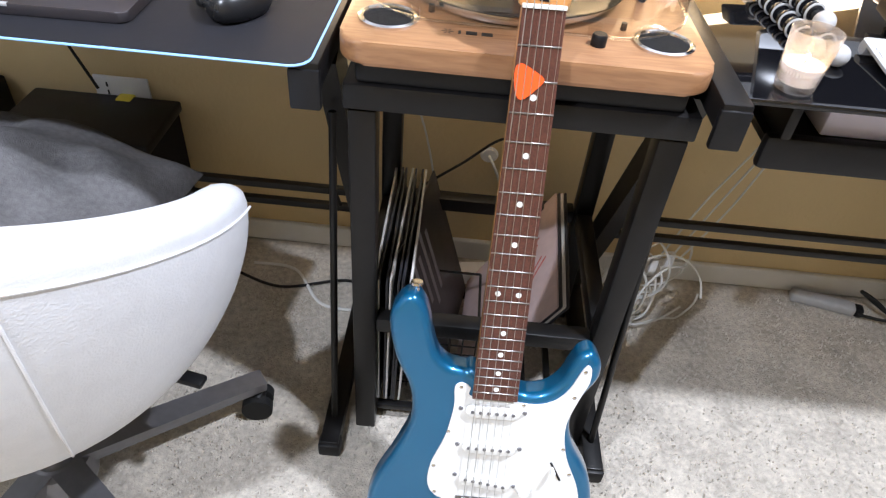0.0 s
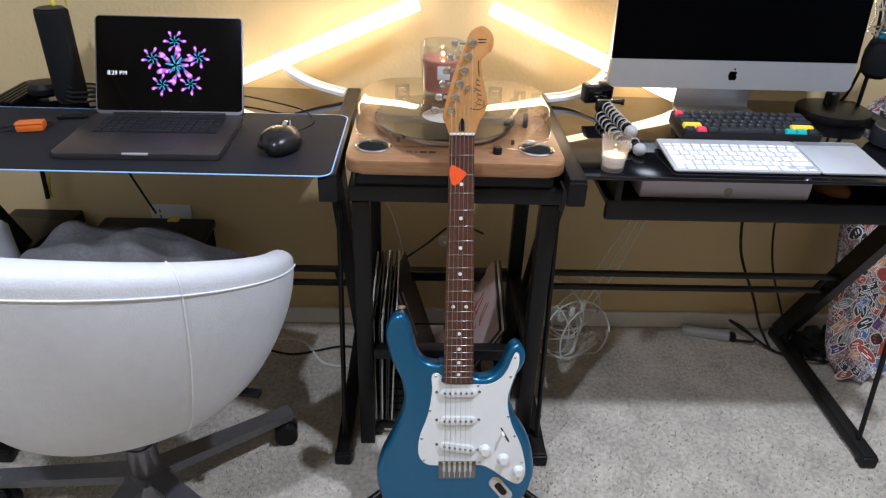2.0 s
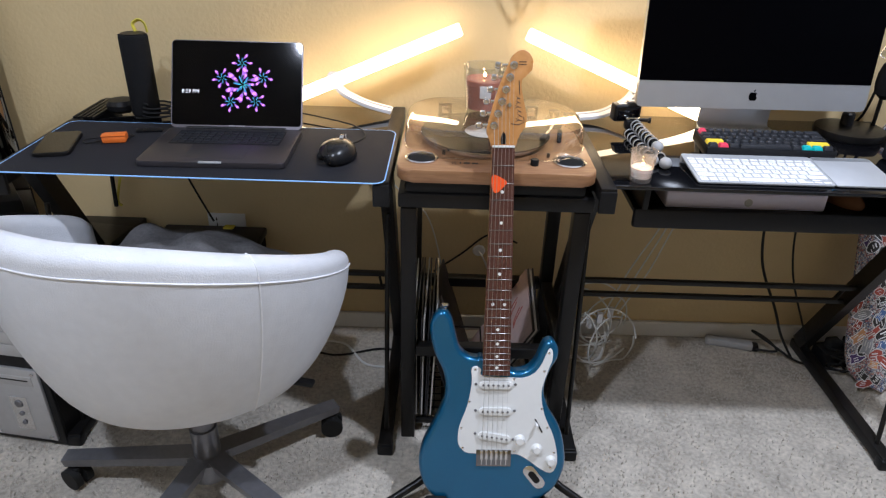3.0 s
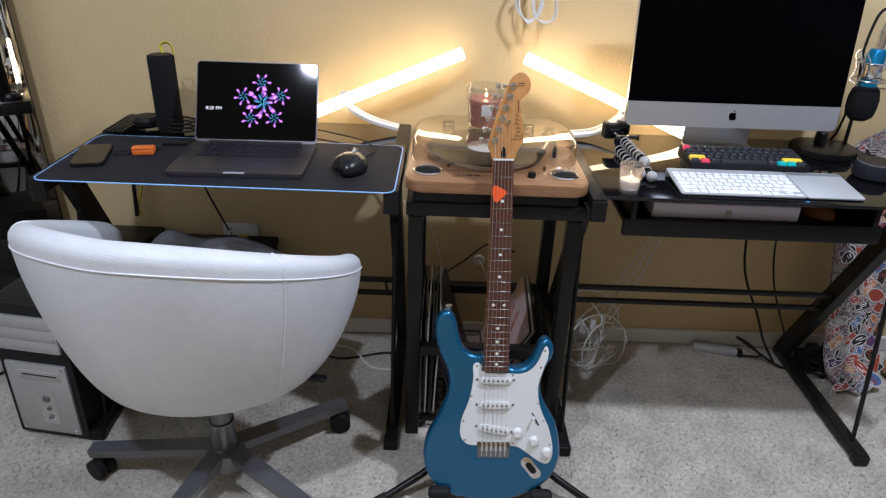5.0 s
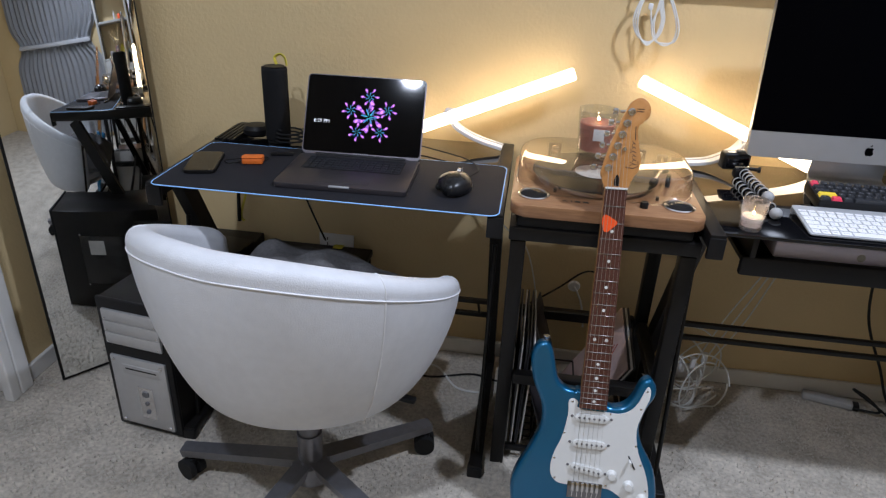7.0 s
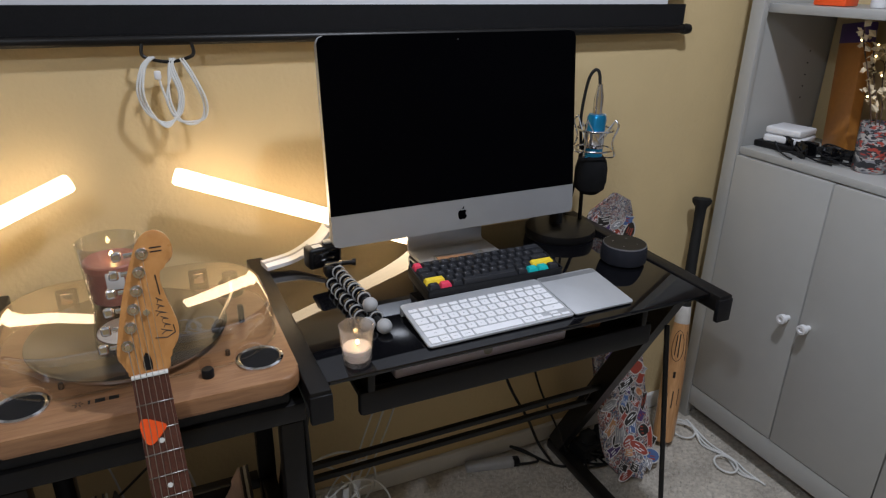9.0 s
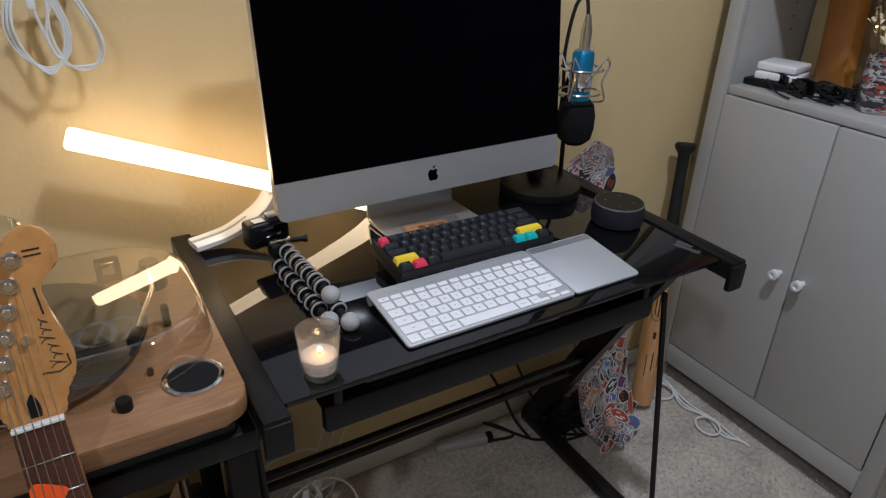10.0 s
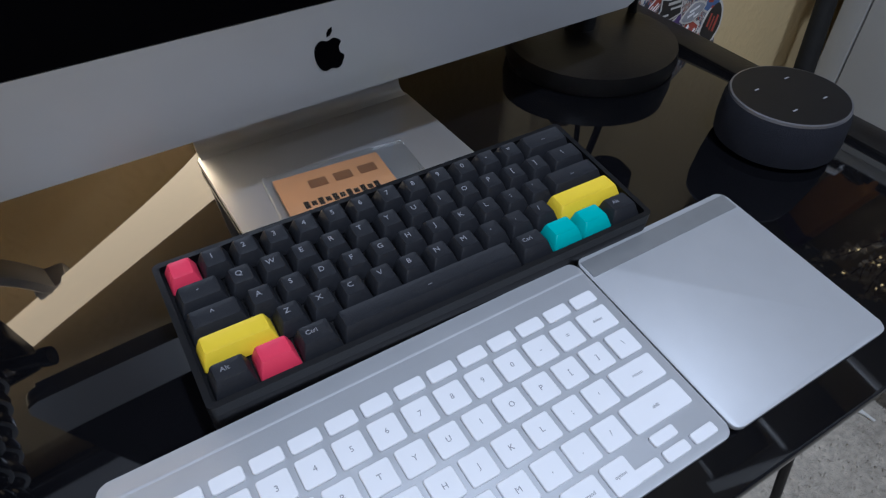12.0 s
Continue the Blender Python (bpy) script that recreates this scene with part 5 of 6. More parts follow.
for k in range(3):
    part("print_bar", bm_box(bm_new(), (-0.012 + 0.02 * k, 0.008, 0.0057), (0.014, 0.010, 0.0003)), CAP_BROWN, pack)

# ---- mechanical keyboard ----
kb = thing("mechanical_keyboard", "compact black mechanical keyboard with red, yellow and cyan keys", "keyboard", m=pose(0.2708, 0.2046, DESK, 0, 0, -0.6) @ pose(0, 0, 0.0082, 6.0, 0, 0) @ Matrix.Scale(1.012, 4))
PITCH = 0.01905
bm = bm_prism(bm_new(), rounded(15 * PITCH + 0.010, 5 * PITCH + 0.010, 0.004, 4, 7.5 * PITCH, 2.5 * PITCH), 0.0, 0.020, 0.0025, 2)
part("case", bm, BLACK_PLASTIC, kb, "black case")
bm = bm_new()
outer, inner = rounded(15 * PITCH + 0.010, 5 * PITCH + 0.010, 0.004, 4, 7.5 * PITCH, 2.5 * PITCH), rounded(15 * PITCH + 0.003, 5 * PITCH + 0.003, 0.002, 4, 7.5 * PITCH, 2.5 * PITCH)
rows = [[bm.verts.new((x, y, z)) for x, y in o] for o, z in ((outer, 0.0185), (outer, 0.0265), (inner, 0.0265), (inner, 0.0185))]
for a, b in zip(rows, rows[1:]):
    for k in range(len(a)):
        bm.faces.new((a[k], a[(k + 1) % len(a)], b[(k + 1) % len(b)], b[k]))
part("case_rim", bm, BLACK_PLASTIC, kb)
for x in (0.03, 15 * PITCH - 0.03):
    for y, h in ((0.008, 0.0085), (5 * PITCH - 0.008, 0.0172)):
        part("foot", bm_box(bm_new(), (x, y, -h / 2 + 0.0005), (0.03, 0.008, h), 0.001), BLACK_RUBBER, kb)


def cap_mesh(units, material, low=False):
    """A tapered keycap, dished on top."""
    w = units * PITCH - 0.0009
    bm, d, h = bm_new(), PITCH - 0.0009, 0.0098
    rows = []
    for z, tx, ty, sy in ((0, 0, 0, 0), (0.002, 0.0003, 0.0004, 0), (h - 0.0012, 0.0026, 0.0024, 0.0009), (h, 0.0034, 0.0032, 0.0009)):
        rows.append([bm.verts.new((x, y + sy, z)) for x, y in rounded(w - 2 * tx, d - 2 * ty, 0.0014, 2)])
    for a, b in zip(rows, rows[1:]):
        for k in range(len(a)):
            bm.faces.new((a[k], a[(k + 1) % len(a)], b[(k + 1) % len(b)], b[k]))
    c = [bm.verts.new((x, y + 0.0009, h - 0.0007)) for x, y in rounded(w - 0.0105, d - 0.0105, 0.001, 2)]
    for k in range(len(c)):
        bm.faces.new((rows[-1][k], rows[-1][(k + 1) % len(c)], c[(k + 1) % len(c)], c[k]))
    bm.faces.new(c)
    return mesh_of("keycap", bm, material)


CAPS = {}
ROWS = [
    [(1, "r", "")] + [(1, "k", c) for c in "1234567890-="] + [(2, "k", "_")],
    [(1.5, "k", "-")] + [(1, "k", c) for c in "QWERTYUIOP[]"] + [(1.5, "k", "\\")],
    [(1.75, "k", "^")] + [(1, "k", c) for c in "ASDFGHJKL;'"] + [(2.25, "k", "_")],
    [(2.25, "y", "")] + [(1, "k", c) for c in "ZXCVBNM,./"] + [(2.75, "y", "")],
    [(1.25, "k", "Alt"), (1.25, "r", ""), (1.25, "k", "Ctrl"), (6.25, "k", "_"), (1.25, "k", "Ctrl"), (1.25, "c", ""), (1.25, "c", ""), (1.25, "k", "Alt")],
]
TINTS = {"k": KEY_BLACK, "r": KEY_RED, "y": KEY_YELLOW, "c": KEY_CYAN}
for r, row in enumerate(ROWS):
    x = 0.0
    for units, tint, text in row:
        if (units, tint) not in CAPS:
            CAPS[units, tint] = cap_mesh(units, TINTS[tint])
        m = pose((x + units / 2) * PITCH, (4.5 - r) * PITCH, 0.021 + (0.0012 if r == 0 else 0) - (0.0004 * (r == 2)), (5, 2, 0, -3, -4)[r])
        cap = piece("keycap", CAPS[units, tint], kb, m)
        if text:
            words("key_legend", text, 0.0052 if len(text) == 1 else 0.0042, PRINT_DIM, cap, pose(-0.001 if len(text) == 1 else -0.002, 0.0022, 0.0094))
        x += units

# ---- aluminium keyboard and trackpad ----
ak = thing("wireless_keyboard", "slim aluminium wireless keyboard with white keys", "keyboard", m=pose(0.206, 0.058, DESK, 0, 0, 0.3) @ pose(0, 0, 0.002, 5.4, 0, 0) @ Matrix.Scale(1.054, 4))
part("deck", bm_prism(bm_new(), rounded(0.281, 0.131, 0.006, 5, 0.1405, 0.0655), 0.0, 0.0036, 0.0008, 2), SILVER, ak, "brushed aluminium deck")
part("battery_bar", bm_cyl(bm_new(), (0.0005, 0.121, -0.0045), (0.2805, 0.121, -0.0045), 0.0082, n=24), SILVER, ak, "round aluminium battery bar")
AK = 0.019
white = {}


def flat_key(w, d, text, x, y):
    """One white chiclet key with its left edge at x."""
    if (w, d) not in white:
        white[w, d] = mesh_of("key", bm_prism(bm_new(), rounded(w - 0.0032, d - 0.0032, 0.0016, 3), 0.0, 0.0019, 0.0004, 1), KEY_WHITE)
    key = piece("key", white[w, d], ak, pose(x + w / 2, y, 0.0036))
    if text:
        words("key_legend", text, 0.0044 if len(text) == 1 else 0.0027, PRINT_GREY, key, pose(0, 0, 0.00195))


y = 0.104
for k in range(14):
    flat_key(0.01935, 0.0115, "esc" if k == 0 else "", 0.005 + k * 0.01936, y)
rows = [
    ([(1, c) for c in "`1234567890-="] + [(1.27, "delete")], 0.0885),
    ([(1.27, "tab")] + [(1, c) for c in "QWERTYUIOP[]\\"], 0.0695),
    ([(1.54, "caps")] + [(1, c) for c in "ASDFGHJKL;'"] + [(1.73, "return")], 0.0505),
    ([(2.05, "shift")] + [(1, c) for c in "ZXCVBNM,./"] + [(2.22, "shift")], 0.0315),
    ([(1, "fn"), (1, "control"), (1, "option"), (1.25, "command"), (5.0, ""), (1.25, "command"), (1, "option")], 0.0125),
]
for row, y in rows:
    x = 0.005
    for units, text in row:
        flat_key(round(units * AK, 5), 0.019, text, x, y)
        x += units * AK
for k, (dx, dy) in enumerate(((0, -0.0045), (1, -0.0045), (1, 0.0048), (2, -0.0045))):
    flat_key(AK, 0.0095, "", 0.2185 + dx * AK, 0.0125 + dy)
tp = thing("trackpad", "square aluminium wireless trackpad beside the keyboard", "trackpad", m=pose(0.206, 0.058, DESK, 0, 0, 0.3) @ pose(0.2975, 0, 0.002, 5.4, 0, 0) @ Matrix.Scale(1.054, 4))
part("surface", bm_prism(bm_new(), rounded(0.130, 0.131, 0.006, 5, 0.065, 0.0655), 0.0, 0.0036, 0.0008, 2), SILVER, tp)
part("battery_bar", bm_cyl(bm_new(), (0.0005, 0.121, -0.0045), (0.1295, 0.121, -0.0045), 0.0082, n=24), SILVER, tp)
part("end_strip", bm_box(bm_new(), (0.065, 0.121, 0.0038), (0.126, 0.013, 0.0006)), mat("dull_aluminium", (0.30, 0.31, 0.32), 0.45, metal=0.6), tp)

# ---- microphone ----
mic = thing("microphone", "blue condenser microphone with black foam in a shock mount", "microphone", (0.722, 0.435, DESK))
part("base", bm_lathe(bm_new(), [(0, 0), (0.084, 0), (0.086, 0.006), (0.084, 0.018), (0.07, 0.021), (0, 0.023)], 48), BLACK_METAL, mic, "heavy round black base")
part("socket", bm_lathe(bm_new(), [(0.016, 0.022), (0.016, 0.05), (0.012, 0.055), (0, 0.055)], 20, (0.0, 0.02, 0)), BLACK_PLASTIC, mic)
part("stand_rod", bm_tube(bm_new(), spline([(0.072, 0.02, 0.015), (0.072, 0.025, 0.12), (0.068, 0.03, 0.2), (0.062, 0.01, 0.24)], 6), 0.005, 10), BLACK_METAL, mic)
MX, MY = 0.056, -0.025
prof = [(0, 0.0), (0.02, 0.002), (0.034, 0.014), (0.038, 0.035), (0.038, 0.062), (0.033, 0.084), (0.024, 0.094), (0, 0.094)]
part("foam_windscreen", bm_lathe(bm_new(), prof, 32, (MX, MY, 0.102)), FOAM, mic, "black foam windscreen")
part("barrel", bm_lathe(bm_new(), [(0, 0.19), (0.0215, 0.19), (0.0215, 0.285), (0.018, 0.292), (0, 0.292)], 32, (MX, MY, 0)), BLUE_ANODISED, mic, "blue metal barrel")
part("barrel_band", bm_lathe(bm_new(), [(0.0218, 0.215), (0.0228, 0.217), (0.0228, 0.253), (0.0218, 0.255)], 32, (MX, MY, 0)), CHROME, mic)
part("plug", bm_lathe(bm_new(), [(0, 0.29), (0.0105, 0.29), (0.011, 0.33), (0.008, 0.345), (0.005, 0.36), (0, 0.36)], 20, (MX, MY, 0)), CHROME, mic, "metal cable plug")
for z in (0.212, 0.258):
    part("mount_ring", bm_tube(bm_new(), [(MX + 0.042 * math.cos(a * math.pi / 14), MY + 0.042 * math.sin(a * math.pi / 14), z) for a in range(28)], 0.0026, 8, True), CHROME, mic)
for k in range(4):
    a = k * math.pi / 2 + 0.5
    c, s = math.cos(a), math.sin(a)
    pts = [(MX + 0.030 * c, MY + 0.030 * s, 0.196), (MX + 0.052 * c, MY + 0.052 * s, 0.203), (MX + 0.044 * c, MY + 0.044 * s, 0.235), (MX + 0.055 * c, MY + 0.055 * s, 0.270), (MX + 0.046 * c, MY + 0.046 * s, 0.285)]
    part("mount_hook", bm_tube(bm_new(), spline(pts, 5), 0.0022, 7), CHROME, mic)
    b = a + math.pi / 4
    part("elastic", bm_tube(bm_new(), [(MX + 0.046 * c, MY + 0.046 * s, 0.283), (MX + 0.024 * math.cos(b), MY + 0.024 * math.sin(b), 0.236), (MX + 0.046 * math.cos(a + math.pi / 2), MY + 0.046 * math.sin(a + math.pi / 2), 0.283)], 0.0013, 6), GREY_RUBBER, mic)
part("cable", bm_tube(bm_new(), spline([(MX, MY, 0.355), (MX - 0.002, MY + 0.006, 0.385), (MX - 0.012, MY + 0.012, 0.388), (MX - 0.02, MY + 0.02, 0.36), (MX - 0.018, MY + 0.035, 0.28), (MX + 0.005, MY + 0.055, 0.18), (0.065, 0.06, 0.05), (0.06, 0.085, 0.004)], 7), 0.0036, 8), BLACK_RUBBER, mic)

echo = thing("smart_speaker", "round charcoal smart speaker with a flat button top", "speaker", (0.757, 0.238, DESK))
part("cloth_side", bm_lathe(bm_new(), [(0, 0), (0.044, 0), (0.0495, 0.004), (0.0505, 0.015), (0.0495, 0.034), (0.0475, 0.0405)], 56), ECHO_CLOTH, echo)
part("top_edge", bm_lathe(bm_new(), [(0.0475, 0.0405), (0.0470, 0.0425), (0.0455, 0.043)], 56), STEEL, echo, "thin grey edge ring")
part("top", bm_lathe(bm_new(), [(0, 0.0425), (0.0455, 0.043)], 56), BLACK_PLASTIC, echo)
for k in range(4):
    a = radians(45 + 90 * k)
    part("button_mark", bm_box(bm_new(), (0.026 * math.cos(a), 0.026 * math.sin(a), 0.0432), (0.005, 0.0012, 0.0004)), PRINT_GREY, echo)

tea = thing("votive_candle", "lit white candle in a small clear glass", "candle", (0.084, 0.07, DESK))
cup = glass_cup(tea, 0.0225, 0.028, 0.068, 0.0018, 0.009)
cup.data.materials[0] = FROSTED
part("wax", bm_lathe(bm_new(), [(0, 0.0095), (0.0205, 0.0095), (0.0228, 0.030), (0.021, 0.0315), (0, 0.030)], 36), WAX, tea, "pale melted wax")
part("wick", bm_cyl(bm_new(), (0, 0, 0.029), (0.001, 0, 0.036), 0.0009, n=6), PRINT_BLACK, tea)
part("flame", bm_lathe(bm_new(), [(0, 0), (0.0024, 0.0015), (0.003, 0.0035), (0.002, 0.006), (0, 0.0085)], 12, (0.001, 0, 0.034)), FLAME, tea, "small yellow flame")

# ---- flexible tripod with action camera ----
tri = thing("flexible_tripod", "black flexible ball-joint tripod with grey rings and feet", "tripod", (0.124, 0.328, DESK))
legs = [((-0.002, 0.03), (0.0, -0.03), (0.004, -0.10), (0.008, -0.170)), ((0.012, 0.035), (0.014, -0.02), (0.018, -0.08), (0.024, -0.138)), ((0.014, 0.02), (0.018, -0.05), (0.026, -0.12), (0.033, -0.186))]
for n, path in enumerate(legs):
    line = spline([(x, y, 0.0135 + (0.021 if n == 1 else 0.0)) for x, y in path], 24)
    total = sum((b - a).length for a, b in zip(line, line[1:]))
    count, gone, pos = 8, 0.0, []
    step = total / count
    for a, b in zip(line, line[1:]):
        gone += (b - a).length
        if gone >= step * (len(pos) + 0.5):
            pos.append(((a + b) / 2, (b - a).normalized()))
    leg = part("leg", bm_tube(bm_new(), line, 0.0065, 8), BLACK_RUBBER, tri)
    for p, d in pos[:-1]:
        q = d.to_track_quat("Z", "Y").to_matrix()
        part("joint", bm_lathe(bm_new(), [(0, -0.0130), (0.006, -0.0122), (0.0105, -0.0085), (0.0132, -0.002), (0.0130, 0.004), (0.0105, 0.008), (0, 0.0105)], 20, p, q), GLOSS_BLACK, leg)
        part("grey_ring", bm_lathe(bm_new(), [(0.0118, 0.0050), (0.0136, 0.0052), (0.0138, 0.0064), (0.0128, 0.0070), (0.010, 0.0068)], 20, p, q), GREY_RUBBER, leg)
    p = line[-1]
    part("rubber_foot", bm_lathe(bm_new(), [(0, -0.0135)] + [(0.0140 * math.sin(a * math.pi / 10), -0.0135 * math.cos(a * math.pi / 10)) for a in range(1, 10)] + [(0, 0.0135)], 20, p), GREY_RUBBER, leg, "grey ball foot")
part("hub", bm_box(bm_new(), (0.006, 0.045, 0.028), (0.03, 0.03, 0.026), 0.006), BLACK_PLASTIC, tri)
part("plate", bm_box(bm_new(), (0.008, 0.042, 0.044), (0.036, 0.012, 0.008), 0.002), CHROME, tri, "metal quick-release plate")
part("screw", bm_cyl(bm_new(), (0.022, 0.042, 0.042), (0.046, 0.036, 0.043), 0.0048, n=14), BLACK_METAL, tri)
part("screw_knob", bm_cyl(bm_new(), (0.046, 0.036, 0.043), (0.053, 0.034, 0.043), 0.0075, n=14), BLACK_PLASTIC, tri)
cam_box = thing("action_camera", "small black action camera on the flexible tripod", "camera", (0.119, 0.397, DESK + 0.036), rz=10)
part("body", bm_box(bm_new(), (0, 0, 0.018), (0.070, 0.034, 0.044), 0.006, 3), BLACK_PLASTIC, cam_box)
part("lens", bm_box(bm_new(), (0.018, 0.02, 0.024), (0.024, 0.008, 0.024), 0.003), BLACK_GLASS, cam_box)
part("rear_panel", bm_box(bm_new(), (0, -0.0172, 0.018), (0.056, 0.001, 0.032), 0.0004), BLACK_GLASS, cam_box)
part("top_label", bm_box(bm_new(), (-0.013, -0.002, 0.0402), (0.019, 0.015, 0.001)), COVER_PALE, cam_box, "small pale label")
part("shutter_button", bm_box(bm_new(), (0.014, 0.004, 0.0425), (0.019, 0.016, 0.005), 0.0015), SILVER, cam_box)

# ---- on the keyboard tray ----
flat = thing("flat_box", "pale lavender flat box lying on the keyboard tray", "box", (0.346, 0.23, 0.675))
part("body", bm_box(bm_new(), (0, 0, 0.0205), (0.362, 0.235, 0.040), 0.004), LAVENDER, flat)
part("thumb_notch", bm_cyl(bm_new(), (0.005, -0.119, 0.018), (0.005, -0.1165, 0.018), 0.009, n=20), GREY_RUBBER, flat)
spare = thing("spare_mouse", "small dark mouse on the keyboard tray", "mouse", (0.60, 0.17, 0.675), rz=30)
bm = bm_new()
bmesh.ops.create_uvsphere(bm, u_segments=20, v_segments=12, radius=1.0)
for v in bm.verts:
    v.co = Vector((v.co.x * 0.03, v.co.y * 0.048, max(0.0, v.co.z * 0.026 + 0.006)))
part("shell", bm, CAP_BROWN, spare)


# ---- on the wall ----
screen = thing("projection_screen", "pulled-down white projection screen with black border and bottom bar", "projection screen", (-0.05, 0.548, 1.213))
part("cloth", bm_box(bm_new(), (0, 0.004, 0.54), (2.24, 0.002, 0.98)), SCREEN_CLOTH, screen, "plain white cloth")
part("black_border", bm_box(bm_new(), (0, 0.003, 0.037), (2.36, 0.003, 0.058)), BLACK_FABRIC, screen)
for x in (-1.15, 1.15):
    part("black_border", bm_box(bm_new(), (x, 0.003, 0.565), (0.06, 0.003, 0.94)), BLACK_FABRIC, screen)
part("bottom_bar", bm_cyl(bm_new(), (-1.18, 0, 0.006), (1.18, 0, 0.006), 0.010, n=18), BLACK_METAL, screen)
for s in (-1, 1):
    part("bar_cap", bm_lathe(bm_new(), [(0, -0.014), (0.012, -0.012), (0.0135, 0), (0.012, 0.012), (0, 0.014)], 16, (1.188 * s, 0, 0.006), Matrix.Rotation(radians(90), 3, "Y")), BLACK_PLASTIC, screen)
part("roller_case", bm_box(bm_new(), (0, 0.0, 1.06), (2.44, 0.06, 0.07), 0.01), BLACK_METAL, screen)
handle = part("pull_handle", bm_tube(bm_new(), spline([(-0.105, -0.006, 0.0), (-0.107, -0.01, -0.018), (-0.095, -0.012, -0.026), (-0.062, -0.014, -0.032), (-0.03, -0.012, -0.026), (-0.018, -0.01, -0.018), (-0.02, -0.006, 0.0)], 6), 0.0032, 8), BLACK_METAL, screen, "black wire pull handle")
loop = thing("hanging_cable", "white charging cable looped over the screen handle", "cable", (-0.112, 0.534, 1.185))
def strand(pts):
    part("strand", bm_tube(bm_new(), spline(pts, 7), 0.0023, 7), WHITE_CABLE, loop)
for k in range(3):
    e = 0.0035 * k
    strand([(-0.032 + e, 0, 0.006), (-0.050 + e, -0.004, -0.012), (-0.062 + 1.4 * e, -0.006 - e, -0.055), (-0.050 + e, -0.007, -0.094), (-0.020, -0.006 - e, -0.114 - e), (0.008 - e, -0.006, -0.098), (0.016 - e, -0.005, -0.060), (0.006 - e, -0.003, -0.018), (0.003 + e, 0, 0.002)])
for k in range(2):
    e = 0.005 * k
    strand([(0.018 + e, 0, 0.002), (0.034 + e, -0.004, -0.030), (0.050 + e, -0.006 - e, -0.075), (0.046 + e, -0.006, -0.108), (0.026, -0.007, -0.120 + e), (0.004 - e, -0.006, -0.108), (-0.008 - e, -0.005, -0.070), (-0.004 + e, -0.003, -0.020), (0.002 + e, 0, 0.003)])
strand([(-0.022, -0.008, -0.034), (-0.018, -0.008, -0.055), (-0.008, -0.008, -0.095), (0.002, -0.007, -0.102)])
part("plug", bm_box(bm_new(), (-0.024, -0.008, -0.026), (0.012, 0.008, 0.016), 0.003), WHITE_PLASTIC, loop)

outlet = thing("wall_outlet", "white wall socket with a yellow plug in it", "wall socket", (-1.004, WALL, 0.366))
part("plate", bm_box(bm_new(), (0, -0.004, 0), (0.115, 0.007, 0.072), 0.002), WHITE_PLASTIC, outlet)
part("plug", bm_box(bm_new(), (0.01, -0.022, -0.012), (0.034, 0.03, 0.026), 0.005), YELLOW_CABLE, outlet, "yellow plug")
for z in (-0.0, 0.018):
    part("slot", bm_box(bm_new(), (-0.03, -0.008, z), (0.003, 0.002, 0.01)), BLACK_PLASTIC, outlet)
plate = thing("wall_cable_outlet", "small white cable outlet low on the wall", "wall socket", (-0.221, WALL, 0.298))
part("plate", bm_lathe(bm_new(), [(0, 0.006), (0.016, 0.006), (0.02, 0.0)], 24, (0, 0, 0), Matrix.Rotation(radians(90), 3, "X")), WHITE_PLASTIC, plate)
part("cord", bm_tube(bm_new(), spline([(0, -0.006, 0), (0.012, -0.03, -0.01), (0.03, -0.02, -0.06), (0.045, -0.015, -0.14)], 6), 0.003, 8), WHITE_CABLE, plate)

# ---- beside and under the left desk ----
pc = thing("computer_tower", "black computer tower with silver drive panels", "computer", m=pose(-1.388, 0.002, 0.0, 0, 0, -8.0) @ Matrix.Scale(0.955, 4))
part("chassis", bm_box(bm_new(), (0, 0.24, 0.226), (0.214, 0.46, 0.43), 0.006), BLACK_METAL, pc)
part("front_bezel", bm_box(bm_new(), (0, 0.006, 0.226), (0.216, 0.012, 0.436), 0.004), BLACK_PLASTIC, pc)
part("foot", bm_box(bm_new(), (0, 0.05, 0.006), (0.19, 0.03, 0.012), 0.002), BLACK_RUBBER, pc)
part("foot", bm_box(bm_new(), (0, 0.42, 0.006), (0.19, 0.03, 0.012), 0.002), BLACK_RUBBER, pc)
for k in range(3):
    bay = part("drive_cover", bm_box(bm_new(), (0, -0.003, 0.395 - 0.037 * k), (0.178, 0.010, 0.0355), 0.0015), PC_SILVER, pc, "silver drive cover")
    for s in (-1, 1):
        part("rivet", bm_lathe(bm_new(), [(0, 0.003), (0.003, 0.002), (0.0035, 0)], 10, (0.08 * s, -0.0082, 0.385 - 0.037 * k), Matrix.Rotation(radians(90), 3, "X")), CHROME, bay)
low = part("lower_panel", bm_box(bm_new(), (0, -0.003, 0.145), (0.178, 0.010, 0.235), 0.002), PC_SILVER, pc, "silver lower panel")
for sx in (-1, 1):
    for z in (0.04, 0.25):
        part("rivet", bm_lathe(bm_new(), [(0, 0.004), (0.005, 0.003), (0.0058, 0)], 12, (0.076 * sx, -0.0082, z), Matrix.Rotation(radians(90), 3, "X")), CHROME, low)
part("floppy_slot", bm_box(bm_new(), (0.01, -0.0085, 0.225), (0.12, 0.003, 0.03), 0.001), PC_SILVER, low)
part("slot_line", bm_box(bm_new(), (0.01, -0.0102, 0.228), (0.10, 0.001, 0.004)), BLACK_PLASTIC, low)
sw = part("button_plate", bm_box(bm_new(), (0.012, -0.0085, 0.115), (0.05, 0.003, 0.11), 0.001), CHROME, low, "bright button plate")
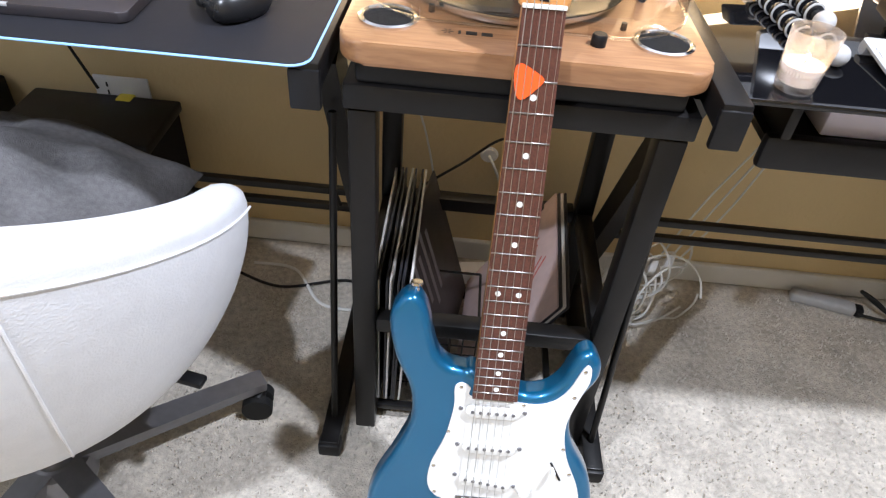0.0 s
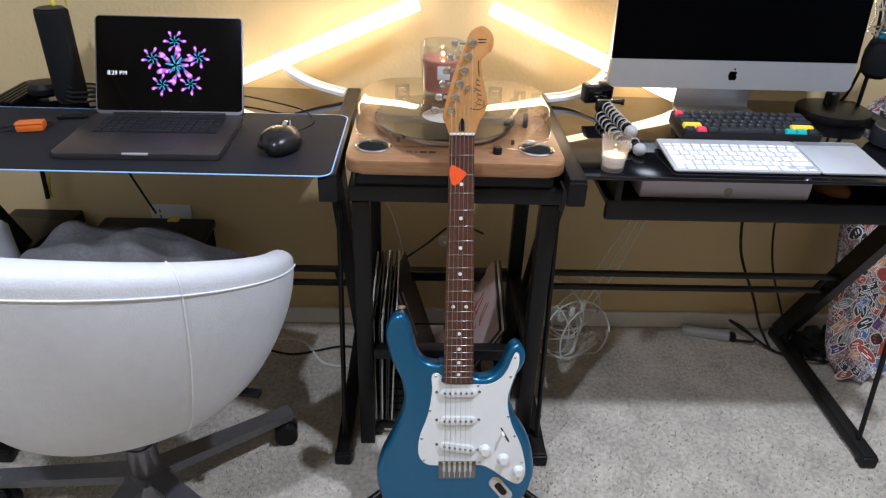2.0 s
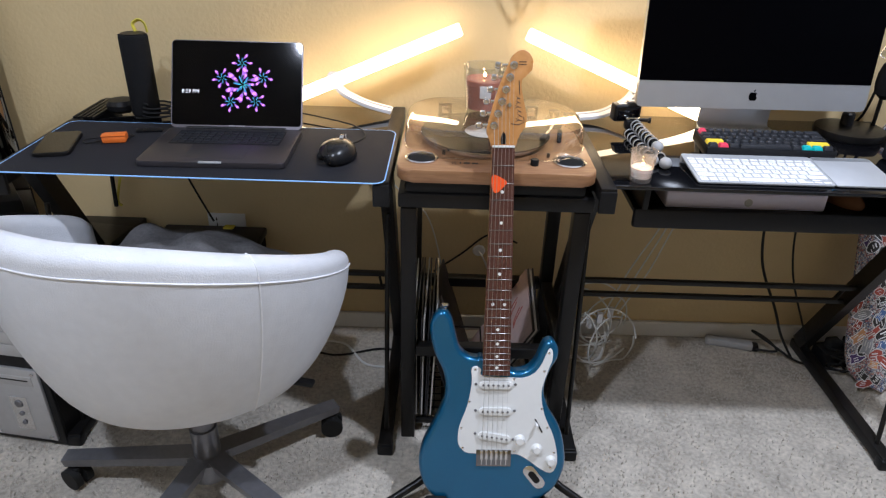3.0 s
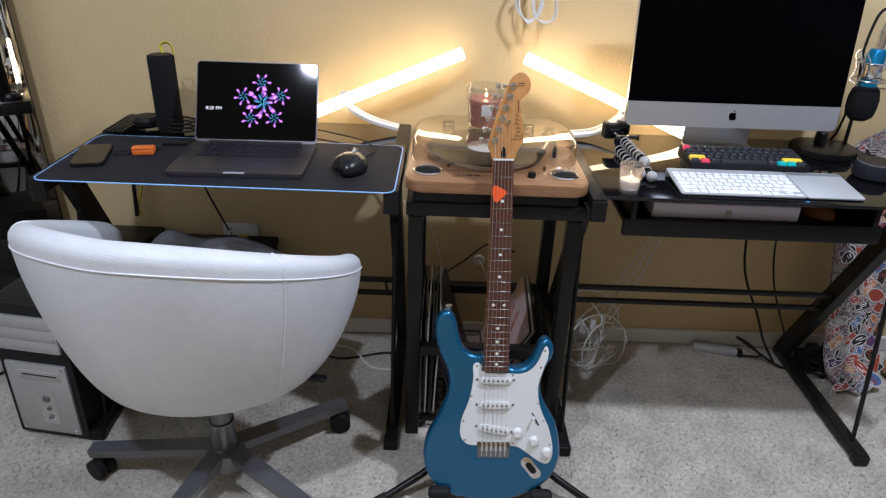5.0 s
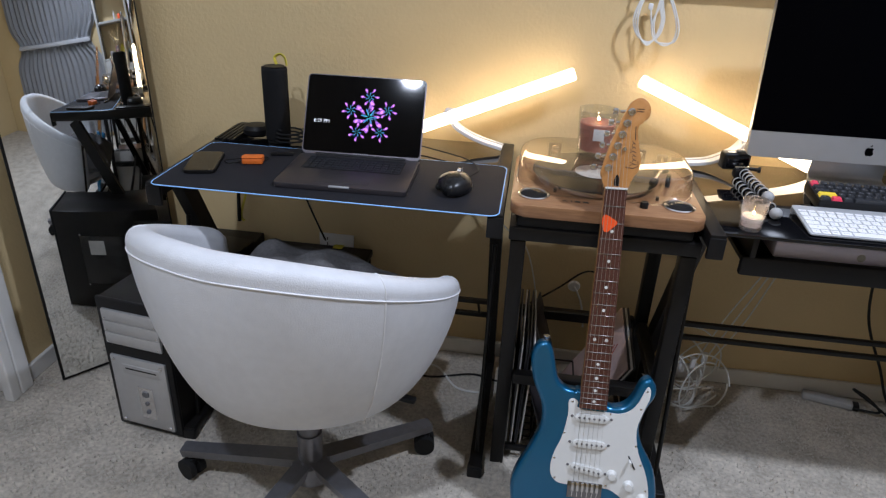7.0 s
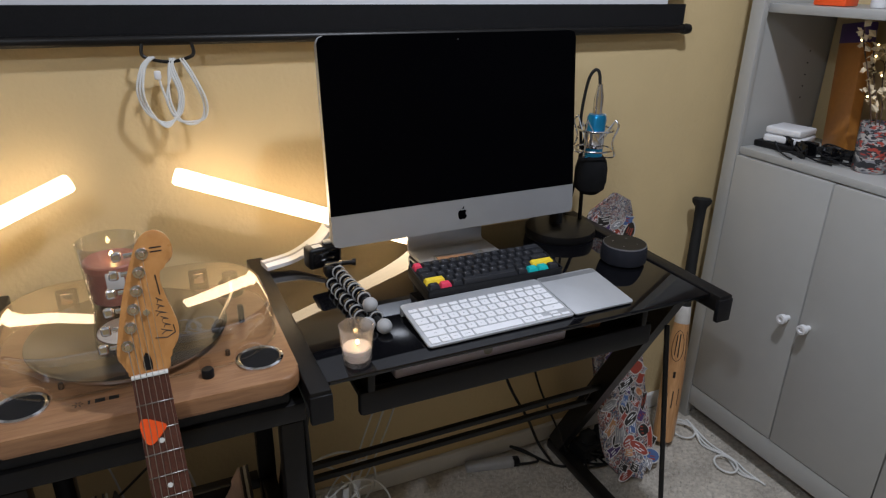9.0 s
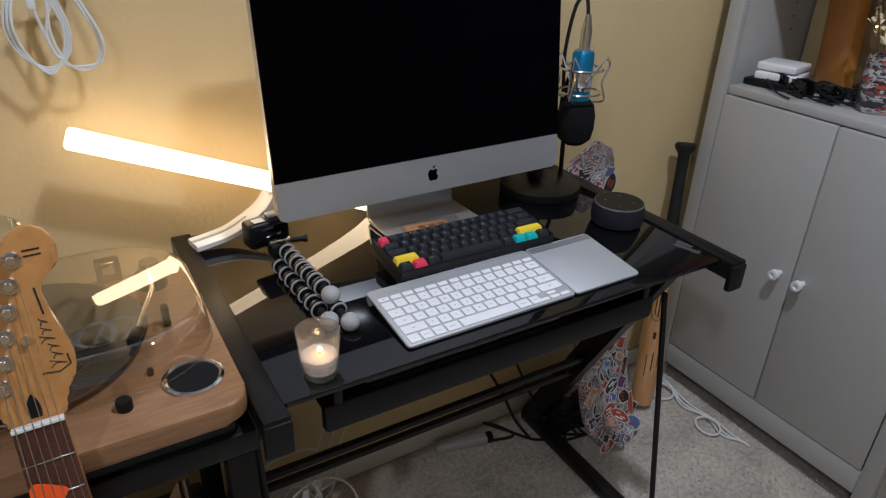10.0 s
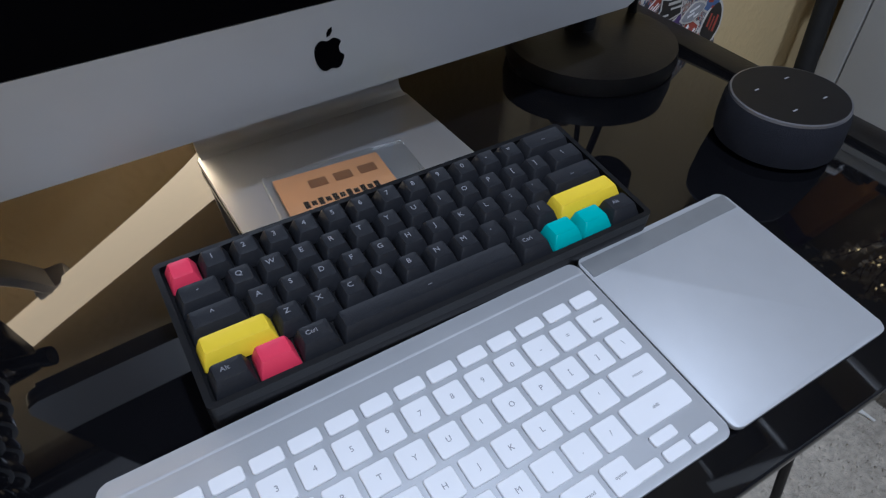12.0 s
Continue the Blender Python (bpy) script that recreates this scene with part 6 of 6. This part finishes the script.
for z, r in ((0.148, 0.012), (0.115, 0.007), (0.085, 0.007)):
    part("button", bm_lathe(bm_new(), [(0, 0.004), (r * 0.8, 0.004), (r, 0.001)], 18, (0.012, -0.010, z), Matrix.Rotation(radians(90), 3, "X")), STEEL, sw)

glazing = part("side_window", bm_box(bm_new(), (-0.1085, 0.25, 0.235), (0.003, 0.25, 0.21), 0.001), BLACK_GLASS, pc, "dark clear window in the side panel")
for y, z in ((0.13, 0.125), (0.13, 0.345), (0.37, 0.125), (0.37, 0.345)):
    part("screw", bm_cyl(bm_new(), (-0.1098, y, z), (-0.1118, y, z), 0.004, n=10), CHROME, glazing)
part("drive_sticker", bm_box(bm_new(), (-0.1103, 0.20, 0.29), (0.0006, 0.07, 0.06)), COVER_PALE, glazing, "pale maker's sticker behind the window")

mir = thing("leaning_mirror", "tall frameless mirror with a black back leaning in the corner", "mirror", m=pose(-1.768, 0.158, 0.0, 0, 0, 52.0) @ pose(0, 0, 0.004, -2.4, 0, 0))
part("mirror_glass", bm_box(bm_new(), (0.206, 0.0, 0.75), (0.40, 0.004, 1.48), 0.001), MIRROR, mir)
part("backing", bm_box(bm_new(), (0.206, 0.0075, 0.75), (0.412, 0.010, 1.50), 0.001), BLACK_PLASTIC, mir)

sub = thing("subwoofer", "black speaker box standing by the wall under the desk", "speaker", m=pose(-1.345, 0.462, 0.0) @ Matrix.Scale(0.9, 4))
part("cabinet", bm_box(bm_new(), (0, 0, 0.215), (0.21, 0.24, 0.42), 0.006), BLACK_METAL, sub)
part("grille", bm_box(bm_new(), (0, -0.123, 0.215), (0.19, 0.008, 0.39), 0.003), BLACK_FABRIC, sub)
for x in (-0.08, 0.08):
    part("foot", bm_cyl(bm_new(), (x, 0, 0), (x, 0, 0.006), 0.014, n=14), BLACK_RUBBER, sub)
bar = thing("storage_box", "low black box pushed under the desk", "box", (-1.035, 0.475, 0.0))
part("body", bm_box(bm_new(), (0, 0, 0.17), (0.30, 0.17, 0.34), 0.008), BLACK_FABRIC, bar)
part("lid", bm_box(bm_new(), (0, 0, 0.352), (0.31, 0.18, 0.024), 0.006), BLACK_PLASTIC, bar)

def floor_cable(label, pts, r, material, place=(0, 0, 0)):
    c = thing("cable", label, "cable", place, group="cables under the desks")
    part("cord", bm_tube(bm_new(), spline(pts, 8), r, 7), material, c)
    return c
floor_cable("black power cord hanging from the laptop desk", [(-1.13, 0.50, 0.745), (-1.12, 0.515, 0.66), (-1.08, 0.53, 0.52), (-1.025, 0.52, 0.40)], 0.003, BLACK_RUBBER)
floor_cable("yellow cord hanging behind the desk", [(-1.26, 0.535, 0.75), (-1.27, 0.54, 0.60), (-1.31, 0.54, 0.46), (-1.30, 0.535, 0.435)], 0.004, YELLOW_CABLE)
floor_cable("thick black cord hanging behind the desk", [(-1.30, 0.53, 0.75), (-1.31, 0.54, 0.60), (-1.315, 0.53, 0.435)], 0.006, BLACK_RUBBER)
floor_cable("thin pale cord on the wall behind the stand", [(-0.56, 0.54, 0.74), (-0.53, 0.542, 0.6), (-0.46, 0.542, 0.5), (-0.38, 0.54, 0.42), (-0.33, 0.54, 0.2), (-0.33, 0.52, 0.004)], 0.0022, WHITE_CABLE)
floor_cable("black cord lying along the baseboard", [(-0.78, 0.44, 0.006), (-0.66, 0.40, 0.006), (-0.52, 0.44, 0.006), (-0.42, 0.42, 0.006), (-0.30, 0.47, 0.006)], 0.0035, BLACK_RUBBER)
floor_cable("beige cord lying on the carpet", [(-0.74, 0.47, 0.006), (-0.64, 0.46, 0.006), (-0.56, 0.36, 0.006), (-0.46, 0.35, 0.006)], 0.0035, WHITE_CABLE)
floor_cable("black cord crossing behind the records", [(-0.36, 0.40, 0.32), (-0.28, 0.44, 0.36), (-0.20, 0.45, 0.42), (-0.12, 0.44, 0.40)], 0.0028, BLACK_RUBBER)

tangle = thing("cable_tangle", "loose loops of white cable hanging and lying by the wall", "cables", (0.17, 0.43, 0.0))
rt = random.Random(11)
for k in range(9):
    cx, cz, rx, rz = rt.uniform(-0.10, 0.10), rt.uniform(0.06, 0.16), rt.uniform(0.05, 0.10), rt.uniform(0.05, 0.13)
    tilt = rt.uniform(-0.6, 0.6)
    pts = []
    for j in range(15):
        a = j / 14 * 5.6 + k
        x, z = rx * math.cos(a), rz * math.sin(a)
        pts.append((cx + x * math.cos(tilt) - z * math.sin(tilt) * 0.4, 0.03 * math.sin(a * 1.3 + k) + 0.012 * (k - 4), max(0.005, cz + z + x * math.sin(tilt) * 0.4)))
    part("loop", bm_tube(bm_new(), spline(pts, 4), 0.0026, 6), WHITE_CABLE, tangle)
for k in range(3):
    pts = [(-0.02 + 0.03 * k, 0.02, 0.10 + 0.03 * k), (0.06 + 0.03 * k, 0.06, 0.28), (0.14 + 0.02 * k, 0.09, 0.42), (0.20 + 0.03 * k, 0.10, 0.56 + 0.05 * k), (0.22, 0.10, 0.72)]
    part("hanging_cord", bm_tube(bm_new(), spline(pts, 6), 0.0026, 6), WHITE_CABLE, tangle)
for k in range(3):
    part("plug", bm_box(bm_new(), (-0.05 + 0.03 * k, -0.005, 0.14 + 0.02 * k), (0.016, 0.014, 0.036), 0.003), WHITE_PLASTIC, tangle)

inline = thing("power_adapter", "slim light grey inline adapter lying on the carpet", "adapter", (0.612, 0.52, 0.0), rz=-14)
part("body", bm_box(bm_new(), (0, 0, 0.014), (0.145, 0.032, 0.026), 0.007, 3), GREY_RUBBER, inline)
part("end", bm_box(bm_new(), (0.08, 0, 0.014), (0.02, 0.026, 0.022), 0.004), BLACK_PLASTIC, inline)
floor_cable("black cord coiled beside the adapter", [(0.685, 0.487, 0.014), (0.74, 0.46, 0.03), (0.70, 0.47, 0.07), (0.66, 0.49, 0.085), (0.72, 0.47, 0.05), (0.80, 0.43, 0.012), (0.88, 0.42, 0.01)], 0.004, BLACK_RUBBER)
floor_cable("black cord hanging under the computer desk", [(0.62, 0.40, 0.70), (0.59, 0.46, 0.55), (0.62, 0.48, 0.35), (0.70, 0.47, 0.18), (0.73, 0.45, 0.10), (0.78, 0.44, 0.02)], 0.004, BLACK_RUBBER)
floor_cable("thin black cord hanging under the computer desk", [(0.74, 0.42, 0.70), (0.69, 0.47, 0.52), (0.72, 0.48, 0.32), (0.80, 0.46, 0.12), (0.84, 0.45, 0.02)], 0.003, BLACK_RUBBER)
hub = thing("power_strip", "black power strip with plugs under the desk", "power strip", (0.96, 0.455, 0.0), rz=8)
part("body", bm_box(bm_new(), (0, 0, 0.035), (0.20, 0.07, 0.05), 0.008), BLACK_PLASTIC, hub)
for k in range(3):
    part("plug", bm_box(bm_new(), (-0.06 + 0.06 * k, 0.0, 0.075), (0.04, 0.035, 0.034), 0.005), BLACK_RUBBER, hub)
nest = thing("cable_nest", "tangled black cables round the power strip", "cables", (0.97, 0.40, 0.0))
for k in range(5):
    pts = [(rt.uniform(-0.12, 0.12), rt.uniform(-0.04, 0.05), rt.uniform(0.006, 0.07)) for _ in range(7)]
    part("cord", bm_tube(bm_new(), spline(pts, 6), 0.0035, 6), BLACK_RUBBER, nest)

# ---- corner: board and bat ----
deck = thing("skateboard_deck", "skateboard deck covered in colourful stickers leaning on the wall", "skateboard", m=pose(0.98, 0.335, 0.002, 0, 0, 8) @ pose(0, 0, 0, -14.6, 0, 0) @ pose(0, 0, 0, 0, -1.5, 0))
bm = bm_new()
rows = []
for side in (-0.005, 0.005):
    row = []
    for k in range(25):
        z = 0.83 * k / 24
        edge = min(z, 0.83 - z)
        hw = 0.094 * math.sqrt(max(0.0, 1 - max(0.0, 1 - edge / 0.10) ** 2))
        kick = 0.0022 * (max(0, 0.16 - z) / 0.16) ** 2 * 20 + 0.0022 * (max(0, z - 0.67) / 0.16) ** 2 * 20
        row.append([bm.verts.new((hw * u, side - kick + 0.006 * u * u, z)) for u in (-1, -0.5, 0, 0.5, 1)])
    rows.append(row)
for row in rows:
    for a, b in zip(row, row[1:]):
        for k in range(4):
            bm.faces.new((a[k], a[k + 1], b[k + 1], b[k]))
for a, b in zip(range(24), range(1, 25)):
    for k in (0, 4):
        bm.faces.new((rows[0][a][k], rows[0][b][k], rows[1][b][k], rows[1][a][k]))
part("deck", bm, STICKERS, deck)
rs = random.Random(7)
def deck_face(z, u):
    f, e = max(0.0, z - 0.67) / 0.16, max(0.0, 0.16 - z) / 0.16
    return -0.005 - 0.044 * (f * f + e * e) + 0.006 * u * u, math.degrees(math.atan(0.55 * (f - e)))
for k in range(92):
    z, x = 0.035 + 0.0325 * (k // 4) + rs.uniform(-0.016, 0.016), -0.064 + 0.0427 * (k % 4) + rs.uniform(-0.018, 0.018)
    room = 0.094 * math.sqrt(max(0.0, 1 - max(0.0, 1 - min(z, 0.83 - z) / 0.10) ** 2)) - 0.016
    x = max(-room, min(room, x))
    w, h, spin = rs.uniform(0.014, 0.036), rs.uniform(0.010, 0.021), rs.uniform(-80, 80)
    n = rs.choice((4, 5, 6, 7, 9))
    out = spline([(w * math.cos(a * math.tau / n) * (1 + 0.3 * rs.random()), h * math.sin(a * math.tau / n) * (1 + 0.3 * rs.random()), 0) for a in range(n)], 3, True)
    if k % 3:
        out = [Vector((w * i, h * j, 0)) for i, j in ((-1, -0.8), (0.1, -1), (1, -0.7), (0.8, 0.5), (1, 1), (-0.2, 0.75), (-0.9, 1), (-0.75, 0.1))]
    y, tilt = deck_face(z, x / 0.094)
    place = pose(x, y - 0.0012 - 0.00045 * (k % 7), z, 90 + tilt) @ pose(0, 0, 0, 0, 0, spin)
    st = part("sticker", bm_prism(bm_new(), [(p.x, p.y) for p in out], 0.0, 0.0005), COVER_PALE if k % 4 else WHITE_PLASTIC, deck, m=place)
    inks = (RED_PRINT, PRINT_BLACK, PRINT_GREY, DECK_BLUE, PRINT_BLACK, CARD_TAN, RED_PRINT, PRINT_BLACK, PURPLE, RED_PRINT, PRINT_BLACK)
    part("print", bm_prism(bm_new(), [(p.x * 0.88, p.y * 0.84) for p in out], 0.0004, 0.0008), inks[k % 11], st)
    bm = bm_new()
    for j in range(3):
        bm_box(bm, (rs.uniform(-0.4, 0.4) * w, (-0.45 + 0.42 * j) * h, 0.0009), (w * rs.uniform(0.4, 0.9), h * rs.uniform(0.14, 0.26), 0.0005))
    part("lettering", bm, (WHITE_PLASTIC, COVER_PALE, WHITE_PLASTIC, RED_PRINT)[k % 4], st)

tipd = Vector((1.281, 0.526, 0.748)) - Vector((1.158, 0.402, 0.008))
bat = thing("baseball_bat", "wooden baseball bat with a black taped handle standing in the corner", "bat", m=Matrix.Translation((1.158, 0.402, 0.012)) @ tipd.to_track_quat("Z", "Y").to_matrix().to_4x4())
BL = tipd.length
part("barrel", bm_lathe(bm_new(), [(0, 0), (0.022, 0.001), (0.030, 0.008), (0.0325, 0.03), (0.0325, 0.20), (0.029, 0.30), (0.022, 0.38), (0.0185, 0.43)], 28), ASH, bat, "varnished wooden barrel")
part("handle", bm_lathe(bm_new(), [(0.0186, 0.432), (0.0165, 0.50), (0.0145, BL - 0.08), (0.016, BL - 0.03), (0.026, BL - 0.016), (0.0275, BL - 0.006), (0.022, BL), (0, BL)], 28), BLACK_RUBBER, bat, "black taped handle with knob")
facing = tipd.to_track_quat("Z", "Y").to_matrix().inverted() @ Vector((-0.72, -0.69, 0))
front = math.atan2(facing.y, facing.x)
def on_bat(turn, z, lift=0.0002):
    r = lift + float(np.interp(z, (0.03, 0.20, 0.30, 0.38, 0.43), (0.0325, 0.0325, 0.029, 0.022, 0.0185)))
    return (r * math.cos(front + turn), r * math.sin(front + turn), z)
oval = [on_bat(0.62 * math.cos(a * math.tau / 28), 0.315 + 0.047 * math.sin(a * math.tau / 28)) for a in range(28)]
part("printed_oval", bm_tube(bm_new(), oval, 0.0009, 5, True), PRINT_BLACK, bat, "dark oval brand burnt into the wood")
for turn, z0, z1, r in ((-0.2, 0.285, 0.348, 0.0018), (0.12, 0.280, 0.352, 0.0022), (0.95, 0.27, 0.36, 0.0016), (0.1, 0.216, 0.235, 0.0048), (-0.25, 0.10, 0.165, 0.0014), (0.25, 0.12, 0.175, 0.0020), (0.75, 0.13, 0.185, 0.0013)):
    part("printed_mark", bm_tube(bm_new(), [on_bat(turn, z0 + (z1 - z0) * k / 6, 0.0004 - 0.7 * r) for k in range(7)], r, 8), PRINT_BLACK, bat)
part("end_band", bm_lathe(bm_new(), [(0.0222, 0.382), (0.0225, 0.384), (0.0196, 0.433), (0.0186, 0.435)], 24), COVER_PALE, bat)

coil = thing("cable_tangle", "white cable heaped along the cabinet base", "cables", (1.30, 0.36, 0.0))
for e in (0.0, 0.012, 0.026):
    pts = [(-0.10 + e, 0.13, 0.005), (-0.04 + e, 0.10 - e, 0.012), (-0.015, 0.045 + e, 0.018 + 0.4 * e), (-0.035 + e, -0.02, 0.006), (-0.012 + 0.4 * e, -0.09 - e, 0.008), (-0.03 + e, -0.16, 0.005), (0.0, -0.20 - e, 0.005)]
    part("strand", bm_tube(bm_new(), spline(pts, 8), 0.0032, 6), WHITE_CABLE, coil)
for y0, w in ((0.06, 0.032), (-0.12, 0.026)):
    ringed = [(-0.045 + w * math.cos(a * math.tau / 12), y0 + 1.4 * w * math.sin(a * math.tau / 12), 0.008 + 0.012 * (1 + math.cos(a * math.tau / 12)) * 0.5) for a in range(12)]
    part("strand", bm_tube(bm_new(), spline(ringed, 3, True), 0.0032, 6, True), WHITE_CABLE, coil)

# ---- on the cabinet's worktop ----
CT = 0.9113
for z, w, yaw in ((0.0, 0.10, 20), (0.021, 0.092, 12)):
    b = thing("small_white_box", "small flat white electronics box stacked on the cabinet", "box", (1.447, 0.415, CT + 0.018 + z), rz=yaw, group="stacked white boxes")
    part("body", bm_box(bm_new(), (0, 0, 0.0095), (w, w * 1.05, 0.019), 0.005, 3), WHITE_PLASTIC, b)
b = thing("dark_case", "flat dark case under the small white boxes", "case", (1.447, 0.42, CT), rz=8)
part("body", bm_box(bm_new(), (0, 0, 0.0088), (0.125, 0.12, 0.0172), 0.004), BLACK_PLASTIC, b)
for n in range(3):
    gl = thing("sunglasses", "folded black sunglasses lying on the cabinet", "sunglasses", (1.392 + 0.02 * n, 0.355 - 0.062 * n, CT), rz=70 + 25 * n, group="pile of black glasses")
    for s in (-1, 1):
        part("lens", bm_prism(bm_new(), rounded(0.05, 0.004, 0.0019, 3, 0.032 * s, 0), 0.002, 0.038, 0.001, 1), BLACK_GLASS, gl)
        part("frame", bm_tube(bm_new(), [(0.032 * s + 0.027 * math.cos(a * 0.524), 0, 0.020 + 0.020 * math.sin(a * 0.524)) for a in range(12)], 0.0022, 6, True), BLACK_PLASTIC, gl)
        part("temple", bm_tube(bm_new(), spline([(0.06 * s, 0, 0.03), (0.055 * s, 0.02, 0.02), (-0.01 * s, 0.028 + 0.008 * s, 0.006), (-0.06 * s, 0.03 + 0.008 * s, 0.004)], 5), 0.0024, 6), BLACK_PLASTIC, gl)
tang = thing("cable_bundle", "bundled black cables lying on the cabinet", "cable", (1.47, 0.29, CT))
for k in range(5):
    pts = [(rt.uniform(-0.06, 0.06), rt.uniform(-0.08, 0.08), rt.uniform(0.004, 0.02)) for _ in range(7)]
    part("cord", bm_tube(bm_new(), spline(pts, 6), 0.003, 6), BLACK_RUBBER, tang)
pkg = thing("tall_package", "tall orange and purple package with an oval window", "package", m=pose(1.557, 0.345, CT, 0, 7, 64))
part("board", bm_box(bm_new(), (0, 0, 0.165), (0.115, 0.03, 0.33), 0.004), BRONZE_BOX, pkg)
part("purple_top", bm_box(bm_new(), (0, -0.0005, 0.305), (0.1155, 0.0315, 0.054), 0.004), PURPLE, pkg, "dark purple top")
part("window_rim", bm_tube(bm_new(), [(x, -0.0165, 0.085 + y) for x, y in rounded(0.036, 0.12, 0.0175, 6)], 0.002, 6, True), COVER_PALE, pkg)
for k in range(4):
    part("print_bar", bm_box(bm_new(), (-0.028 + 0.014 * k, -0.0155, 0.24), (0.008, 0.001, 0.06 - 0.012 * (k % 2))), PURPLE, pkg)
vase = thing("vase", "sticker-covered vase with lit blossom branches", "vase", (1.434, 0.17, CT))
part("pot", bm_lathe(bm_new(), [(0, 0), (0.036, 0), (0.039, 0.004), (0.041, 0.06), (0.043, 0.118), (0.041, 0.118), (0.038, 0.01), (0, 0.01)], 36), STICKERS_DARK, vase)
rb = random.Random(21)
tips = []
bm = bm_new()
for k in range(9):
    a = rb.uniform(0, 6.28)
    h, r = rb.uniform(0.08, 0.2), rb.uniform(0.06, 0.13)
    pts = spline([(0.01 * math.cos(a), 0.01 * math.sin(a), 0.02), (0.03 * math.cos(a), 0.03 * math.sin(a), 0.13), (r * 0.6 * math.cos(a + 0.2), r * 0.6 * math.sin(a + 0.2), 0.13 + h * 0.5), (r * math.cos(a + 0.1), r * math.sin(a + 0.1), 0.12 + h)], 5)
    bm_tube(bm, pts, 0.0017, 5)
    tips += pts[6:]
    for j in range(3):
        p = pts[rb.randrange(7, len(pts))]
        q = p + Vector((rb.uniform(-0.04, 0.04), rb.uniform(-0.04, 0.04), rb.uniform(0.0, 0.04)))
        bm_tube(bm, [p, (p + q) / 2 + Vector((0, 0, 0.005)), q], 0.001, 4)
        tips.append(q)
part("twig_spray", bm, TWIG, vase, "thin brown twigs")
bm = bm_new()
for p in tips:
    for j in range(2 if len(tips) % 2 else 3):
        c = p + Vector((rb.uniform(-0.011, 0.011), rb.uniform(-0.011, 0.011), rb.uniform(-0.008, 0.01)))
        n1 = Vector((rb.uniform(-1, 1), rb.uniform(-1, 1), rb.uniform(-1, 1))).normalized()
        n2 = n1.orthogonal().normalized()
        n3 = n1.cross(n2)
        s = rb.uniform(0.007, 0.013)
        v = [bm.verts.new(c + n2 * (s * x) + n3 * (s * y) + n1 * (s * z)) for x, y, z in ((-1, 0, 0.3), (0, -0.7, 0), (1, 0, 0.3), (0, 0.7, 0))]
        bm.faces.new(v)
part("blossom", bm, PETAL, vase, "small cream blossoms", smooth=False)
bm = bm_new()
for p in tips[::7]:
    bmesh.ops.create_icosphere(bm, subdivisions=1, radius=0.0028, matrix=Matrix.Translation(p + Vector((rb.uniform(-0.012, 0.012), rb.uniform(-0.012, 0.012), rb.uniform(-0.008, 0.012)))))
part("fairy_lights", bm, FAIRY, vase, "tiny warm lit bulbs")
jar2 = thing("ribbed_jar", "ribbed grey-brown ceramic candle jar", "jar", (1.424, 0.045, CT))
bm = bm_new()
bm_lathe(bm, [(0, 0), (0.040, 0), (0.043, 0.004), (0.043, 0.07), (0.041, 0.073), (0.039, 0.07), (0.039, 0.055), (0, 0.055)], 60)
for v in bm.verts:
    if v.co.xy.length > 0.0415:
        a = math.atan2(v.co.y, v.co.x)
        k = 1 + 0.018 * math.cos(a * 20)
        v.co.x, v.co.y = v.co.x * k, v.co.y * k
part("body", bm, JAR_GREY, jar2)
# upper shelf
ob = thing("orange_gadget_box", "small orange box on the upper shelf", "box", (1.412, 0.345, 1.285), rz=8)
part("body", bm_box(bm_new(), (0, 0, 0.025), (0.06, 0.08, 0.05), 0.004), ORANGE, ob)
wj = thing("white_bottle", "small white bottle on the upper shelf", "bottle", (1.412, 0.235, 1.285))
part("body", bm_lathe(bm_new(), [(0, 0), (0.016, 0), (0.018, 0.004), (0.018, 0.06), (0.008, 0.07), (0.008, 0.085), (0, 0.085)], 20), WHITE_PLASTIC, wj)

set_lettering()
